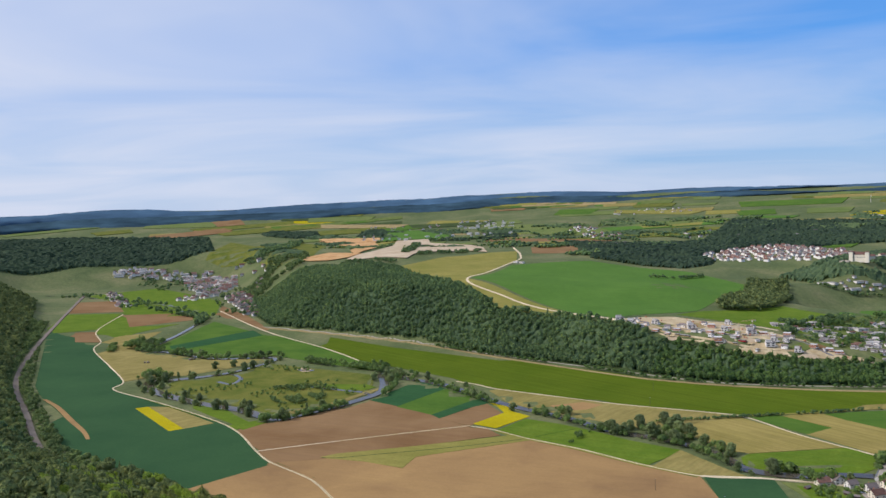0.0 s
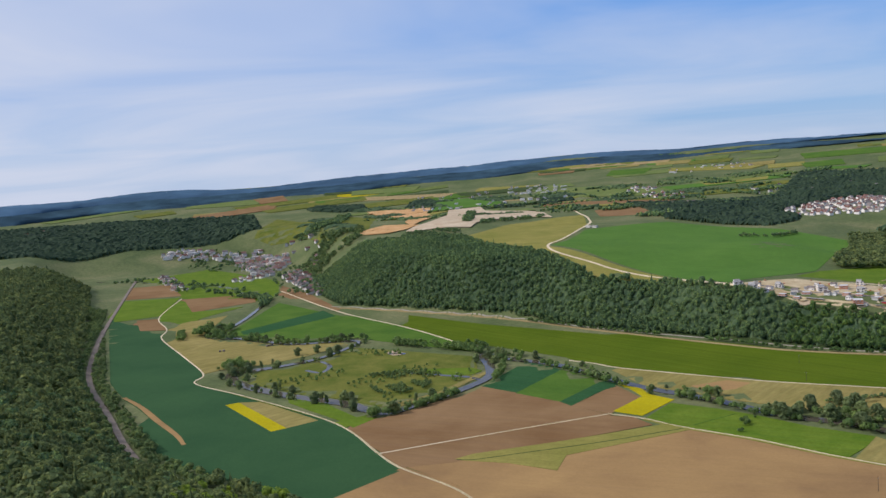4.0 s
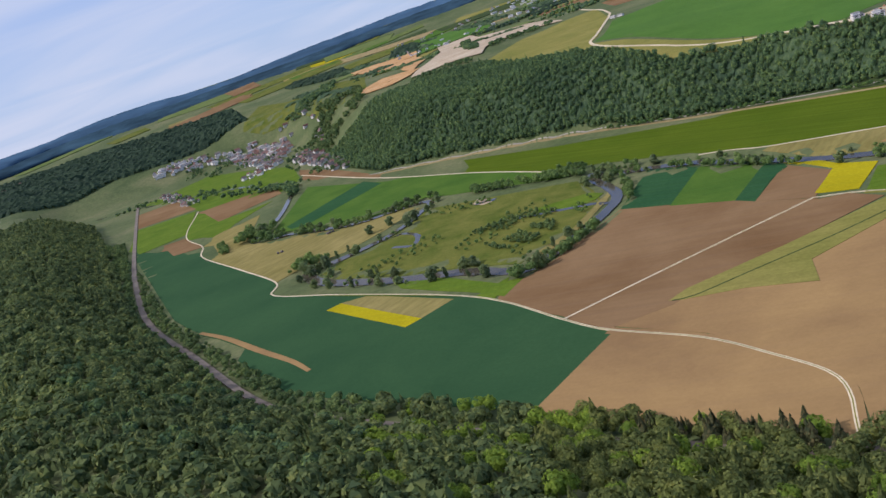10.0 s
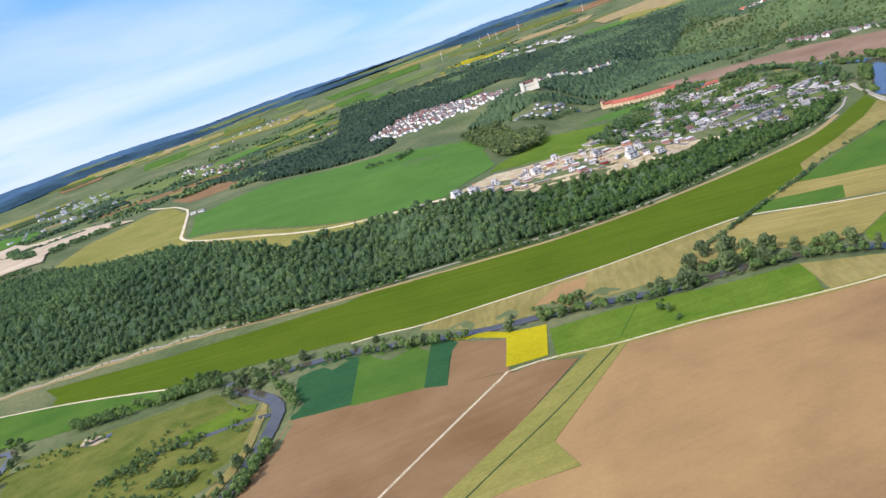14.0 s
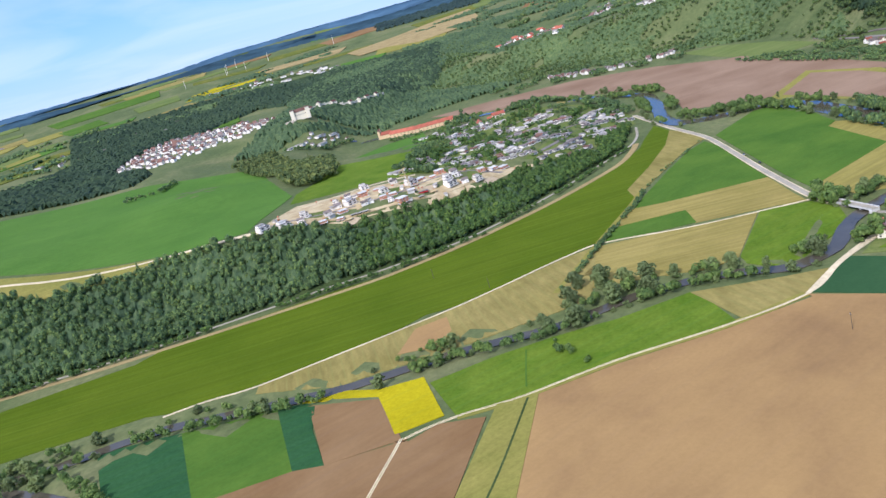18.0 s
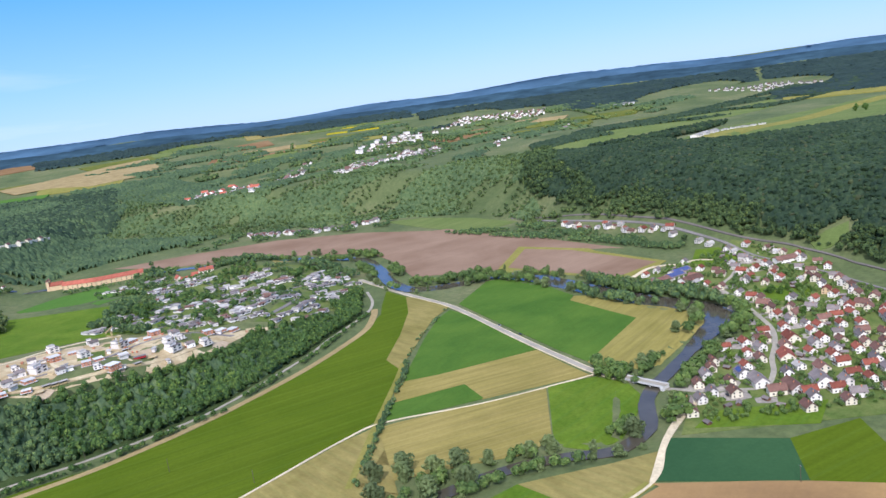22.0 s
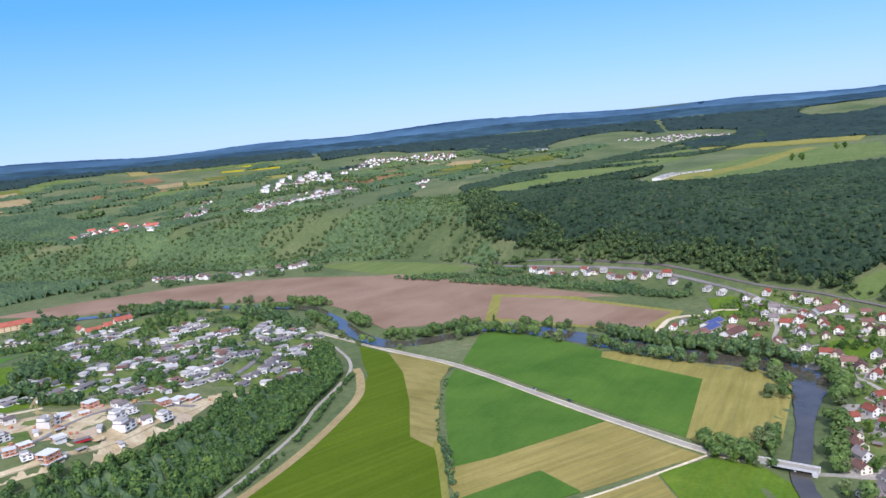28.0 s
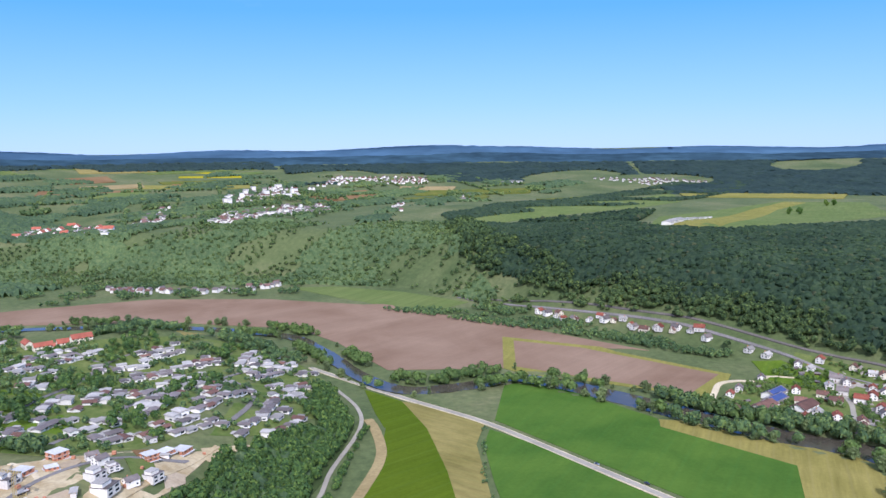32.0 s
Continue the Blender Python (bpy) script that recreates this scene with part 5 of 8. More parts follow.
wood("broadleaf_wood", [(-470, 2100), (-400, 2400), (-420, 2620), (-600, 2760), (-640, 2640), (-540, 2330)], 12.0, 5.5, CROWN_FAR, LEAF_SCRUB, "wooded slope above the far village", lambda x, y: np.sin(x / 23) + np.sin(y / 31) > -0.3, seed=12)
canopy("scrub_slope", [(-825, 3100), (-700, 3200), (-480, 2900), (-400, 2560), (-430, 2380), (-480, 2330), (-640, 2660)], 8.0, 6.0, CANOPY, "strips of dark scrub on the dry slope", lambda x, y: np.sin(x / 47 + y / 90) + 0.6 * np.sin(x / 17 - y / 29) > 0.35, seed=15)
HANGAR_WOOD = [(1689, 753), (1740, 840), (1785, 770), (1805, 680), (1895, 572), (1955, 508), (1900, 492), (1800, 535), (1600, 600), (1480, 636), (1432, 656)]
canopy("mixed_wood", HANGAR_WOOD, 6.0, 9.0, CANOPY_DARK, "dark wood north of the airfield hangars", seed=15)
wood("mixed_wood", HANGAR_WOOD, 9.0, 4.6, CROWN_DOT, LEAF_DARK, "dark crowns north of the airfield hangars", seed=16)
canopy("mixed_wood", [(1850, 975), (1950, 760), (2180, 420), (2480, 100), (2780, -100), (2900, 100), (2500, 520), (2180, 780), (1960, 1000)], 7.0, 8.0, CANOPY_DARK, "dark wood behind the airfield", lambda x, y: np.sin(x / 80 + y / 60) + np.sin(x / 33) > -0.2, seed=13)
canopy("mixed_wood", [(1480, 160), (1850, -60), (2200, -260), (2700, -600), (2400, -900), (1500, -300), (1000, 100), (860, 222)], 9.0, 11.0, CANOPY_DARK, "dark wooded hill south of the airfield", seed=14)
for n_, (a_, b_, c_, d_) in enumerate([(2050, 1700, 420, 500), (2500, 1850, 380, 300), (2380, 1150, 260, 300), (2700, 1250, 300, 260), (2850, 700, 300, 240), (2600, 2350, 500, 420), (2150, 1330, 220, 130), (2250, 1750, 420, 260), (1980, 1150, 180, 110), (2450, 900, 280, 90), (2300, 2150, 420, 300), (2900, 1700, 420, 300), (3050, 950, 260, 200), (2120, 1010, 130, 60),
                                      (300, 2850, 420, 90), (-250, 2900, 300, 90), (700, 3200, 500, 140), (-500, 3250, 380, 120), (1600, 2950, 500, 200), (1900, 3100, 600, 240), (-100, 3500, 700, 150), (700, 3550, 600, 130)]):
    ring_ = [(a_ + c_ * math.cos(k * 0.5236) * (0.75 + 0.25 * math.sin(k * 2.3 + n_)), b_ + d_ * math.sin(k * 0.5236) * (0.75 + 0.25 * math.cos(k * 1.7 + n_))) for k in range(12)]
    canopy("broadleaf_wood", ring_, 9.0, 9.0, CANOPY if n_ % 3 else CANOPY_SCRUB, "scattered far woodland on rolling hills", lambda x, y: np.sin(x / 43 + n_) + np.sin(y / 37 + x / 95) + 0.6 * np.sin(x / 17 + y / 23) > 0.1, seed=30 + n_)
wood("broadleaf_wood", [(-113, 2409), (-99, 3022), (-70, 3000), (-87, 2397)], 9.0, 5.0, CROWN_FAR, LEAF_WOOD, "clump of trees in the quarry", seed=61)
wood("hedge", [(-82, 2353), (-49, 2424), (40, 2562), (139, 2640), (127, 2541), (30, 2448), (-44, 2361)], 8.0, 3.4, CROWN_FAR, LEAF_WOOD, "bushes along the quarry's edge", lambda x, y: np.sin(x / 9) > -0.6, seed=131)
wood("hedge", [(-271, 2345), (-211, 2344), (-136, 2302), (-110, 2274), (-152, 2178), (-234, 2144), (-286, 2109)], 8.0, 3.2, CROWN_FAR, LEAF_WOOD, "bushes below the quarry", lambda x, y: np.sin(x / 11 + y / 17) > -0.3, seed=132)
canopy("broadleaf_wood", [(-364, 3480), (-338, 3672), (-242, 3730), (-218, 3606), (-236, 3437)], 9.0, 10.0, CANOPY_DARK, "small dark wood behind the quarry", seed=133)
canopy("broadleaf_wood", [(-164, 3393), (-134, 3480), (55, 3404), (139, 3140), (-32, 3204)], 9.0, 9.0, CANOPY_DARK, "belt of trees behind the quarry", lambda x, y: (np.sin(x / 31) + np.sin(y / 41) > -0.8) & ~in_quarry(x, y), seed=134)
canopy("broadleaf_wood", [(152, 3268), (210, 3403), (341, 3392), (312, 3180), (161, 3154)], 9.0, 10.0, CANOPY_DARK, "belt of trees beside the plateau road", lambda x, y: np.sin(x / 27) + np.sin(y / 37) > -0.9, seed=135)
canopy("mixed_wood", [(-808, 3691), (-769, 3752), (-537, 3704), (-507, 3528), (-608, 3489), (-766, 3591)], 9.0, 10.0, CANOPY_DARK, "dark wood strip above the dry slope", seed=136)
wood("scrub_slope", [(-722, 3008), (-656, 2942), (-616, 3367), (-565, 3391), (-548, 3004), (-594, 2791), (-668, 2891)], 11.0, 5.0, CROWN_FAR, LEAF_WOOD, "dark wooded gully in the dry slope", seed=137)
wood("hedges_and_trees", [(-1100, 2600), (-620, 2100), (-480, 1930), (-560, 1900), (-700, 2050), (-900, 2200), (-1080, 2350), (-1200, 2550)], 24.0, 5.0, CROWN_FAR, LEAF_WOOD, "hedges and trees around the far village", lambda x, y: np.sin(x / 37 + 2 * np.sin(y / 53)) > 0.25, seed=62)
wood("river_scrub", [(-420, 1180), (-390, 1090), (-322, 1080), (-260, 1030), (-205, 995), (-175, 1015), (-130, 1080), (-108, 1140), (-112, 1190), (-120, 1230), (-290, 1335), (-330, 1270), (-395, 1230)], 12.0, 1.9, CROWN_FAR, LEAF_RIVER, "low shrubs in the wet meadow", lambda x, y: np.sin(x / 19 + 2 * np.sin(y / 33)) + np.sin(y / 25) > 0.5, seed=63)
wood("bank_scrub", [(-430, 1210), (-446, 1150), (-395, 1085), (-325, 1030), (-262, 985), (-210, 960), (-165, 985), (-118, 1040), (-84, 1100), (-70, 1180), (-90, 1240), (-60, 1260), (-20, 1190), (40, 1115), (100, 1040), (160, 960), (240, 880), (290, 790), (330, 720), (310, 705), (265, 770), (210, 850), (150, 905), (110, 960), (60, 1010), (10, 1090), (-60, 1170), (-70, 1110), (-100, 1045), (-150, 985), (-205, 945), (-262, 965), (-330, 1015), (-410, 1080), (-460, 1160)], 7.0, 3.3, CROWN_NEAR, LEAF_RIVER, "bushes along the river banks", lambda x, y: (span(x, y, RIVER_LINE) > 8) & (span(x, y, RIVER_LINE) < 19) & (np.sin(x / 17 + np.sin(y / 29)) > np.where(x > 165, -0.75, np.where(x > 30, 0.35, -0.3))), seed=64)
wood("bank_scrub", [(-223, 974), (-206, 993), (-177, 1006), (-138, 1041), (-117, 1064), (-139, 1012), (-170, 986), (-203, 960), (-219, 956)], 6.0, 3.6, CROWN_NEAR, LEAF_RIVER, "dense bushes and trees on the outer river bank", lambda x, y: span(x, y, RIVER_LINE) > 6.5, seed=141)
wood("river_scrub", [(-235, 1091), (-211, 1080), (-195, 1099), (-173, 1098), (-158, 1099), (-168, 1063), (-204, 1039), (-227, 1058)], 4.6, 2.1, CROWN_FAR, LEAF_SCRUB, "dense patch of shrubs in the wet meadow", lambda x, y: np.sin(x / 6 + y / 11) > -0.6, seed=142)
wood("river_scrub", [(-243, 1149), (-202, 1163), (-160, 1140), (-138, 1133), (-143, 1118), (-168, 1112), (-202, 1115), (-239, 1125)], 5.2, 1.9, CROWN_FAR, LEAF_SCRUB, "row of shrubs along an old channel", lambda x, y: np.sin(x / 7) + np.sin(y / 9) > -0.4, seed=143)
wood("bank_scrub", [(-138, 1304), (-106, 1320), (-87, 1275), (-98, 1243), (-123, 1263), (-147, 1277), (-226, 1327), (-227, 1365)], 6.0, 3.4, CROWN_NEAR, LEAF_RIVER, "belt of trees along the upper channel", lambda x, y: (span(x, y, RIVER_LINE) > 6.5) & (np.sin(x / 9 + y / 14) > -0.75), seed=144)
patch("field", [(-198, 1009), (-173, 1029), (-147, 1056), (-122, 1094), (-96, 1140), (-83, 1156), (-103, 1111), (-133, 1064), (-164, 1026), (-190, 1003)], M["beige"], "dry trodden shore inside the river bend", 0.5, "meadow", 10.0)
patch("field", [(-172, 1164), (-141, 1162), (-111, 1158), (-98, 1145), (-111, 1124), (-142, 1120), (-168, 1133)], M["verge"], "fresh green hollow in the wet meadow", 0.5, "meadow", 10.0)
patch("field", [(-233, 1280), (-225, 1297), (-210, 1279), (-209, 1261), (-222, 1260)], M["quarry"], "pale gravel bar in the wet meadow", 0.55, "gravel bar", 6.0)
patch("field", [(-334, 1080), (-292, 1058), (-262, 1001), (-235, 963), (-212, 957), (-233, 926), (-253, 956), (-288, 995), (-322, 1036)], M["verge"], "green grass strip between the river and the track", 0.5, "meadow", 12.0)
MOWN_L = next(o for c, l, o in FIELDS if "L shape by the river" in l)
wood("bank_scrub", [(300, 700), (330, 760), (420, 740), (500, 700), (560, 690), (620, 730), (700, 800), (790, 880), (800, 960), (780, 1010), (830, 1080), (980, 1170), (1060, 1230), (1120, 1400), (1110, 1640), (1180, 1660), (1190, 1400), (1130, 1200), (1010, 1110), (860, 1030), (880, 930), (800, 840), (700, 740), (610, 620), (540, 598), (400, 655), (330, 690)], 7.5, 4.6, CROWN_NEAR, LEAF_RIVER, "bushes and trees lining the wide river", lambda x, y: (span(x, y, RIVER_LINE) > np.where(x > 600, 12, 15.0)) & (span(x, y, RIVER_LINE) < 28) & (np.hypot(x - 384, y - 731) > 12) & ~(inside(x, y, MOWN_L) & (span(x, y, RIVER_LINE) > 20)) & (np.sin(x / 21 + np.sin(y / 33)) > np.where(x > 600, 0.1, -0.75)), seed=65)
wood("roadside_trees", [(1240, 930), (1180, 862), (1060, 745), (960, 660), (860, 606), (870, 586), (980, 640), (1090, 720), (1210, 830), (1290, 920)], 9.0, 3.8, CROWN_NEAR, LEAF_SCRUB, "green trees along the road above the houses", lambda x, y: (span(x, y, ROAD_LINE) > 5) & (span(x, y, ROW_LINE) > 10) & (np.sin(x / 13 + np.sin(y / 21)) > -0.75), seed=66)
wood("garden_hedges", [(1230, 900), (1150, 850), (1030, 760), (940, 700), (900, 670), (880, 690), (930, 735), (1040, 815), (1160, 900), (1240, 950)], 6.0, 2.9, CROWN_NEAR, LEAF_WOOD, "hedges and small trees below the house row", lambda x, y: (span(x, y, ROW_LINE) > 10) & (np.sin(x / 17 + np.sin(y / 13)) > -0.6), seed=67)

wood("tree_row", [(1000, 1740), (1022, 1690), (1046, 1610), (1086, 1585), (1080, 1625), (1052, 1690), (1030, 1750)], 9.0, 3.2, CROWN_FAR, LEAF_WOOD, "trees along the monastery wall", lambda x, y: np.sin(x / 9 + y / 13) > -0.5, seed=104)
wood("tree_row", [(860, 1900), (950, 1870), (1060, 1890), (1060, 1900), (950, 1885), (870, 1915)], 9.0, 3.6, CROWN_FAR, LEAF_WOOD, "trees in front of the flat halls", seed=105)
wood("hedgerow_trees", [(960, 1560), (1010, 1600), (1180, 1700), (1210, 1690), (1120, 1600), (1060, 1520), (990, 1530)], 13.0, 5.0, CROWN_FAR, LEAF_WOOD, "trees round the monastery grounds", lambda x, y: np.sin(x / 19) + np.sin(y / 23) > -0.4, seed=72)
wood("hedges_and_trees", [(-980, 2700), (-760, 2560), (-640, 2300), (-540, 2020), (-470, 1960), (-455, 2090), (-560, 2430), (-640, 2650), (-800, 2980), (-1020, 3050), (-1150, 3000)], 19.0, 4.6, CROWN_FAR, LEAF_WOOD, "trees among the far village houses", lambda x, y: np.sin(x / 17 + np.sin(y / 29)) > 0.25, seed=73)
wood("tree_row", [(-660, 1990), (-620, 2010), (-560, 1960), (-540, 1830), (-560, 1830), (-580, 1940)], 9.0, 5.0, CROWN_FAR, LEAF_WOOD, "clump of tall trees by the bend of the river", seed=74)
wood("tree_row", [(-590, 1560), (-575, 1590), (-540, 1590), (-535, 1540), (-555, 1500), (-590, 1505)], 9.0, 5.5, CROWN_NEAR, LEAF_RIVER, "clump of broad willows beside the river", lambda x, y: span(x, y, RIVER_LINE) > 7, seed=75)
wood("tree_row", [(-590, 1540), (-590, 1470), (-500, 1440), (-440, 1400), (-380, 1370), (-320, 1375), (-280, 1370), (-270, 1410), (-320, 1425), (-400, 1425), (-460, 1470), (-540, 1530)], 7.0, 3.8, CROWN_NEAR, LEAF_RIVER, "row of trees along the upper river", lambda x, y: (span(x, y, RIVER_LINE) > 5.5) & (span(x, y, RIVER_LINE) < 15) & (np.sin(x / 11) > -0.8), seed=76)
wood("tree_row", [(-462, 1246), (-440, 1256), (-420, 1256), (-414, 1240), (-432, 1226), (-462, 1226)], 7.0, 4.6, CROWN_NEAR, LEAF_RIVER, "dense clump of willows at the river loop", lambda x, y: span(x, y, RIVER_LINE) > 6, seed=77)
wood("hedge", [(-634, 1560), (-622, 1560), (-594, 1472), (-606, 1472)], 5.0, 2.8, CROWN_NEAR, LEAF_RIVER, "short hedge beside the pale meadow", seed=78)
wood("bridge_bushes", [(436, 778), (440, 766), (418, 752), (402, 748), (398, 758), (412, 776)], 6.0, 4.2, CROWN_NEAR, LEAF_RIVER, "dense green bushes beside the bridge", seed=79)
wood("slope_hedge", [(300, 1160), (391, 1106), (511, 1080), (593, 1072), (690, 1062), (690, 1058), (593, 1068), (511, 1074), (391, 1100), (300, 1154), (250, 1206), (100, 1346), (-50, 1500), (-50, 1509), (100, 1355), (250, 1215)], 5.0, 2.5, CROWN_NEAR, LEAF_LIGHT, "bushes between the grass strip and the road", lambda x, y: np.sin(x / 17) + np.sin(x / 41) > -1.0, seed=81)

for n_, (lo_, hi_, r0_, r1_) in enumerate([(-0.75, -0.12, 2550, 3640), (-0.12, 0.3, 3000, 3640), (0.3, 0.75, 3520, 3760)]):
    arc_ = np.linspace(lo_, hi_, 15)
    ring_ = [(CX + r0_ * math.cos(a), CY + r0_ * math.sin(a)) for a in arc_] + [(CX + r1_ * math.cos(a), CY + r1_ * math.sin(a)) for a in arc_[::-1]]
    canopy("far_forest", ring_, 14.0, 10.0, FAR_WOODS, "wide dark forest on the far plateau, haze tint in its green", lambda x, y: (np.hypot(x - 2930, y - 220) > 200) & (np.hypot(x - 3020, y - 1180) > 210) & (np.sin(x / 190 + n_) + np.sin(y / 150 + x / 400) > -1.4), seed=120 + n_)

wood("river_scrub", [(158, 893), (146, 878), (132, 848), (120, 846), (124, 862), (140, 896)], 6.0, 2.2, CROWN_NEAR, LEAF_RIVER, "loose bushes in the rank grass", lambda x, y: np.sin(x / 5 + y / 7) > -0.2, seed=145)
strip("ditch_grass", [(140, 904), (112, 888), (92, 876)], 1.2, M["green"], "overgrown ditch through the rank grass", 0.62, "ditch")
wood("hedge", [(489, 960), (443, 953), (330, 940), (235, 928), (235, 924), (330, 935), (443, 948), (489, 955)], 3.2, 1.7, CROWN_NEAR, LEAF_WOOD, "dense dark hedge beside the grassy lane", lambda x, y: np.sin(x / 23) > -0.93, seed=82)
wood("hedge", [(684, 962), (572, 969), (492, 962), (492, 958), (572, 965), (684, 958)], 4.0, 1.3, CROWN_FAR, LEAF_WOOD, "low hedge between the fields", lambda x, y: np.sin(x / 9) > -0.6, seed=83)


wood("hedge", [(496, 1932), (572, 1921), (647, 1980), (645, 1990), (570, 1931), (496, 1942)], 7.0, 3.6, CROWN_FAR, LEAF_WOOD, "line of bushes in the plateau field", seed=85)
wood("garden_trees", [(870, 560), (1000, 640), (1100, 720), (1190, 800), (1180, 850), (1080, 775), (960, 690), (850, 640)], 8.0, 4.0, CROWN_NEAR, LEAF_SHADE, "trees and hedges along the house row and road", lambda x, y: (span(x, y, ROW_LINE) > 8) & (span(x, y, ROAD_LINE) > 6) & (span(x, y, EAST_RAIL) > 5) & (np.sin(x / 11 + np.sin(y / 15)) > -0.6), seed=86)

wood("shrub_belt", [(1247, 1092), (1236, 1014), (1180, 926), (1100, 872), (1036, 790), (981, 735), (937, 705), (920, 729), (980, 779), (1077, 886), (1172, 1004)], 6.0, 2.6, CROWN_FAR, LEAF_WOOD, "continuous belt of shrubs above the bare field", lambda x, y: (span(x, y, ROW_LINE) > 12) & (np.sin(x / 19 + np.sin(y / 23)) > -0.8), seed=94)
wood("broadleaf_wood", [(1830, 990), (1850, 925), (1690, 900), (1450, 880), (1290, 820), (1180, 775), (1170, 800), (1280, 875), (1440, 955), (1640, 975)], 9.5, 6.0, CROWN_FAR, LEAF_SHADE, "ragged green edge of the dark wood", lambda x, y: clear_of(x, y) & (np.sin(x / 27 + np.sin(y / 13)) + np.sin(y / 16) > -0.7), seed=95)


def hedged(x, y, wide=170.0, deep=120.0):
    """True along the lines of a loose, broken hedgerow pattern."""
    a, b = 0.94 * x + 0.34 * y + 25 * np.sin(y / 160), -0.34 * x + 0.94 * y + 20 * np.sin(x / 190)
    return ((a % wide < 8) & (np.sin(b / 110 + np.floor(a / wide) * 2.1) > 0.1)) | ((b % deep < 8) & (np.sin(a / 130 + np.floor(b / deep) * 1.7) > -0.1)) | (np.sin(a / 61) + np.sin(b / 47 + a / 200) > 1.72)


wood("hedgerow_trees", [(-500, 2950), (-150, 2870), (250, 2600), (430, 2330), (1000, 2950), (1500, 3230), (1300, 3500), (600, 3570), (-300, 3560)], 9.0, 4.4, CROWN_DOT, LEAF_WOOD, "broken hedgerows and small copses on the plateau", lambda x, y: hedged(x, y) & ~in_quarry(x, y), seed=101)
wood("hedgerow_trees", [(2000, 1800), (2300, 2350), (2800, 2000), (3120, 1400), (3000, 560), (2480, 720), (2300, 1200)], 9.0, 4.2, CROWN_DOT, LEAF_SCRUB, "hedgerows and copses on the far rolling plateau", hedged, seed=102)


# ---- building kit ----
def part(name, bm, mat, parent, label=""):
    me = bpy.data.meshes.new(name)
    bm.normal_update()
    bm.to_mesh(me)
    bm.free()
    for m in mat if isinstance(mat, (list, tuple)) else [mat]:
        me.materials.append(m)
    ob = new(name, me)
    ob.parent = parent
    return tagged(ob, label)


def box(bm, cx, cy, cz, sx, sy, sz):
    """A block by its centre and sizes."""
    m = Matrix.Translation((cx, cy, cz)) @ Matrix.Diagonal((sx, sy, sz, 1))
    return bmesh.ops.create_cube(bm, size=1.0, matrix=m)["verts"]


def solid(*blocks, bevel=0.0):
    bm = bmesh.new()
    for b in blocks:
        box(bm, *b)
    if bevel:
        bmesh.ops.bevel(bm, geom=bm.edges[:], offset=bevel, segments=1, affect="EDGES")
    return bm


def gabled(w, l, h, rise):
    """Walls with two gables: w across, l along the ridge."""
    bm = bmesh.new()
    ring = [(-w / 2, -0.6), (w / 2, -0.6), (w / 2, h), (0, h + rise), (-w / 2, h)]
    a = [bm.verts.new((x, -l / 2, z)) for x, z in ring]
    b = [bm.verts.new((x, l / 2, z)) for x, z in ring]
    bm.faces.new(a)
    bm.faces.new(b[::-1])
    for i in range(5):
        j = (i + 1) % 5
        bm.faces.new((a[j], a[i], b[i], b[j]))
    return bm


def pitched(w, l, h, rise, over=0.6, thick=0.28):
    """Two roof slabs meeting at the ridge, with eaves and verges."""
    bm = bmesh.new()
    slope = rise / (w / 2)
    e = w / 2 + over
    for s in (-1, 1):
        p = [(s * e, h - over * slope), (0, h + rise), (0, h + rise + thick), (s * e, h - over * slope + thick)]
        a = [bm.verts.new((x, -l / 2 - over, z + 0.02)) for x, z in p]
        b = [bm.verts.new((x, l / 2 + over, z + 0.02)) for x, z in p]
        bm.faces.new(a if s < 0 else a[::-1])
        bm.faces.new(b[::-1] if s < 0 else b)
        for i in range(4):
            j = (i + 1) % 4
            q = (a[j], a[i], b[i], b[j])
            bm.faces.new(q if s < 0 else q[::-1])
    bmesh.ops.recalc_face_normals(bm, faces=bm.faces[:])
    return bm


WHITE = plain_mat("white_render", (0.74, 0.68, 0.59), 0.1, 0.6, 0.9, spec=0.2, per_object=0.22)
CREAM = plain_mat("cream_render", (0.70, 0.62, 0.46), 0.08, 0.6, 0.9, spec=0.2, per_object=0.08)
OCHRE_W = plain_mat("ochre_render", (0.6, 0.43, 0.24), 0.1, 0.6, 0.9, spec=0.2)
RED = plain_mat("red_clay_tiles", (0.2, 0.06, 0.036), 0.25, 2.0, 0.85, spec=0.2, per_object=0.3)
CLAY = plain_mat("bright_clay_tiles", (0.34, 0.1, 0.06), 0.2, 2.0, 0.85, spec=0.2, per_object=0.15)
MAROON = plain_mat("weathered_brown_tiles", (0.15, 0.078, 0.056), 0.25, 2.0, 0.85, spec=0.25, per_object=0.3)
GREY = plain_mat("dark_grey_tiles", (0.15, 0.122, 0.106), 0.25, 2.0, 0.7, spec=0.35, per_object=0.35)
PALE = plain_mat("pale_flat_roofing", (0.33, 0.3, 0.26), 0.2, 1.0, 0.85, spec=0.2, per_object=0.35)
GLASS = plain_mat("dark_window_glass", (0.03, 0.035, 0.045), 0.1, 1.0, 0.12, spec=0.6, bump=0.0)
WOODD = plain_mat("stained_timber", (0.11, 0.055, 0.03), 0.3, 3.0, 0.7, per_object=0.2)
BRICK = plain_mat("raw_brick_shell", (0.44, 0.19, 0.10), 0.2, 1.0, 0.9, per_object=0.15)
STONE = plain_mat("weathered_limestone", (0.40, 0.34, 0.25), 0.2, 0.8, 0.9)
CONCRETE = plain_mat("pale_concrete", (0.5, 0.48, 0.44), 0.15, 0.8, 0.9, per_object=0.1)
SOLAR = plain_mat("blue_solar_panels", (0.035, 0.05, 0.15), 0.2, 2.0, 0.15, spec=0.7, bump=0.0)
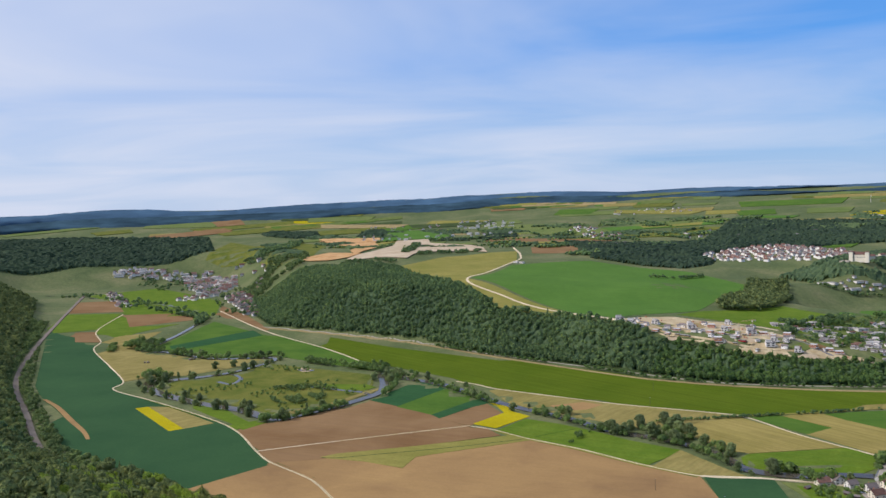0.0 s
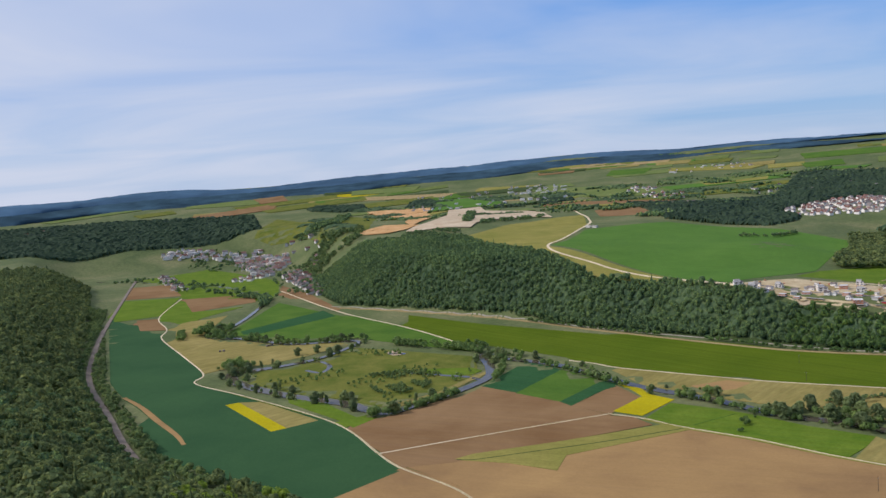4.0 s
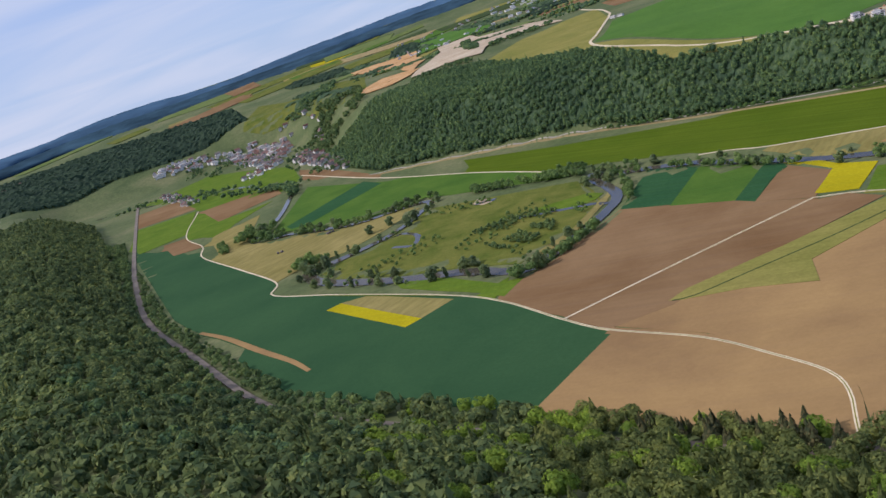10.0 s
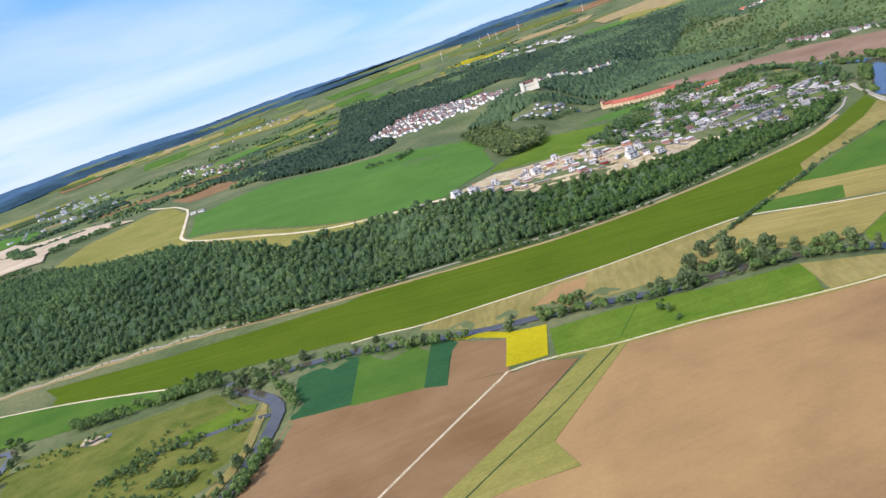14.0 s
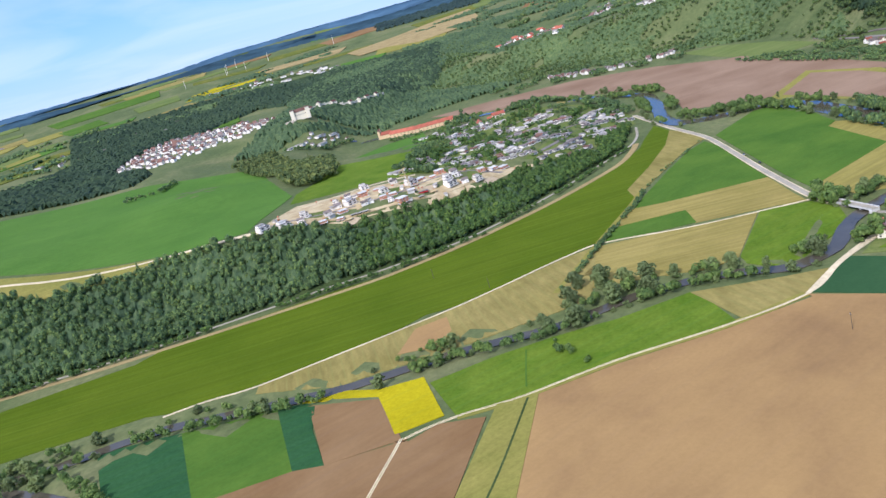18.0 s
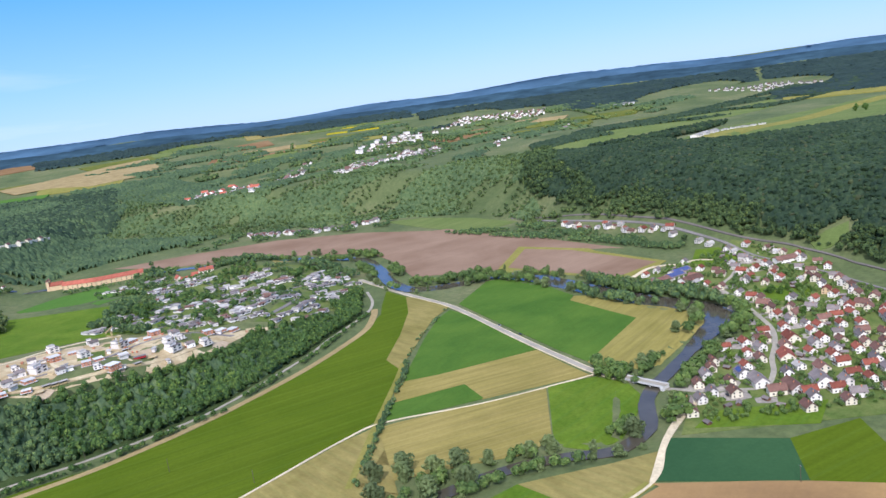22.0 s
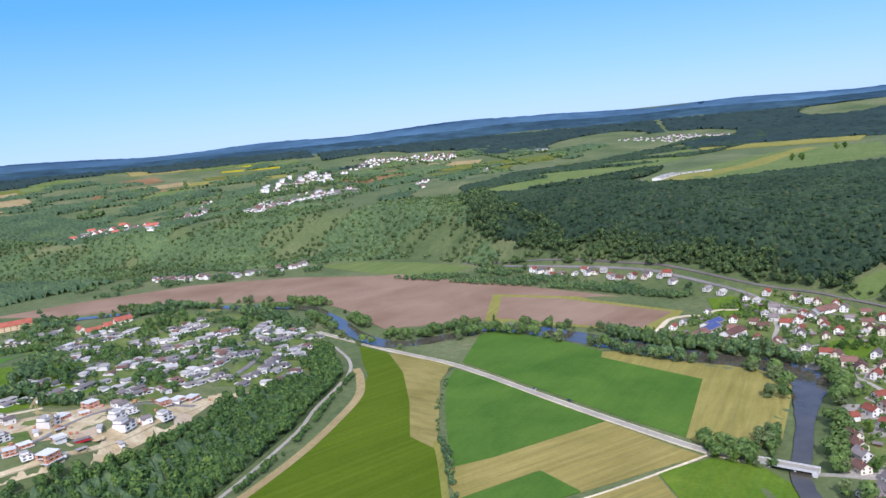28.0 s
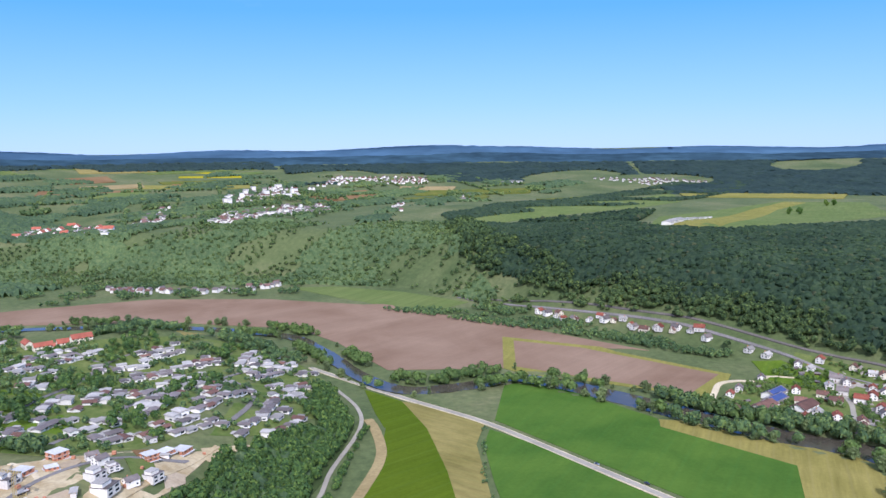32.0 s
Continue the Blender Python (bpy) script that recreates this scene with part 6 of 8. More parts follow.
STEEL = plain_mat("galvanised_steel", (0.45, 0.46, 0.48), 0.1, 2.0, 0.4, metal=0.8)
YELLOWP = plain_mat("faded_yellow_crane_paint", (0.42, 0.32, 0.14), 0.1, 2.0, 0.5)
REDP = plain_mat("red_site_container", (0.42, 0.02, 0.025), 0.15, 2.0, 0.5)


def base(name):
    return new(name)


def panes(thing, spots, mat=GLASS):
    """Windows one by one: x, y, z, width, depth, height."""
    for s in spots:
        part("window", solid(s), mat, thing)


def gable_house(w, l, h, rise, wall, roof, balcony=False, solar=False):
    t = base("house")
    part("wall", gabled(w, l, h, rise), wall, t)
    part("roof", pitched(w, l, h, rise), roof, t)
    part("chimney", solid((w * 0.12, l * 0.2, h + rise + 0.3, 0.7, 0.7, 1.5)), BRICK, t)
    spots = [(x, s * l / 2, z, 1.3, 0.16, 1.35) for s in (-1, 1) for x in (-w * 0.25, w * 0.25) for z in (1.6, 4.3) if z < h + rise * 0.3]
    spots += [(s * w / 2, y, 1.6 + (2.7 if h > 4.4 and y > 0 else 0), 0.16, 1.4, 1.3) for s in (-1, 1) for y in (-l * 0.28, l * 0.28)]
    panes(t, spots)
    part("door", solid((w / 2, 0, 1.05, 0.18, 1.1, 2.1)), WOODD, t)
    if balcony:
        part("balcony", solid((0, -l / 2 - 0.7, 2.9, w * 0.7, 1.4, 0.2), (0, -l / 2 - 1.35, 3.4, w * 0.7, 0.1, 0.9)), WOODD, t)
    if solar:
        bm = bmesh.new()
        box(bm, 0, 0, 0, 0.08, l * 0.7, math.hypot(w / 2, rise) * 0.7)
        bmesh.ops.transform(bm, matrix=Matrix.Translation((w * 0.25 + 0.18, 0, h + rise / 2 + 0.32)) @ Matrix.Rotation(-math.atan2(w / 2, rise), 4, "Y"), verts=bm.verts[:])
        part("solar_panel", bm, SOLAR, t)
    return t


def barn(w, l, h, rise, wall, roof, solar=False):
    t = base("barn")
    part("wall", gabled(w, l, h, rise), wall, t)
    part("roof", pitched(w, l, h, rise, 0.9), roof, t)
    part("barn_door", solid((0, -l / 2, 1.9, w * 0.4, 0.2, 3.8)), WOODD, t)
    if solar:
        for s in (-1, 1):
            bm = bmesh.new()
            box(bm, 0, 0, 0, 0.1, l * 0.92, math.hypot(w / 2, rise) * 0.88)
            bmesh.ops.transform(bm, matrix=Matrix.Translation((s * (w * 0.25 + 0.15), 0, h + rise / 2 + 0.4)) @ Matrix.Rotation(-s * math.atan2(w / 2, rise), 4, "Y"), verts=bm.verts[:])
            part("solar_panel", bm, SOLAR, t)
    panes(t, [(s * w / 2, y, h * 0.6, 0.16, 1.6, 1.0) for s in (-1, 1) for y in (-l * 0.3, 0, l * 0.3)])
    return t


def bungalow(w, l, h, roof, low=0.9):
    """Low house with a shallow pale roof and a lower garage wing."""
    t = base("bungalow")
    part("wall", gabled(w, l, h, low), WHITE, t)
    part("roof", pitched(w, l, h, low, 0.9, 0.3), roof, t)
    part("garage", solid((w * 0.72, l * 0.18, 1.2, w * 0.5, l * 0.5, 3.4)), WHITE, t)
    part("garage_roof", solid((w * 0.72, l * 0.18, 3.0, w * 0.56, l * 0.56, 0.25)), PALE, t)
    panes(t, [(-w / 2, -l * 0.2, 1.4, 0.16, l * 0.3, 1.7), (0, -l / 2, 1.4, w * 0.45, 0.16, 1.6)])
    return t


def cube_house(w, l, storeys, shift=0.0):
    """New white house with flat roofs and a set-back top storey."""
    t = base("new_house")
    h = 2.9 * storeys
    part("wall", solid((0, 0, h / 2 - 0.3, w, l, h + 0.6)), WHITE, t)
    part("roof", solid((0, 0, h + 0.12, w + 0.3, l + 0.3, 0.24)), GREY, t)
    part("penthouse", solid((shift, l * 0.12, h + 1.5, w * 0.66, l * 0.66, 2.6)), WHITE, t)
    part("penthouse_roof", solid((shift, l * 0.12, h + 2.92, w * 0.72, l * 0.72, 0.22)), PALE, t)
    panes(t, [(s * w / 2, y, z, 0.16, l * 0.26, 1.5) for s in (-1, 1) for y in (-l * 0.25, l * 0.25) for z in (1.5, 4.4) if z < h])
    panes(t, [(x, -l / 2, z, w * 0.26, 0.16, 1.7) for x in (-w * 0.24, w * 0.24) for z in (1.5, 4.4) if z < h])
    part("terrace", solid((0, -l / 2 - 1.6, 0.1, w * 0.8, 3.2, 0.5)), CONCRETE, t)
    return t


def shell_house(w, l, storeys):
    """Brick shell under construction: slabs, open window holes, no roof."""
    t = base("unfinished_house")
    part("foundation", solid((0, 0, -0.1, w + 2.4, l + 2.4, 0.6)), CONCRETE, t)
    for k in range(storeys):
        z = 0.2 + k * 2.9
        bm = bmesh.new()
        for s in (-1, 1):
            for y in (-l * 0.375, 0.0, l * 0.375):
                box(bm, s * (w / 2 - 0.2), y, z + 1.3, 0.4, l * 0.18, 2.6)
            box(bm, s * (w / 2 - 0.2), 0, z + 2.4, 0.39, l, 0.4)
            box(bm, s * (w / 2 - 0.2), 0, z + 0.45, 0.39, l, 0.9)
            for x in (-w * 0.3, w * 0.3):
                box(bm, x, s * (l / 2 - 0.2), z + 1.3, w * 0.22, 0.4, 2.6)
            box(bm, 0, s * (l / 2 - 0.2), z + 2.4, w - 0.9, 0.39, 0.4)
        part("brick_storey", bm, BRICK, t)
        part("floor_slab", solid((0, 0, z + 2.75, w + 0.2, l + 0.2, 0.3)), CONCRETE, t)
    return t


def long_wing(l, w, h, rise, wall, roof, rows, step=6.0):
    t = base("wing")
    part("wall", gabled(w, l, h, rise), wall, t)
    part("roof", pitched(w, l, h, rise, 0.6, 0.4), roof, t)
    panes(t, [(s * w / 2, y, 2.0 + 3.4 * r, 0.2, 1.5, 1.9) for s in (-1, 1) for r in range(rows) for y in np.arange(-l / 2 + step / 2, l / 2, step)])
    return t


def far_house(w, l, h, rise, wall, roof):
    t = base("house")
    part("wall", gabled(w, l, h, rise), wall, t)
    part("roof", pitched(w, l, h, rise, 0.7, 0.4), roof, t)
    return t


class Kind:
    """One kind of thing: the first place builds it, later ones copy it."""
    def __init__(self, make, label, category, group):
        self.make, self.label, self.category, self.group, self.first = make, label, category, group, None

    def put(self, x, y, turn, lift=0.0, size=1.0):
        m = pose(x, y, float(height(x, y)) + lift, 0, 0, turn)
        if self.first is None:
            self.first = self.make()
            self.first.scale = (size,) * 3
            self.first.matrix_basis = m @ Matrix.Diagonal((size, size, size, 1))
            tagged(self.first, self.label, self.category, self.group)
            return self.first
        ob = copy_thing(self.first, m)
        ob.scale = (size,) * 3
        return ob


# ---- trees that stand alone ----
def limbs(seed, r, tall):
    """A tapered trunk with a few limbs."""
    rng = np.random.default_rng(seed)
    bm = bmesh.new()
    bmesh.ops.create_cone(bm, segments=7, radius1=r, radius2=r * 0.45, depth=tall, matrix=Matrix.Translation((0, 0, tall / 2 - 0.3)))
    for k in range(5):
        a, e, n = rng.uniform(0, 6.28), rng.uniform(0.5, 0.9), tall * rng.uniform(0.45, 0.7)
        m = Matrix.Translation((0, 0, tall * rng.uniform(0.55, 0.85))) @ Matrix.Rotation(a, 4, "Z") @ Matrix.Rotation(e, 4, "Y") @ Matrix.Translation((0, 0, n / 2))
        bmesh.ops.create_cone(bm, segments=5, radius1=r * 0.4, radius2=r * 0.12, depth=n, matrix=m)
    return bm


def leafy(seed, radius, low, high, clumps, spread=1.0):
    """A crown of many separate leaf clumps round an open middle, with an uneven outline."""
    rng = np.random.default_rng(seed)
    pieces = []
    lobes = [(rng.uniform(0, 6.28), rng.uniform(0.2, 0.65), rng.uniform(0.2, 0.9)) for _ in range(5)]
    for k in range(clumps):
        a, d, z = lobes[k % 5]
        a, d, z = a + rng.normal() * 0.5, d + rng.normal() * 0.24, z + rng.normal() * 0.2
        z = min(max(z, 0.0), 1.0)
        d = min(abs(d), 1.0) * math.sqrt(max(0.12, 1 - (1.7 * (z - 0.42)) ** 2))
        s = radius * rng.uniform(0.2, 0.4)
        n = 15
        out = rng.normal(size=(n, 3))
        out /= np.linalg.norm(out, axis=1)[:, None]
        mid = np.array([math.cos(a) * d * radius * spread, math.sin(a) * d * radius * spread, low + z * (high - low)])
        pieces.append(sprays(rng, mid + out * s * np.array([1, 1, 0.75]), out, s * rng.uniform(0.4, 0.8, n)))
    v, f = joined(pieces)
    bm = bmesh.new()
    vs = [bm.verts.new(q) for q in v]
    for t in f:
        bm.faces.new([vs[i] for i in t])
    return bm


def tree_maker(seed, radius, tall, leaf, clumps=70, spread=1.0):
    def make():
        t = base("tree")
        part("trunk", limbs(seed, 0.05 * radius + 0.12, tall * 0.55), BARK, t)
        part("crown", leafy(seed, radius, tall * 0.1, tall * 0.93, clumps, spread), leaf, t)
        return t
    return make


WILLOWS = [Kind(tree_maker(40 + k, r, h, LEAF_BANK, n), lab, "tree", "river bank trees") for k, (r, h, n, lab) in enumerate([
    (6.5, 13, 84, "broad grey-green willow on the river bank"), (5.4, 10, 64, "grey-green willow with an uneven crown"), (3.8, 14, 56, "tall narrow alder by the water"), (3.6, 5, 36, "low willow bush at the water's edge")])]
MAPLES = [Kind(tree_maker(60 + k, r, h, LEAF_FRESH, n), lab, "tree", "garden trees") for k, (r, h, n, lab) in enumerate([
    (4.0, 10, 64, "fresh green broadleaf tree among houses"), (3.0, 8, 48, "small green garden tree"), (2.0, 3.2, 36, "low green garden shrub")])]


# ---- trees along the river and hedges ----
rt = np.random.default_rng(77)
count = 0
banks = bend(RIVER, 10)
side_ = np.gradient(banks, axis=0)
side_ = np.stack([-side_[:, 1], side_[:, 0]], 1) / np.linalg.norm(side_, axis=1)[:, None]
for (x, y), (sx, sy) in zip(banks, side_):
    if not (-640 < x < 1250 and 640 < y < 1560):
        continue
    wide = 20.5 if x > 345 else 9.5
    east, loop = x > 345, x < -60
    chance = 0.4 if east else 0.3 if loop else 0.2 if x < 165 else 0.5
    for s in (-1, 1):
        if rt.uniform() > chance or count > 200:
            continue
        off = wide + rt.uniform(-1.5, 6)
        px_, py_ = x + s * sx * off, y + s * sy * off
        if inside(np.array([px_]), np.array([py_]), FIELDS[27][2])[0]:
            continue
        WILLOWS[int(rt.choice([0, 1, 2, 3], p=[0.25, 0.3, 0.15, 0.3]))].put(px_, py_, rt.uniform(0, 360), size=rt.uniform(0.6, 1.1))
        count += 1
for x, y, s in [(176, 882, 1.2), (190, 888, 1.25), (217, 871, 1.3), (234, 851, 1.1), (80, 991, 0.8), (116, 964, 0.8), (242, 916, 1.1), (243, 896, 1.0), (246, 875, 1.1), (253, 860, 1.2),
                (-440, 1209, 1.2), (-414, 1204, 1.1), (-553, 1532, 1.3), (-365, 1300, 0.9), (-339, 1314, 0.9), (251, 897, 1.2), (212, 906, 1.1), (276, 803, 1.0), (294, 748, 1.1), (-430, 1195, 1.0)]:
    WILLOWS[int(s * 20) % 2].put(x, y, s * 400, size=s)
for x, y, s in [(414, 774, 1.2), (404, 765, 1.1), (408, 754, 1.2), (424, 776, 0.9), (398, 757, 1.0)]:
    MAPLES[0].put(x, y, s * 300, size=s * 0.85)
# ---- village by the bridge ----
VILLAGE_RED = Kind(lambda: gable_house(8.6, 11.5, 4.6, 3.2, WHITE, RED, True), "white two-storey house with a red tiled gable roof", "house", "village houses")
VILLAGE_GREY = Kind(lambda: gable_house(8.4, 11.0, 4.8, 3.4, WHITE, GREY, True), "white two-storey house with a dark grey gable roof", "house", "village houses")
VILLAGE_BROWN = Kind(lambda: gable_house(9.0, 12.5, 4.2, 3.6, CREAM, MAROON), "cream house with a weathered brown tiled roof", "house", "village houses")
VILLAGE_OCHRE = Kind(lambda: gable_house(8.4, 10.5, 4.6, 3.0, OCHRE_W, RED), "ochre house with a red tiled roof", "house", "village houses")
VILLAGE_SOLAR = Kind(lambda: gable_house(9.0, 12.0, 4.6, 3.0, WHITE, GREY, False, True), "white house with solar panels on a grey roof", "house", "village houses")
VILLAGE_WHITE = Kind(lambda: gable_house(7.6, 9.5, 3.6, 2.4, WHITE, PALE), "small white house with a pale roof", "house", "village houses")
VILLAGE_LONG = Kind(lambda: gable_house(11.5, 19.0, 5.0, 4.0, WHITE, GREY), "large white house with a dark grey gable roof", "house", "village houses")
VILLAGE_HALL = Kind(lambda: gable_house(12.0, 18.0, 4.4, 4.4, CREAM, RED), "large cream house with a broad red tiled roof", "house", "village houses")
VILLAGE_FARM = Kind(lambda: gable_house(12.0, 22.0, 4.6, 4.2, WHITE, MAROON), "long white farmhouse with a brown tiled roof", "house", "village houses")
SPOTS = {
    "g": [(390, 693), (355, 692), (343, 701), (336, 713), (446, 645), (515, 609), (585, 595), (548, 585), (627, 559), (556, 556), (729, 593), (740, 627), (839, 624), (745, 554), (770, 608), (783, 612), (444, 604), (382, 636), (334, 628), (655, 540), (625, 539), (594, 538), (454, 567)],
    "b": [(352, 677), (322, 709), (420, 649), (467, 641), (445, 626), (531, 603), (556, 620), (574, 622), (596, 623), (652, 559), (663, 565), (713, 646), (656, 652), (778, 568), (388, 611), (350, 649), (642, 539), (611, 537), (581, 538), (546, 542), (565, 527)],
    "G": [(370, 658), (363, 617)],
    "s": [(389, 667)],
    "r": [(461, 655), (496, 618), (535, 618), (605, 628), (576, 577), (587, 557), (539, 555), (517, 571), (669, 591), (691, 595), (723, 608), (714, 623), (688, 619), (670, 666), (415, 597), (344, 629), (519, 558), (489, 558), (425, 577), (399, 595)],
    "R": [(465, 618), (420, 630)],
    "o": [(601, 560)],
    "w": [(656, 574), (761, 629), (684, 676), (788, 573), (397, 625)],
    "B": [(355, 637)],
}
KINDS = {"g": VILLAGE_GREY, "b": VILLAGE_BROWN, "r": VILLAGE_RED, "G": VILLAGE_LONG, "R": VILLAGE_HALL, "B": VILLAGE_FARM, "s": VILLAGE_SOLAR, "o": VILLAGE_OCHRE, "w": VILLAGE_WHITE}
placed = []
for key, spots in SPOTS.items():
    for n, (x, y) in enumerate(spots):
        turn_ = (100 if x < 520 else 62) + (90 if n % 4 == 3 else 0)
        KINDS[key].put(x, y, turn_ + rt.uniform(-9, 9), 0.4, rt.uniform(0.84, 1.0))
        placed.append((x, y))
for n, (x, y, a) in enumerate([(700, 680, 40), (722, 697, 42), (704, 714, 40), (742, 689, 42), (750, 571, 25)]):
    solar_ = n in (1, 3)
    Kind(lambda: barn(13, 26, 4.2, 3.2, WHITE, GREY if solar_ else MAROON, solar_), "long barn with blue solar panels on its roof" if solar_ else "long farm barn with a brown tiled roof", "barn", "barns").put(x, y, a, 0.4)
    placed.append((x, y))
SHED = Kind(lambda: far_house(4.2, 6.0, 2.3, 1.1, WOODD, GREY), "small wooden garden shed with a grey roof", "shed", "garden sheds")
GARDENS = [(720, 755), (787, 690), (869, 614), (767, 545), (518, 505), (330, 560), (300, 700), (364, 704), (409, 690), (503, 660), (551, 640), (614, 656), (673, 724)]
ORCHARD = [(872, 660), (862, 632), (793, 612), (755, 645), (795, 672)]
LAWN = [(632, 628), (648, 601), (632, 570), (583, 576), (588, 606)]
patch("field", ORCHARD, M["verge"], "sunny orchard meadow above the farmyard", 0.55, "meadow", 10.0)
patch("field", LAWN, M["verge"], "open green lawn between village houses", 0.55, "lawn", 10.0)
patch("field", [(780, 537), (786, 519), (778, 495), (760, 500), (752, 522), (758, 535)], M["airfield"], "sunny grass glade in the dark wood", 0.9, "meadow", 10.0)
wood("bank_trees", [(752, 803), (759, 781), (722, 768), (690, 742), (672, 705), (650, 683), (622, 662), (592, 652), (582, 666), (612, 692), (617, 722), (632, 757), (679, 800)], 6.5, 4.0, CROWN_NEAR, LEAF_WOOD, "dense dark trees between the river and the farmyard", lambda x, y: span(x, y, RIVER_LINE) > 13, seed=92, tall=1.2)
patch("field", [(326, 694), (329, 660), (333, 619), (296, 632), (299, 709)], M["verge"], "bright mown lawn below the village", 0.58, "lawn", 8.0)
cx2, cy2 = rt.uniform(290, 870, 2600), rt.uniform(505, 760, 2600)
free = inside(cx2, cy2, GARDENS) & (span(cx2, cy2, STREET_LINE) > 8) & (span(cx2, cy2, ROAD_LINE) > 9) & (span(cx2, cy2, EAST_RAIL) > 9) & (np.hypot(cx2 - 590, cy2 - 598) > 20)
for k, (x, y) in enumerate(zip(cx2[free], cy2[free])):
    near = min(math.hypot(x - a, y - b) for a, b in placed)
    pick = rt.uniform()
    if near > (12.0 if x < 540 else 18.0) and (x > 360 or y < 640) and k < 360 and not inside(np.array([x]), np.array([y]), ORCHARD)[0] and not inside(np.array([x]), np.array([y]), LAWN)[0]:
        placed.append((x, y))
        (VILLAGE_RED, VILLAGE_BROWN, VILLAGE_RED, VILLAGE_GREY, VILLAGE_BROWN)[k % 5].put(x, y, (100 if x < 520 else 62) + (90 if k % 4 == 3 else 0) + rt.uniform(-9, 9), 0.4, rt.uniform(0.76, 0.92))
    elif near > 7.5 and pick < 0.05:
        placed.append((x, y))
        SHED.put(x, y, rt.uniform(0, 180), 0.3, 0.8)
    elif near > 6.5 and pick < 0.15:
        placed.append((x, y))
        MAPLES[int(rt.integers(0, 3))].put(x, y, rt.uniform(0, 360), 0.2, rt.uniform(0.55, 1.05))
homes = np.array(placed)
YARD = plain_mat("dusty_paving", (0.3, 0.26, 0.21), 0.25, 0.35, 0.95, spec=0.15)
street_gap = span(homes[:, 0], homes[:, 1], STREET_LINE)
for k in range(len(homes)):
    if street_gap[k] > 32 or k % 7 == 4:
        continue
    x, y = homes[k]
    c_, s_ = math.cos(k * 1.3), math.sin(k * 1.3)
    u_, v_ = 7.5 + k % 3 * 1.6, 6.0 + k % 4 * 1.4
    patch("yard", [(x + c_ * p * u_ - s_ * q * v_, y + s_ * p * u_ + c_ * q * v_) for p, q in ((-1, -0.8), (0.2, -1), (1, -0.7), (0.9, 0.8), (-0.1, 1), (-0.9, 0.7))], YARD, "dusty paved yard between village houses", 0.3 + 0.012 * (k % 17), "yard", 9.0)
apart = lambda x, y: np.min(np.hypot(np.asarray(x)[:, None] - homes[None, :, 0], np.asarray(y)[:, None] - homes[None, :, 1]), axis=1)
wood("garden_shrubs", GARDENS, 5.6, 1.9, CROWN_NEAR, LEAF_RIVER, "shrubs and small trees in the village gardens", lambda x, y: (apart(x, y) > 5.5) & (span(x, y, STREET_LINE) > 6) & (span(x, y, ROAD_LINE) > 7) & (np.sin(x / 8 + np.sin(y / 11)) + np.sin(y / 9) > -0.2), seed=91)
for k in range(23):
    u = k / 22
    x, y = ROW_LINE[0] * (1 - u) + np.array((950, 680)) * u
    (VILLAGE_WHITE, VILLAGE_RED, VILLAGE_GREY, VILLAGE_BROWN)[k % 4].put(x + rt.uniform(-8, 8), y + rt.uniform(-8, 8), 45 + rt.uniform(-25, 25) + 90 * (k % 3 == 0), 0.3, rt.uniform(0.75, 1.1))
for x, y in [(897, 653), (876, 642), (824, 619)]:
    VILLAGE_WHITE.put(x, y, 40, 0.3, 1.05)

# ---- bridge over the river ----
bridge = base("road_bridge")
bx, by, bl, ba = 391.5, 739.6, 41.0, math.degrees(math.atan2(717 - 746, 373 - 394))
bz = float(relief(bx, by))
bridge.matrix_basis = pose(bx, by, bz, 0, 0, ba)
part("deck", solid((0, 0, 1.05, bl, 7.6, 0.7), bevel=0.08), CONCRETE, bridge, "pale concrete bridge deck")
for s in (-1, 1):
    part("parapet", solid((0, s * 3.65, 1.85, bl, 0.3, 0.9), bevel=0.05), CONCRETE, bridge)
    part("handrail", solid((0, s * 3.65, 2.4, bl, 0.1, 0.1)), STEEL, bridge)
part("road_surface", solid((0, 0, 1.42, bl, 6.2, 0.06)), ASPHALT, bridge)
for x in (-7.5, 7.5):
    part("pier", solid((x, 0, -1.6, 1.2, 6.0, 4.8), bevel=0.3), CONCRETE, bridge)
for x in (-19.0, 19.0):
    part("abutment", solid((x, 0, -1.0, 3.0, 8.0, 4.0), bevel=0.1), CONCRETE, bridge)
tagged(bridge, "pale concrete road bridge on two piers across the river", "bridge")

# ---- housing estate on the spur ----
BANK_MEADOW = [(958, 1300), (985, 1318), (1062, 1335), (1075, 1290), (1030, 1262), (985, 1262)]
B_GREY = Kind(lambda: bungalow(9.0, 13.0, 2.9, GREY), "white bungalow with a shallow grey roof", "house", "estate bungalows")
B_PALE = Kind(lambda: bungalow(10.0, 14.0, 2.9, PALE, 0.5), "white bungalow with a pale flat roof", "house", "estate bungalows")
B_HIGH = Kind(lambda: bungalow(9.0, 12.0, 5.0, PALE, 0.8), "white two-storey estate house with a pale roof", "house", "estate bungalows")
B_BROWN = Kind(lambda: bungalow(9.5, 13.0, 2.9, MAROON, 1.6), "white bungalow with a brown tiled roof", "house", "estate bungalows")
ESTATE = [(546, 1340), (620, 1360), (760, 1440), (985, 1665), (1090, 1600), (930, 1390), (968, 1240), (924, 1162), (845, 1116), (684, 1108), (626, 1150), (599, 1191), (561, 1209), (531, 1254)]
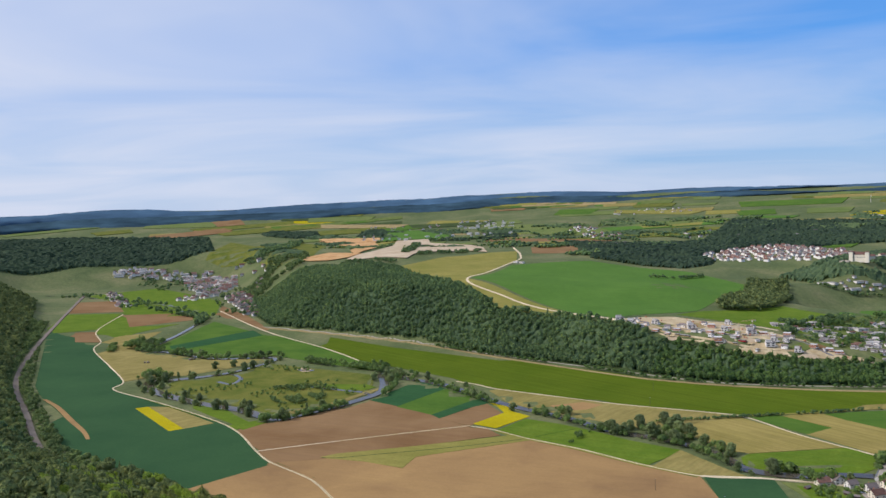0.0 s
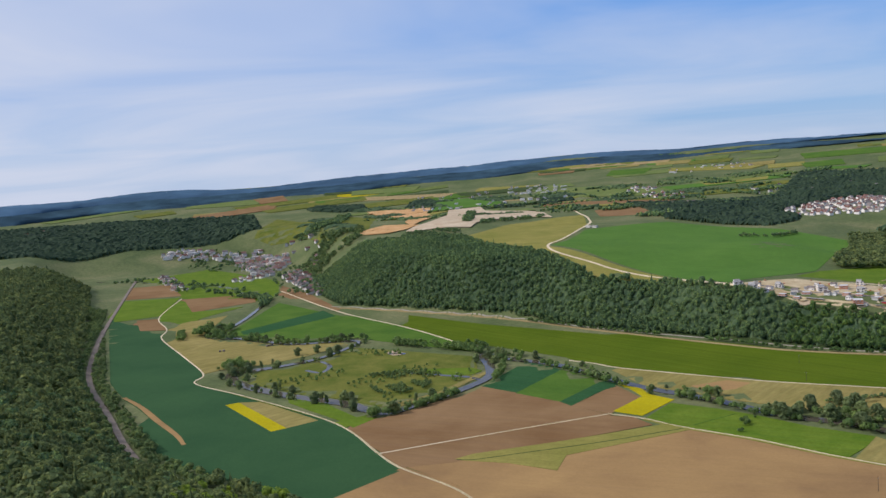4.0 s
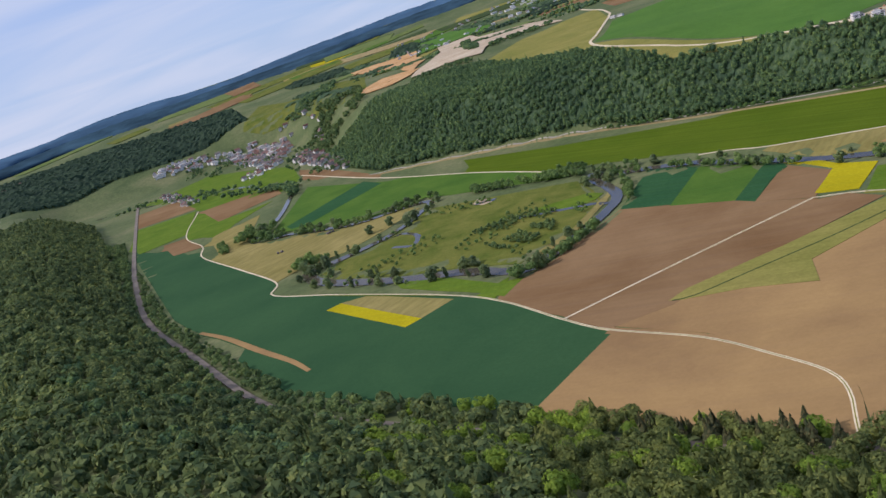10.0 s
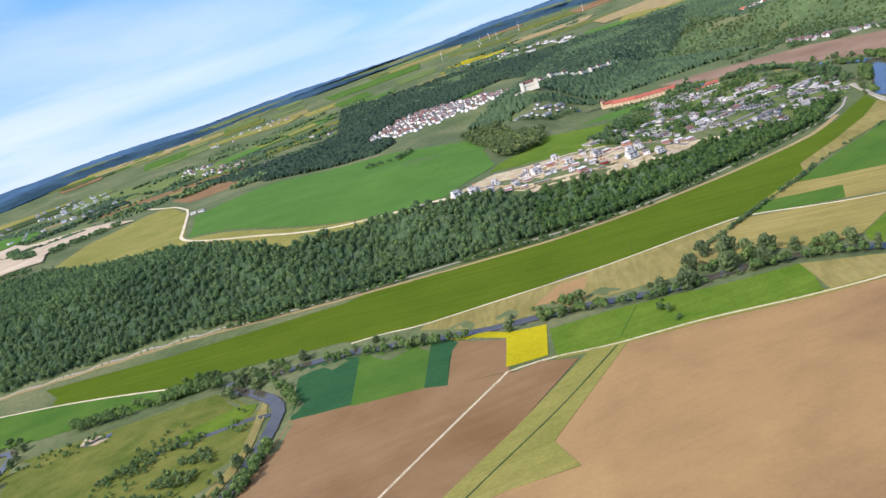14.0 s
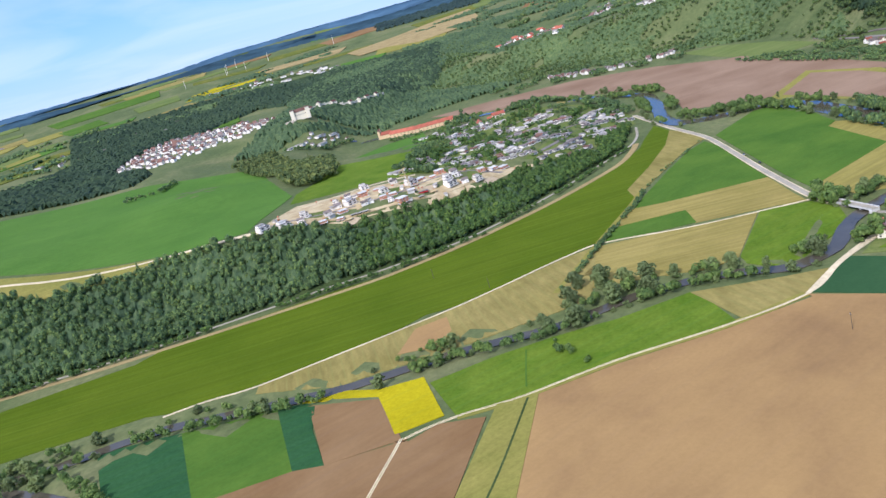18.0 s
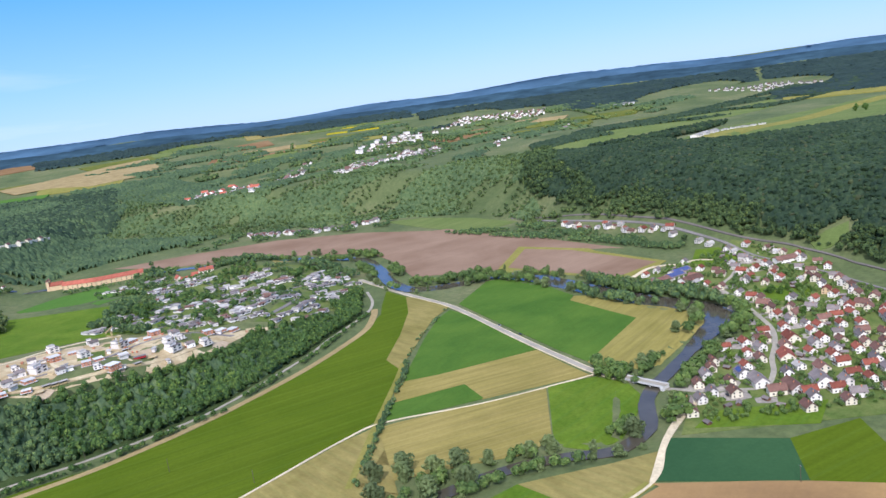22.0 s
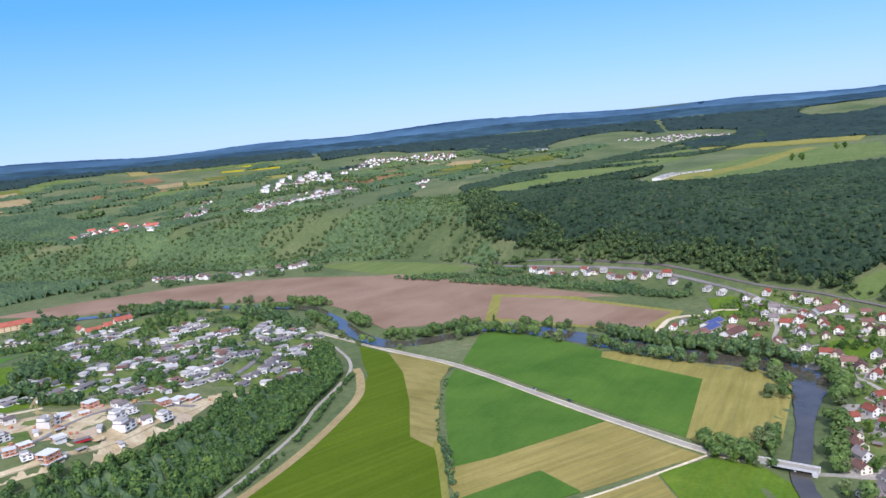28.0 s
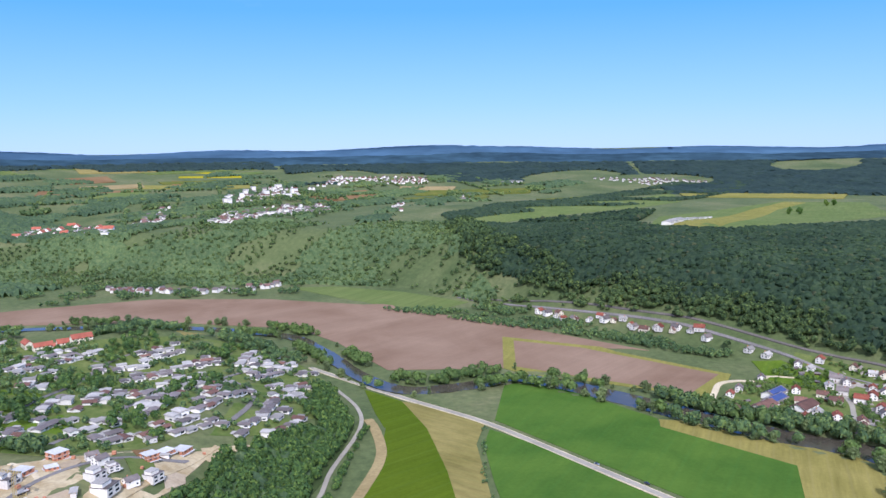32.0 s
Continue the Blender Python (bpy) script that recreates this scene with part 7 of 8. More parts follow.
# rows of houses: first and last place, how many
ROWS_WEST = [(1006, 1576, 1058, 1570, 4), (993, 1640, 997, 1589, 4), (722, 1367, 800, 1384, 5), (638, 1310, 683, 1318, 4), (779, 1401, 804, 1395, 2), (837, 1390, 883, 1371, 4),
             (668, 1286, 742, 1303, 5), (596, 1330, 612, 1325, 2), (561, 1296, 611, 1286, 4), (540, 1326, 570, 1317, 2), (900, 1440, 960, 1500, 4), (850, 1420, 905, 1470, 4)]
ROWS_MIDDLE = [(825, 1343, 847, 1312, 4), (800, 1312, 822, 1275, 4), (869, 1316, 905, 1280, 5), (834, 1289, 859, 1234, 5), (778, 1266, 794, 1230, 4), (635, 1230, 700, 1224, 5), (572, 1232, 594, 1216, 2), (588, 1263, 612, 1248, 2),
               (652, 1191, 728, 1170, 6), (740, 1228, 766, 1200, 3), (700, 1262, 748, 1252, 3)]
ROWS_EAST = [(603, 1193, 632, 1176, 3), (629, 1154, 654, 1150, 2), (864, 1211, 931, 1215, 5), (812, 1180, 850, 1168, 4), (782, 1162, 816, 1124, 4), (876, 1182, 858, 1140, 4), (668, 1144, 723, 1145, 4), (642, 1132, 691, 1118, 4), (740, 1150, 760, 1128, 2)]
estate_homes = []
for x0, y0, x1, y1, n in ROWS_WEST + ROWS_MIDDLE + ROWS_EAST:
    along = math.degrees(math.atan2(y1 - y0, x1 - x0))
    n = int(n * 1.35) + 1
    for k in range(n):
        u = k / max(1, n - 1)
        for back in (0.0, 13.0, 26.0):
            if back and rt.uniform() < 0.3 + back / 50:
                continue
            x = x0 + (x1 - x0) * u + back * math.cos(radians(along + 90)) * (1 if y0 > y1 else -1) + rt.uniform(-2.5, 2.5)
            y = y0 + (y1 - y0) * u + back * math.sin(radians(along + 90)) * (1 if y0 > y1 else -1) + rt.uniform(-2.5, 2.5)
            if estate_homes and min(math.hypot(x - a, y - b) for a, b in estate_homes) < 8.6:
                continue
            estate_homes.append((x, y))
            (B_GREY, B_PALE, B_GREY, B_HIGH, B_BROWN)[int(rt.choice([0, 1, 2, 3, 4], p=[0.3, 0.25, 0.2, 0.15, 0.1]))].put(x, y, along + (90 if rt.uniform() < 0.6 else 0) + rt.uniform(-5, 5), 0.4, rt.uniform(0.68, 0.92))
SCHOOL = Kind(lambda: long_wing(24, 11, 6.5, 4.5, CREAM, CLAY, 2, 5.0), "cream hall with a bright orange-red roof", "hall", "estate halls")
for x, y, a in [(1024, 1500, 40), (1005, 1470, 130), (962, 1440, 35), (985, 1455, 120), (938, 1412, 40), (1040, 1528, 130)]:
    estate_homes.append((x, y))
    SCHOOL.put(x, y, a, 0.3, 0.95)
eh = np.array(estate_homes)
clear_home = lambda x, y: np.min(np.hypot(np.asarray(x)[:, None] - eh[None, :, 0], np.asarray(y)[:, None] - eh[None, :, 1]), axis=1)
for line_ in ([(560, 1268), (640, 1255), (720, 1240), (800, 1215), (850, 1195)], [(620, 1330), (700, 1335), (770, 1345), (850, 1350), (905, 1330)], [(640, 1165), (700, 1160), (770, 1185), (820, 1250), (850, 1350), (930, 1460), (1000, 1560)]):
    strip("road", line_, 4.0, TAR, "grey estate street between gardens", 0.66, "street")
wood("garden_trees", ESTATE, 6.6, 2.1, CROWN_FAR, LEAF_WOOD, "green garden trees between the estate houses", lambda x, y: (clear_home(x, y) > 7.6) & (np.sin(x / 9) * np.sin(y / 11 + x / 30) > 0.05), seed=21, sink=0.6)
wood("garden_trees", ESTATE, 12.0, 3.9, CROWN_NEAR, LEAF_LIGHT, "tall fresh green trees between the estate houses", lambda x, y: (clear_home(x, y) > 9.5) & (np.sin(x / 23) + np.sin(y / 19) > 0.5), seed=24)
wood("garden_trees", [(531, 1262), (546, 1345), (600, 1365), (690, 1400), (700, 1380), (640, 1345), (600, 1335), (560, 1310), (548, 1262)], 8.0, 4.2, CROWN_NEAR, LEAF_WOOD, "row of green trees at the estate's edge", lambda x, y: clear_home(x, y) > 9, seed=22)
wood("broadleaf_wood", [(880, 1160), (945, 1225), (985, 1290), (945, 1370), (990, 1440), (1060, 1480), (1095, 1390), (1040, 1260), (930, 1150)], 9.5, 4.5, CROWN_NEAR, LEAF_WOOD, "trees between the estate and the river", lambda x, y: (span(x, y, RIVER_LINE) > 16) & (clear_home(x, y) > 11) & ~inside(x, y, BANK_MEADOW), seed=23)
patch("field", BANK_MEADOW, M["beige"], "pale dry meadow between estate and river", 0.5)

# ---- building site ----
N_A = Kind(lambda: cube_house(10.5, 11.5, 2), "new white cube house with flat grey roofs", "house", "new houses")
N_B = Kind(lambda: cube_house(12.0, 14.0, 2, 1.5), "large new white house with a set-back top storey", "house", "new houses")
N_C = Kind(lambda: gable_house(9.0, 11.0, 5.2, 2.4, WHITE, GREY), "new white house with a grey pitched roof", "house", "new houses")
S_A = Kind(lambda: shell_house(10.5, 11.5, 1), "brick shell of an unfinished house, one storey", "building shell", "unfinished houses")
S_B = Kind(lambda: shell_house(12.0, 12.0, 2), "brick shell of an unfinished house, two storeys", "building shell", "unfinished houses")
for n, (x, y) in enumerate([(395, 1309), (378, 1290), (389, 1280), (384, 1252), (436, 1266), (494, 1302), (484, 1290), (472, 1251), (521, 1222), (488, 1206), (504, 1202), (496, 1188), (478, 1196), (580, 1206), (512, 1180), (402, 1227), (510, 1212), (300, 1300), (322, 1296), (340, 1308), (312, 1284), (352, 1282), (285, 1318), (420, 1312), (462, 1322)]):
    (N_A, N_C, N_B, N_C, N_A)[n % 5].put(x, y, 38 + (n * 37 % 5) * 9 + rt.uniform(-14, 14), 0.5, 0.62 + (n * 7 % 5) * 0.08)
for n, (x, y) in enumerate([(345, 1257), (440, 1226), (525, 1246), (491, 1252), (500, 1238), (540, 1192), (562, 1189), (572, 1181), (405, 1240), (422, 1240), (362, 1268), (408, 1216), (450, 1290), (330, 1270), (424, 1290)]):
    (S_A, S_A, S_B)[n % 3].put(x, y, 36 + (n * 53 % 4) * 12, 0.5, 0.68 + (n * 5 % 4) * 0.1)
Kind(lambda: barn(9, 20, 3.0, 0.8, REDP, GREY), "dark red site hall with a low roof", "hall", "site halls").put(443, 1211, 40, 0.5, 0.55)
CABIN = Kind(lambda: barn(2.6, 6.2, 2.5, 0.2, YELLOWP, PALE), "pale yellow site cabin", "site cabin", "site cabins")
for x, y in [(357, 1247), (363, 1243), (369, 1239), (430, 1205), (455, 1234)]:
    CABIN.put(x, y, 55, 0.5)


def crane(tall, reach):
    """Tower crane: lattice mast and jib, cab, counterweight."""
    t = base("tower_crane")
    part("foundation", solid((0, 0, 0.3, 4, 4, 0.8)), CONCRETE, t)
    bm = bmesh.new()
    for sx in (-0.7, 0.7):
        for sy in (-0.7, 0.7):
            box(bm, sx, sy, tall / 2, 0.22, 0.22, tall)
    for k in range(int(tall / 2)):
        box(bm, 0, -0.7, k * 2 + 1, 1.4, 0.14, 0.14)
        box(bm, 0, 0.7, k * 2 + 2, 1.4, 0.14, 0.14)
        box(bm, 0.7, 0, k * 2 + 1, 0.14, 1.4, 0.14)
        box(bm, -0.7, 0, k * 2 + 2, 0.14, 1.4, 0.14)
    part("mast", bm, YELLOWP, t)
    bm = bmesh.new()
    for z, y in ((tall, -0.6), (tall, 0.6), (tall + 1.2, 0)):
        box(bm, reach * 0.36, y, z, reach * 1.3, 0.18, 0.18)
    for k in range(int(reach * 1.3 / 2)):
        box(bm, -reach * 0.28 + k * 2, 0, tall + 0.6, 0.12, 1.0, 1.2)
    part("jib", bm, YELLOWP, t)
    part("counterweight", solid((-reach * 0.26, 0, tall - 0.8, 2.2, 1.2, 1.8)), CONCRETE, t)
    part("cab", solid((1.4, 1.2, tall - 1.0, 1.5, 1.3, 1.9)), WHITE, t)
    return t


Kind(lambda: crane(17, 18), "yellow tower crane on the building site", "crane", "cranes").put(446, 1232, 70, 0.3)
Kind(lambda: crane(19, 20), "tall yellow tower crane between new houses", "crane", "cranes").put(478, 1262, 200, 0.3)
for crop_, outline_ in (("garden", [(420, 1262), (445, 1280), (462, 1262), (438, 1244)]), ("garden", [(330, 1300), (350, 1318), (368, 1302), (346, 1286)]), ("brown", [(540, 1200), (556, 1210), (570, 1190), (552, 1182)]), ("garden", [(505, 1190), (530, 1205), (540, 1190), (516, 1178)]), ("dry", [(380, 1300), (410, 1325), (440, 1300), (408, 1282)]), ("garden", [(470, 1275), (488, 1280), (500, 1262), (484, 1256)])):
    patch("plot", outline_, M[crop_], "small plot between the new houses", 0.62, "plot", 8.0)
strip("gravel_track", [(300, 1322), (345, 1300), (392, 1258), (432, 1240), (480, 1236), (520, 1215), (560, 1172)], 4.0, TAR, "grey new road through the building site", 0.72, "street")
strip("gravel_track", [(380, 1352), (420, 1342), (465, 1334), (500, 1318), (530, 1290)], 3.4, LANE, "pale dirt road along the field above the new houses", 0.74, "street")
for x, y, u_, v_ in [(433, 1312, 16, 9), (466, 1300, 14, 10), (455, 1214, 15, 8), (412, 1215, 12, 7), (526, 1172, 16, 7), (510, 1232, 13, 9), (350, 1245, 12, 7), (470, 1276, 11, 8)]:
    patch("plot", [(x + u_ * math.cos(k) * (0.8 + 0.25 * math.sin(3 * k + x)), y + v_ * math.sin(k) * (0.85 + 0.2 * math.cos(2 * k + y))) for k in (0.0, 0.8, 1.6, 2.4, 3.2, 4.0, 4.8, 5.5)], M["quarry"], "pale levelled gravel between the new houses", 0.66, "plot", 8.0)
strip("gravel_track", [(392, 1258), (420, 1290), (452, 1300)], 3.6, LANE, "pale dirt road between the new houses", 0.7, "street")
strip("gravel_track", [(480, 1236), (500, 1252), (512, 1270)], 3.6, LANE, "pale dirt road between the new houses", 0.7, "street")
PILE = Kind(lambda: heap(), "mound of bare orange subsoil", "earth heap", "earth heaps")


def heap():
    t = base("earth_heap")
    v, f = ico(2, 9, 0.35, 0.2)
    bm = bmesh.new()
    vs = [bm.verts.new((q[0] * 8, q[1] * 6, q[2] * 6)) for q in v]
    for g in f:
        bm.faces.new([vs[i] for i in g])
    part("soil", bm, M["site"], t)
    return t


for x, y in [(604, 1149), (590, 1158), (452, 1206), (408, 1240), (385, 1262), (350, 1250)]:
    PILE.put(x, y, x, 0.2, 0.8)

# ---- monastery, castle, towns ----
Kind(lambda: long_wing(90, 14, 8, 6, OCHRE_W, CLAY, 2, 9.0), "long ochre monastery wing with a bright red roof", "monastery", "monastery").put(1100, 1690, 34, 0.2)
Kind(lambda: long_wing(60, 14, 8, 6, OCHRE_W, CLAY, 2, 9.0), "shorter ochre monastery wing with a red roof", "monastery", "monastery").put(1072, 1755, 14, 0.2)
church = base("church")
church.matrix_basis = pose(1074, 1806, float(height(1074, 1806)), 0, 0, 20)
part("nave", gabled(13, 26, 9, 6), OCHRE_W, church)
part("nave_roof", pitched(13, 26, 9, 6, 0.6, 0.4), RED, church)
for s in (-1, 1):
    tw = part("tower", solid((s * 5, 14, 9, 5, 5, 19)), OCHRE_W, church)
    bm = bmesh.new()
    bmesh.ops.create_cone(bm, segments=4, radius1=4.0, radius2=0.3, depth=5, matrix=Matrix.Translation((s * 5, 14, 21.0)) @ Matrix.Rotation(0.785, 4, "Z"))
    part("spire", bm, MAROON, tw)
tagged(church, "ochre monastery church with two towers and red roof", "church")
castle = base("castle")
castle.matrix_basis = pose(1040, 2014, float(height(1040, 2014)) - 1, 0, 0, -38)
part("keep", solid((0, 0, 9, 34, 18, 20), bevel=0.4), CREAM, castle)
part("keep_roof", pitched(18, 34, 18, 6), MAROON, castle).matrix_basis = pose(0, 0, 1, 0, 0, 90)
for sx in (-18, 18):
    tw = part("tower", solid((sx, -8, 12, 9, 9, 26), bevel=0.3), CREAM, castle)
    part("tower_cap", solid((sx, -8, 25.6, 10, 10, 1.2)), MAROON, tw)
for k in range(7):
    part("window", solid((-12 + k * 4, -9.05, 12, 1.3, 0.2, 2.2)), GLASS, castle)
castle_at = castle.matrix_basis.copy()


def ridge(x, y):
    """Height of the ground below a place in the castle's own axes."""
    q = castle_at @ Vector((x, y, 0))
    return float(height(q.x, q.y)) - castle_at.translation.z


to_castle = castle_at.inverted()
for k in range(len(CASTLE_RIDGE) - 1):
    a_, b_ = (to_castle @ Vector((*CASTLE_RIDGE[n], 0)) for n in (k, k + 1))
    mid = (a_ + b_) / 2
    wall_ = part("curtain_wall", solid((0, 0, 3.5, (b_ - a_).length + 0.6, 2.4, 15)), CREAM, castle)
    wall_.matrix_basis = pose(mid.x, mid.y, ridge(mid.x, mid.y), 0, 0, math.degrees(math.atan2(b_.y - a_.y, b_.x - a_.x)))
part("bastion", solid((-30, -18, -3, 22, 18, 14), bevel=0.6), STONE, castle)
for k in range(8):
    q_ = to_castle @ Vector((*CASTLE_RIDGE[1 + 3 * k], 0))
    wing = part("wing", gabled(10, 18, 12 + k % 3, 4), CREAM, castle)
    wing.matrix_basis = pose(q_.x + 6, q_.y + 6, ridge(q_.x + 6, q_.y + 6), 0, 0, 140 + (k % 3) * 12)
    part("wing_roof", pitched(10, 18, 12 + k % 3, 4), MAROON, wing)
tagged(castle, "pale castle with towers and long wall on a wooded ridge", "castle")

FAR_CLAY = (11, 18, 9, 4.5, 5)
FAR_RED, FAR_GREY, FAR_BROWN, FAR_FLAT, FAR_TALL = (9, 12, 6, 3.4, 1), (9, 12, 6, 3.4, 2), (9, 12, 6, 3.4, 3), (16, 28, 6, 0.8, 4), (14, 22, 15, 0.9, 4)


FAR_TILE = plain_mat("faded_roof_tiles", (0.17, 0.095, 0.075), 0.2, 2.0, 0.85)


def town(outline, spacing, turn, kinds, seed, share=0.8, size=1.0, label="far houses with tiled roofs on a hillside"):
    """A far town: many gabled houses with eaves, one piece of stuff."""
    rng = np.random.default_rng(seed)
    xs, ys = [p[0] for p in outline], [p[1] for p in outline]
    vs, fs, ms = [], [], []
    for x in np.arange(min(xs), max(xs), spacing):
        for y in np.arange(min(ys), max(ys), spacing * 0.85):
            px, py = x + rng.uniform(-0.35, 0.35) * spacing, y + rng.uniform(-0.35, 0.35) * spacing
            if rng.uniform() > share or not inside(np.array([px]), np.array([py]), outline)[0]:
                continue
            w, l, h, rise, roof = kinds[int(rng.integers(len(kinds)))]
            a = radians(turn + 90 * int(rng.integers(2)) + rng.uniform(-14, 14))
            g = size * rng.uniform(0.8, 1.15)
            z = float(height(px, py))
            for bm, m in ((gabled(w, l, h, rise), 0), (pitched(w, l, h, rise, 0.7, 0.4), roof)):
                n = len(vs)
                bm.verts.index_update()
                for v in bm.verts:
                    q = v.co * g
                    vs.append((px + q.x * math.cos(a) - q.y * math.sin(a), py + q.x * math.sin(a) + q.y * math.cos(a), z + q.z))
                for f in bm.faces:
                    fs.append([n + v.index for v in f.verts])
                    ms.append(m)
                bm.free()
    me = bpy.data.meshes.new("far_houses")
    me.from_pydata(vs, [], fs)
    for m in (WHITE, MAROON, GREY, FAR_TILE, PALE, CLAY):
        me.materials.append(m)
    me.polygons.foreach_set("material_index", ms)
    tagged(new("far_houses", me), label, "houses", kind="stuff")


FAR_VILLAGE = [(-1211, 2955), (-1151, 3054), (-1045, 3053), (-952, 3020), (-836, 3028), (-707, 2878), (-678, 2673), (-676, 2398), (-801, 2617), (-938, 2943), (-1077, 2941)]
town(FAR_VILLAGE, 23, 20, [FAR_GREY, FAR_BROWN, FAR_GREY, FAR_RED, FAR_FLAT], 1, 0.85, 1.3)
town([(-780, 3040), (-700, 2990), (-600, 2790), (-550, 2640), (-490, 2370), (-520, 2340), (-610, 2650), (-700, 2860)], 46, 20, [FAR_GREY, FAR_RED, FAR_BROWN], 35, 0.5, 1.3, "scattered houses on the wooded slope")
town([(-618, 2320), (-633, 2546), (-553, 2369), (-458, 2028), (-440, 1960), (-470, 1965), (-536, 2147)], 23, 35, [FAR_GREY, FAR_BROWN, FAR_RED, FAR_GREY], 18, 0.85, 1.15)
town([(-784, 2347), (-759, 2433), (-703, 2458), (-681, 2364), (-734, 2323)], 24, 60, [FAR_GREY, FAR_RED], 19, 0.6, 1.0)
town(HILL_TOWN, 26, 30, [FAR_RED, FAR_BROWN, FAR_GREY], 2, 0.85)
town([(880, 1930), (950, 1895), (1050, 1905), (1100, 1935), (1040, 1945), (920, 1955)], 22, 10, [FAR_FLAT, FAR_GREY, FAR_RED], 3, 0.75, 0.72)
town([(1440, 1600), (1415, 1430), (1430, 1345), (1500, 1275), (1530, 1300), (1460, 1360), (1445, 1440), (1475, 1600)], 18, 70, [FAR_GREY, FAR_BROWN, FAR_GREY, FAR_RED], 4, 0.85, 0.9)
wood("garden_trees", [(1310, 1665), (1382, 1490), (1372, 1300), (1400, 1245), (1500, 1250), (1500, 1400), (1500, 1640), (1420, 1740)], 8.5, 3.6, CROWN_FAR, LEAF_WOOD, "trees and hedges round the houses under the slope", lambda x, y: np.sin(x / 13 + np.sin(y / 17)) + np.sin(y / 15) > 0.55, seed=103)
TOWN_HIGH = [(2411, 1654), (2683, 1618), (2757, 1484), (2551, 1425), (2496, 1553), (2380, 1615)]
TOWN_LOW = [(1891, 1540), (2168, 1581), (2356, 1479), (2381, 1319), (2120, 1272), (2128, 1392), (1922, 1459)]
town(TOWN_HIGH, 27, 30, [FAR_GREY, FAR_BROWN, FAR_RED, FAR_GREY, FAR_TALL], 5, 0.78, 0.95)
town(TOWN_LOW, 25, 30, [FAR_GREY, FAR_BROWN, FAR_GREY, FAR_RED, FAR_FLAT], 20, 0.78, 0.95)
town([(2675, 1445), (3112, 1377), (3100, 1038), (2887, 1021), (2877, 1321), (2657, 1430)], 27, 30, [FAR_RED, FAR_RED, FAR_BROWN, FAR_GREY], 6, 0.7, 0.9)
town([(1944, 1739), (2270, 1788), (2327, 1758), (2066, 1688), (1870, 1675)], 23, 10, [FAR_GREY, FAR_BROWN, FAR_GREY], 8, 0.7, 0.95)
town([(1789, 1944), (1947, 1972), (2036, 1910), (1951, 1774), (1780, 1706), (1843, 1876)], 22, 10, [FAR_CLAY, FAR_FLAT, FAR_BROWN, FAR_FLAT, FAR_GREY], 7, 0.7, 1.1)
town([(2150, 1127), (2449, 1104), (2025, 1072)], 24, 10, [FAR_GREY, FAR_BROWN], 21, 0.5, 0.7)
town([(2522, 930), (2702, 897), (2421, 899)], 24, 10, [FAR_GREY, FAR_RED], 22, 0.7, 0.7)
wood("hedges_and_trees", [(1891, 1560), (2411, 1674), (2757, 1500), (2560, 1300), (2120, 1252), (1920, 1440)], 15.0, 5.5, CROWN_FAR, LEAF_WOOD, "trees between the far town's houses", lambda x, y: ~inside(x, y, TOWN_HIGH) & ~inside(x, y, TOWN_LOW) & (np.sin(x / 23 + np.sin(y / 31)) > 0.1), seed=93, sink=0.4)
SPOIL = Kind(lambda: spoil(), "tall bank of quarried orange sandstone", "spoil heap", "quarry heaps")


def spoil():
    t = base("spoil_heap")
    v, f = ico(3, 17, 0.3, 0.35)
    bm = bmesh.new()
    vs = [bm.verts.new((q[0] * 30, q[1] * 16, q[2] * 9)) for q in v]
    for g in f:
        bm.faces.new([vs[i] for i in g])
    part("rubble", bm, M["orange"], t)
    return t


for x, y, a, g in [(-470, 3387, 20, 0.8), (-399, 3331, 10, 0.9), (-337, 3282, 0, 1.0), (-277, 3293, 170, 0.9), (-245, 3340, 150, 0.6), (-380, 2541, 20, 0.6), (-326, 2519, 10, 0.7), (-191, 2991, 30, 0.4), (-278, 2840, 60, 0.5)]:
    SPOIL.put(x, y, a, 2.5, g)
town([(3031, 446), (2969, 189), (2800, 48), (2740, 248)], 26, 60, [FAR_GREY, FAR_RED, FAR_GREY], 9, 0.6, 0.75)
town([(1683, 3230), (1809, 3077), (1929, 2913), (1962, 2724), (1881, 2657), (1679, 2939)], 34, 60, [FAR_GREY, FAR_RED, FAR_FLAT], 15, 0.45)
town([(2888, 793), (3024, 679), (2864, 685)], 34, 60, [FAR_GREY, FAR_FLAT], 16, 0.7)
town([(480, 2800), (620, 2720), (690, 2780), (560, 2860)], 28, 20, [FAR_RED, FAR_GREY, FAR_GREY], 10, 0.8)
town([(-350, 3350), (300, 3280), (340, 3420), (-320, 3500)], 44, 0, [FAR_FLAT, FAR_RED, FAR_GREY, FAR_GREY], 11, 0.5)
town([(820, 3050), (1300, 2800), (1500, 2950), (1000, 3200)], 48, 0, [FAR_GREY, FAR_FLAT, FAR_RED], 12, 0.35)
town([(2400, 880), (2440, 900), (2430, 930), (2390, 910)], 26, 10, [FAR_GREY], 13, 1.0)
town([(-2300, 3000), (-1700, 3400), (-1750, 3480), (-2350, 3100)], 60, 0, [FAR_GREY, FAR_RED], 14, 0.7)

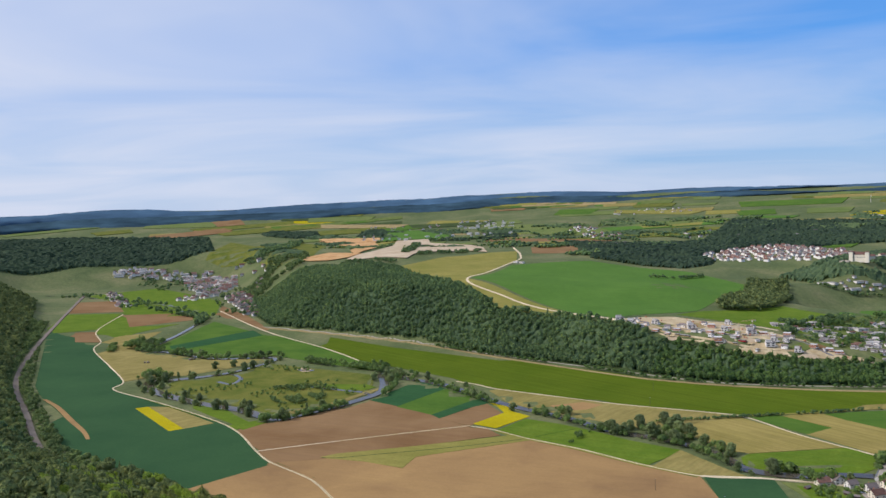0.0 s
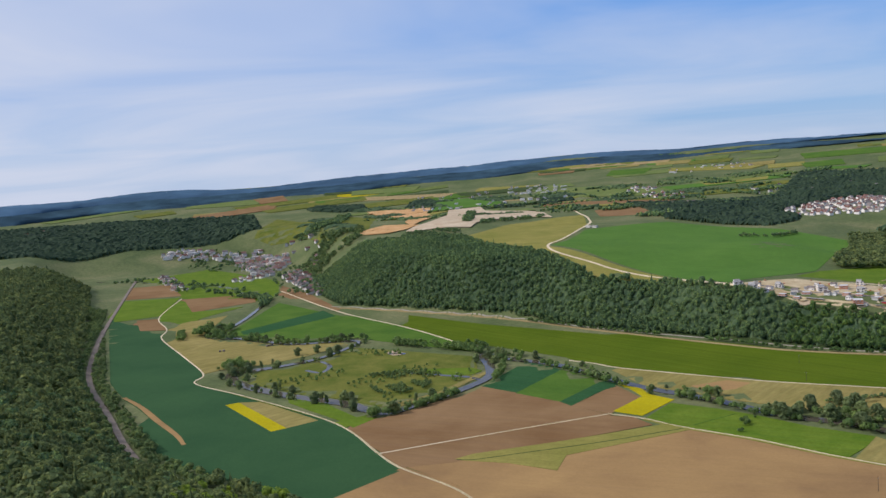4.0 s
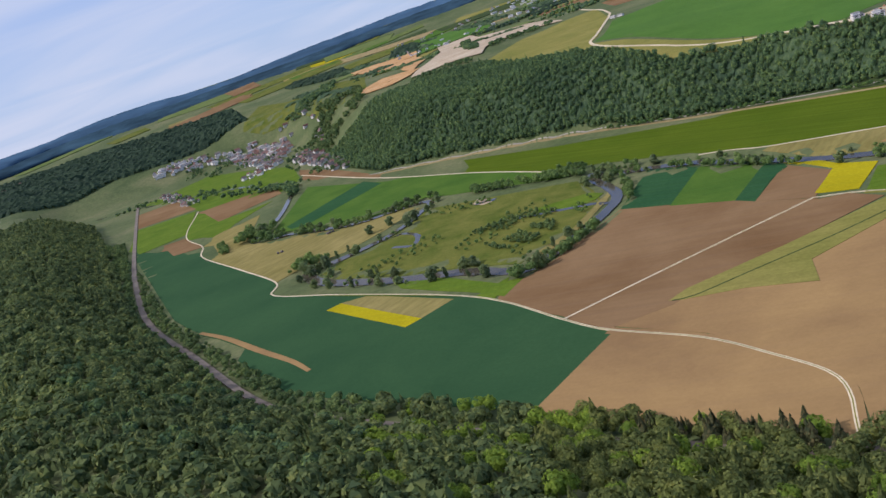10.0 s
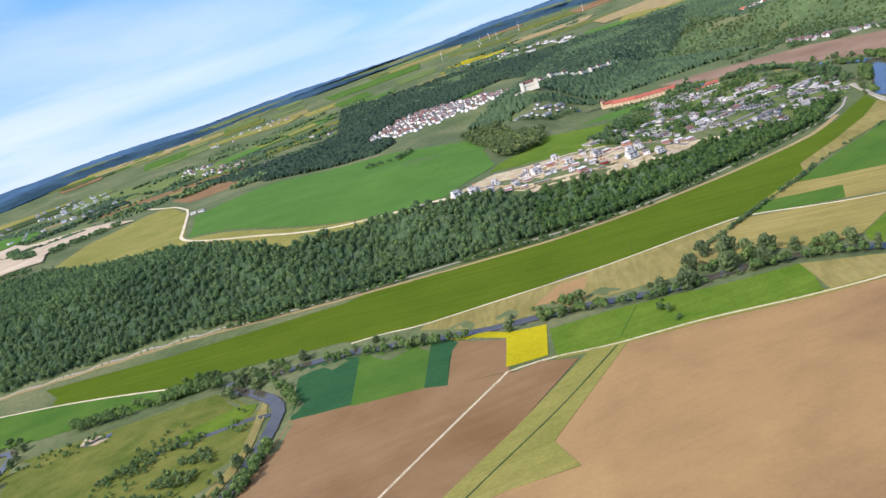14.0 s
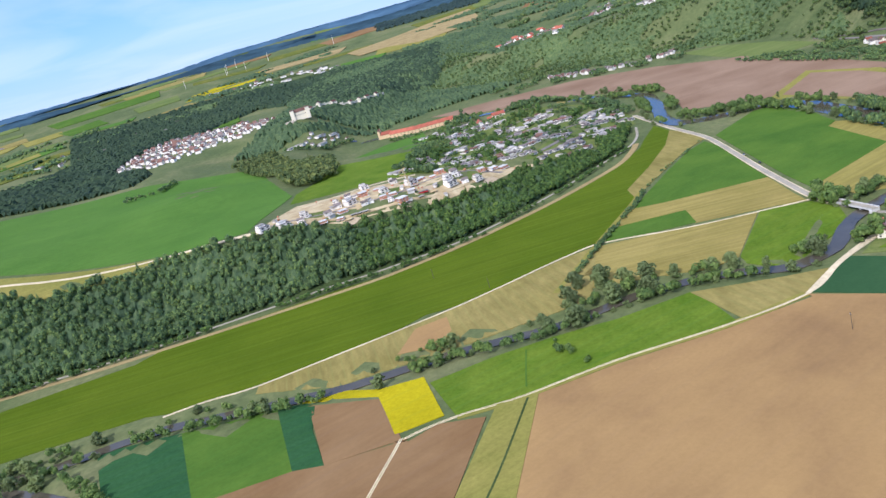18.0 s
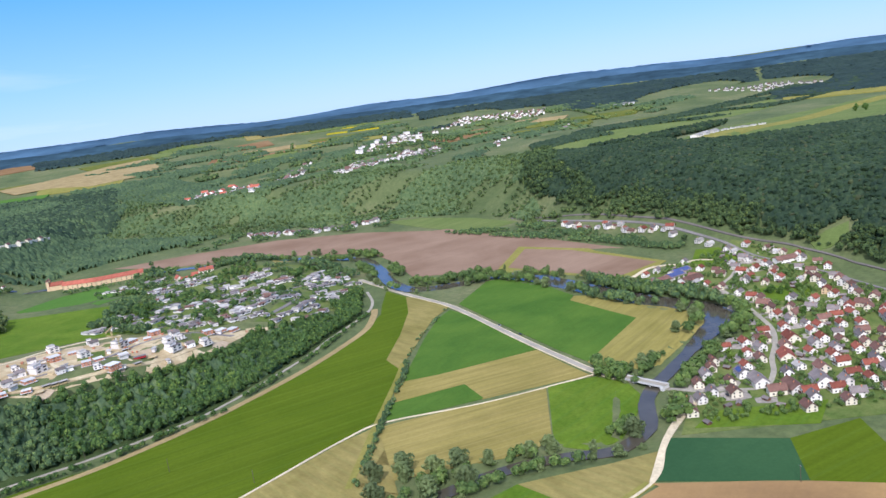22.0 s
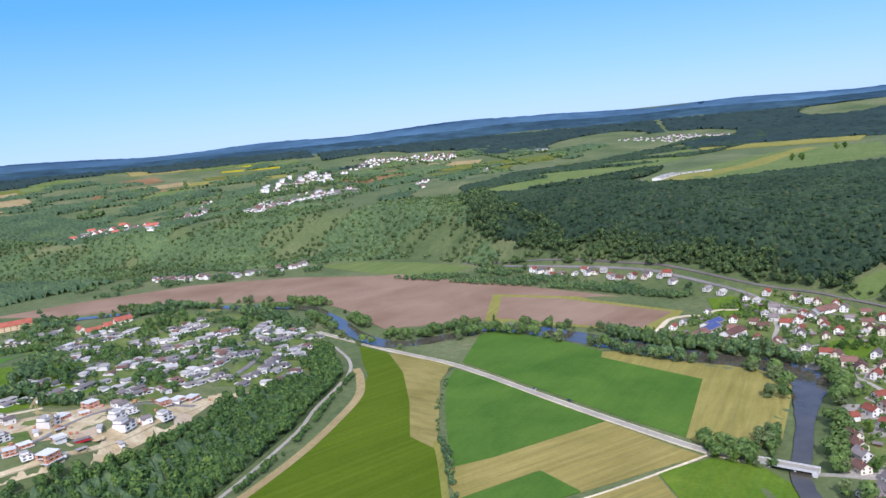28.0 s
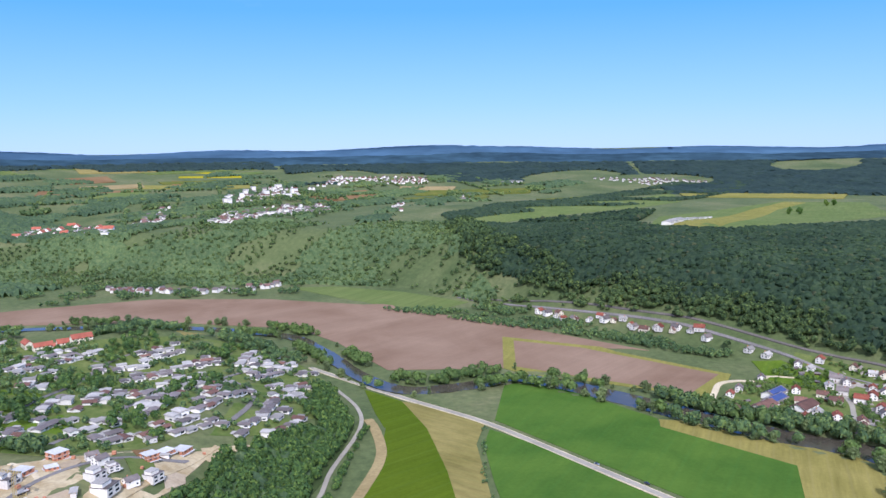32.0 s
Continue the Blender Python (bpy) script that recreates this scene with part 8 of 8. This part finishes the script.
town([(-1070, 2600), (-1040, 2630), (-900, 2350), (-840, 2210), (-870, 2190), (-930, 2310)], 17, 60, [FAR_GREY, FAR_BROWN, FAR_GREY], 17, 0.5, 0.8, "small far hamlet beside the railway")
town([(551, 3502), (648, 3440), (724, 3213), (668, 3021), (591, 3094), (550, 3350)], 26, 20, [FAR_RED, FAR_GREY, FAR_BROWN, FAR_RED], 31, 0.6, 0.95, "small plateau village with red roofs")
town([(90, 3899), (363, 3842), (324, 3578), (71, 3631)], 38, 0, [FAR_FLAT, FAR_FLAT, FAR_GREY], 32, 0.5, 0.9, "far works halls on the plateau")
town([(-319, 3797), (33, 3807), (22, 3615), (-310, 3567)], 40, 0, [FAR_FLAT, FAR_GREY, FAR_RED], 33, 0.4, 0.8, "far works halls behind the quarry")
town([(843, 3960), (1222, 3886), (1172, 3752), (805, 3817)], 40, 0, [FAR_GREY, FAR_RED, FAR_FLAT], 34, 0.5, 0.8, "far village on the plateau")
FARM_SHED = Kind(lambda: far_house(7.0, 14.0, 3.0, 1.4, WHITE, PALE), "pale farm shed beside the plateau road", "shed", "plateau sheds")
for x, y in [(206, 2200), (220, 2188)]:
    FARM_SHED.put(x, y, 40, 0.4)

# ---- airfield ----
HANGAR = Kind(lambda: barn(18, 26, 5, 2.0, WHITE, PALE), "white airfield hangar with a pale roof", "hangar", "hangars")
for x, y, a in [(1390, 606, 60), (1420, 590, 62), (1448, 572, 58)]:
    HANGAR.put(x, y, a, 0.3, 0.9)
CARAVAN = Kind(lambda: far_house(3.0, 7.0, 2.4, 0.4, WHITE, PALE), "white trailer parked at the airfield", "trailer", "trailers")
for k in range(26):
    CARAVAN.put(1480 + k * 7 + rt.uniform(-4, 4), 556 - k * 4.4 + rt.uniform(-9, 9), rt.uniform(0, 180), 0.3)


for n, (x, y) in enumerate([(1780, 230), (1764, 214), (2034, 27), (2046, 2)]):
    MAPLES[0].put(x, y, n * 70, 0.1, 1.7)


# ---- poles, cars ----
def pole(tall):
    t = base("utility_pole")
    bm = bmesh.new()
    bmesh.ops.create_cone(bm, segments=8, radius1=0.2, radius2=0.13, depth=tall, matrix=Matrix.Translation((0, 0, tall / 2 - 0.4)))
    part("mast", bm, BARK, t)
    part("crossarm", solid((0, 0, tall - 1.2, 2.2, 0.14, 0.16)), STEEL, t)
    for x in (-0.9, 0, 0.9):
        part("insulator", solid((x, 0, tall - 0.95, 0.12, 0.12, 0.34)), GLASS, t)
    return t


POLE = Kind(lambda: pole(11.0), "slender dark wooden power pole with a crossarm", "utility pole", "power poles")
for x, y in [(250, 1005), (276, 1087), (219, 659), (175, 704), (304, 1180)]:
    POLE.put(x, y, 35, 0.3)


def car(paint):
    t = base("car")
    body = bmesh.new()
    box(body, 0, 0, 0.62, 1.78, 4.3, 0.62)
    bmesh.ops.bevel(body, geom=body.edges[:], offset=0.16, segments=2, affect="EDGES")
    part("body", body, paint, t)
    cabin = bmesh.new()
    box(cabin, 0, -0.2, 1.15, 1.6, 2.3, 0.62)
    for v in cabin.verts:
        if v.co.z > 1.2:
            v.co.x *= 0.8
            v.co.y = -0.2 + (v.co.y + 0.2) * 0.68
    part("cabin", cabin, GLASS, t)
    for x in (-0.82, 0.82):
        for y in (-1.35, 1.35):
            bm = bmesh.new()
            bmesh.ops.create_cone(bm, cap_ends=True, segments=14, radius1=0.33, radius2=0.33, depth=0.22, matrix=Matrix.Translation((x, y, 0.33)) @ Matrix.Rotation(1.5708, 4, "Y"))
            part("wheel", bm, GREY, t)
    return t


CAR_A = Kind(lambda: car(plain_mat("silver_car_paint", (0.5, 0.51, 0.53), 0.05, 1.0, 0.3, metal=0.6)), "silver car on the country road", "car", "cars")
CAR_B = Kind(lambda: car(plain_mat("black_car_paint", (0.03, 0.03, 0.035), 0.05, 1.0, 0.3)), "black car on the country road", "car", "cars")
CAR_A.put(589, 883, 133, 0.75)
CAR_B.put(550, 856, 133, 0.75)
for k, (x, y) in enumerate([(345, 686), (352, 682), (368, 676), (418, 656), (470, 636), (402, 661)]):
    (CAR_A, CAR_B)[k % 2].put(x, y, 60 + k * 40, 0.65)


# ---- wind turbines on the horizon ----
def turbine():
    t = base("wind_turbine")
    bm = bmesh.new()
    bmesh.ops.create_cone(bm, segments=10, radius1=1.6, radius2=0.9, depth=58, matrix=Matrix.Translation((0, 0, 29)))
    part("tower", bm, WHITE, t)
    part("nacelle", solid((0, -0.5, 58.6, 2.2, 5.5, 2.2), bevel=0.4), WHITE, t)
    for k in range(3):
        bm = bmesh.new()
        box(bm, 0, -3.2, 12, 1.3, 0.4, 24)
        for v in bm.verts:
            if v.co.z > 12:
                v.co.x *= 0.35
        bmesh.ops.transform(bm, matrix=Matrix.Translation((0, 0, 58.6)) @ Matrix.Rotation(2.0944 * k + 0.4, 4, "Y"), verts=bm.verts[:])
        part("blade", bm, WHITE, t)
    return t


TURBINE = Kind(turbine, "white wind turbine on the far plateau", "wind turbine", "wind turbines")
for x, y in [(2091, 3500), (2167, 3523), (2134, 3427), (2250, 3400), (2041, 3450), (1900, 3560), (2420, 3150)]:
    TURBINE.put(x, y, 20, 0.0, 0.55)


# ---- hay bales and site clutter ----
def bale():
    t = base("hay_bale")
    bm = bmesh.new()
    bmesh.ops.create_cone(bm, cap_ends=True, segments=16, radius1=1.5, radius2=1.5, depth=3.2, matrix=Matrix.Translation((0, 0, 1.4)) @ Matrix.Rotation(1.5708, 4, "Y"))
    bmesh.ops.bevel(bm, geom=bm.edges[:], offset=0.12, segments=1, affect="EDGES")
    part("wrap", bm, GREY, t)
    return t


BALE = Kind(bale, "dark wrapped hay bale lying on the mown meadow", "hay bale", "hay bales")
for x, y in [(-499, 1359), (-494, 1361), (-428, 1384), (-424, 1386), (-431, 1381)]:
    BALE.put(x, y, x * 7, 0.35)


def pallet():
    t = base("brick_pallet")
    part("pallet", solid((0, 0, 0.1, 2.2, 2.0, 0.2)), WOODD, t)
    part("brick_block", solid((0, 0, 0.95, 2.0, 1.8, 1.5), bevel=0.04), BRICK, t)
    return t


PALLET = Kind(pallet, "stack of orange bricks on a wooden pallet", "brick stack", "brick stacks")
CABIN = Kind(lambda: far_house(2.6, 6.2, 2.5, 0.15, WHITE, PALE), "white site cabin on bare ground", "site cabin", "site cabins")
SITE = [(285, 1329), (388, 1372), (477, 1317), (545, 1219), (580, 1165), (511, 1172), (426, 1198), (341, 1256)]
for k in range(90):
    x, y = rt.uniform(285, 580), rt.uniform(1165, 1372)
    if inside(np.array([x]), np.array([y]), SITE)[0]:
        (PALLET if k % 3 else CABIN).put(x, y, rt.uniform(0, 180), 0.45, rt.uniform(0.9, 1.3))
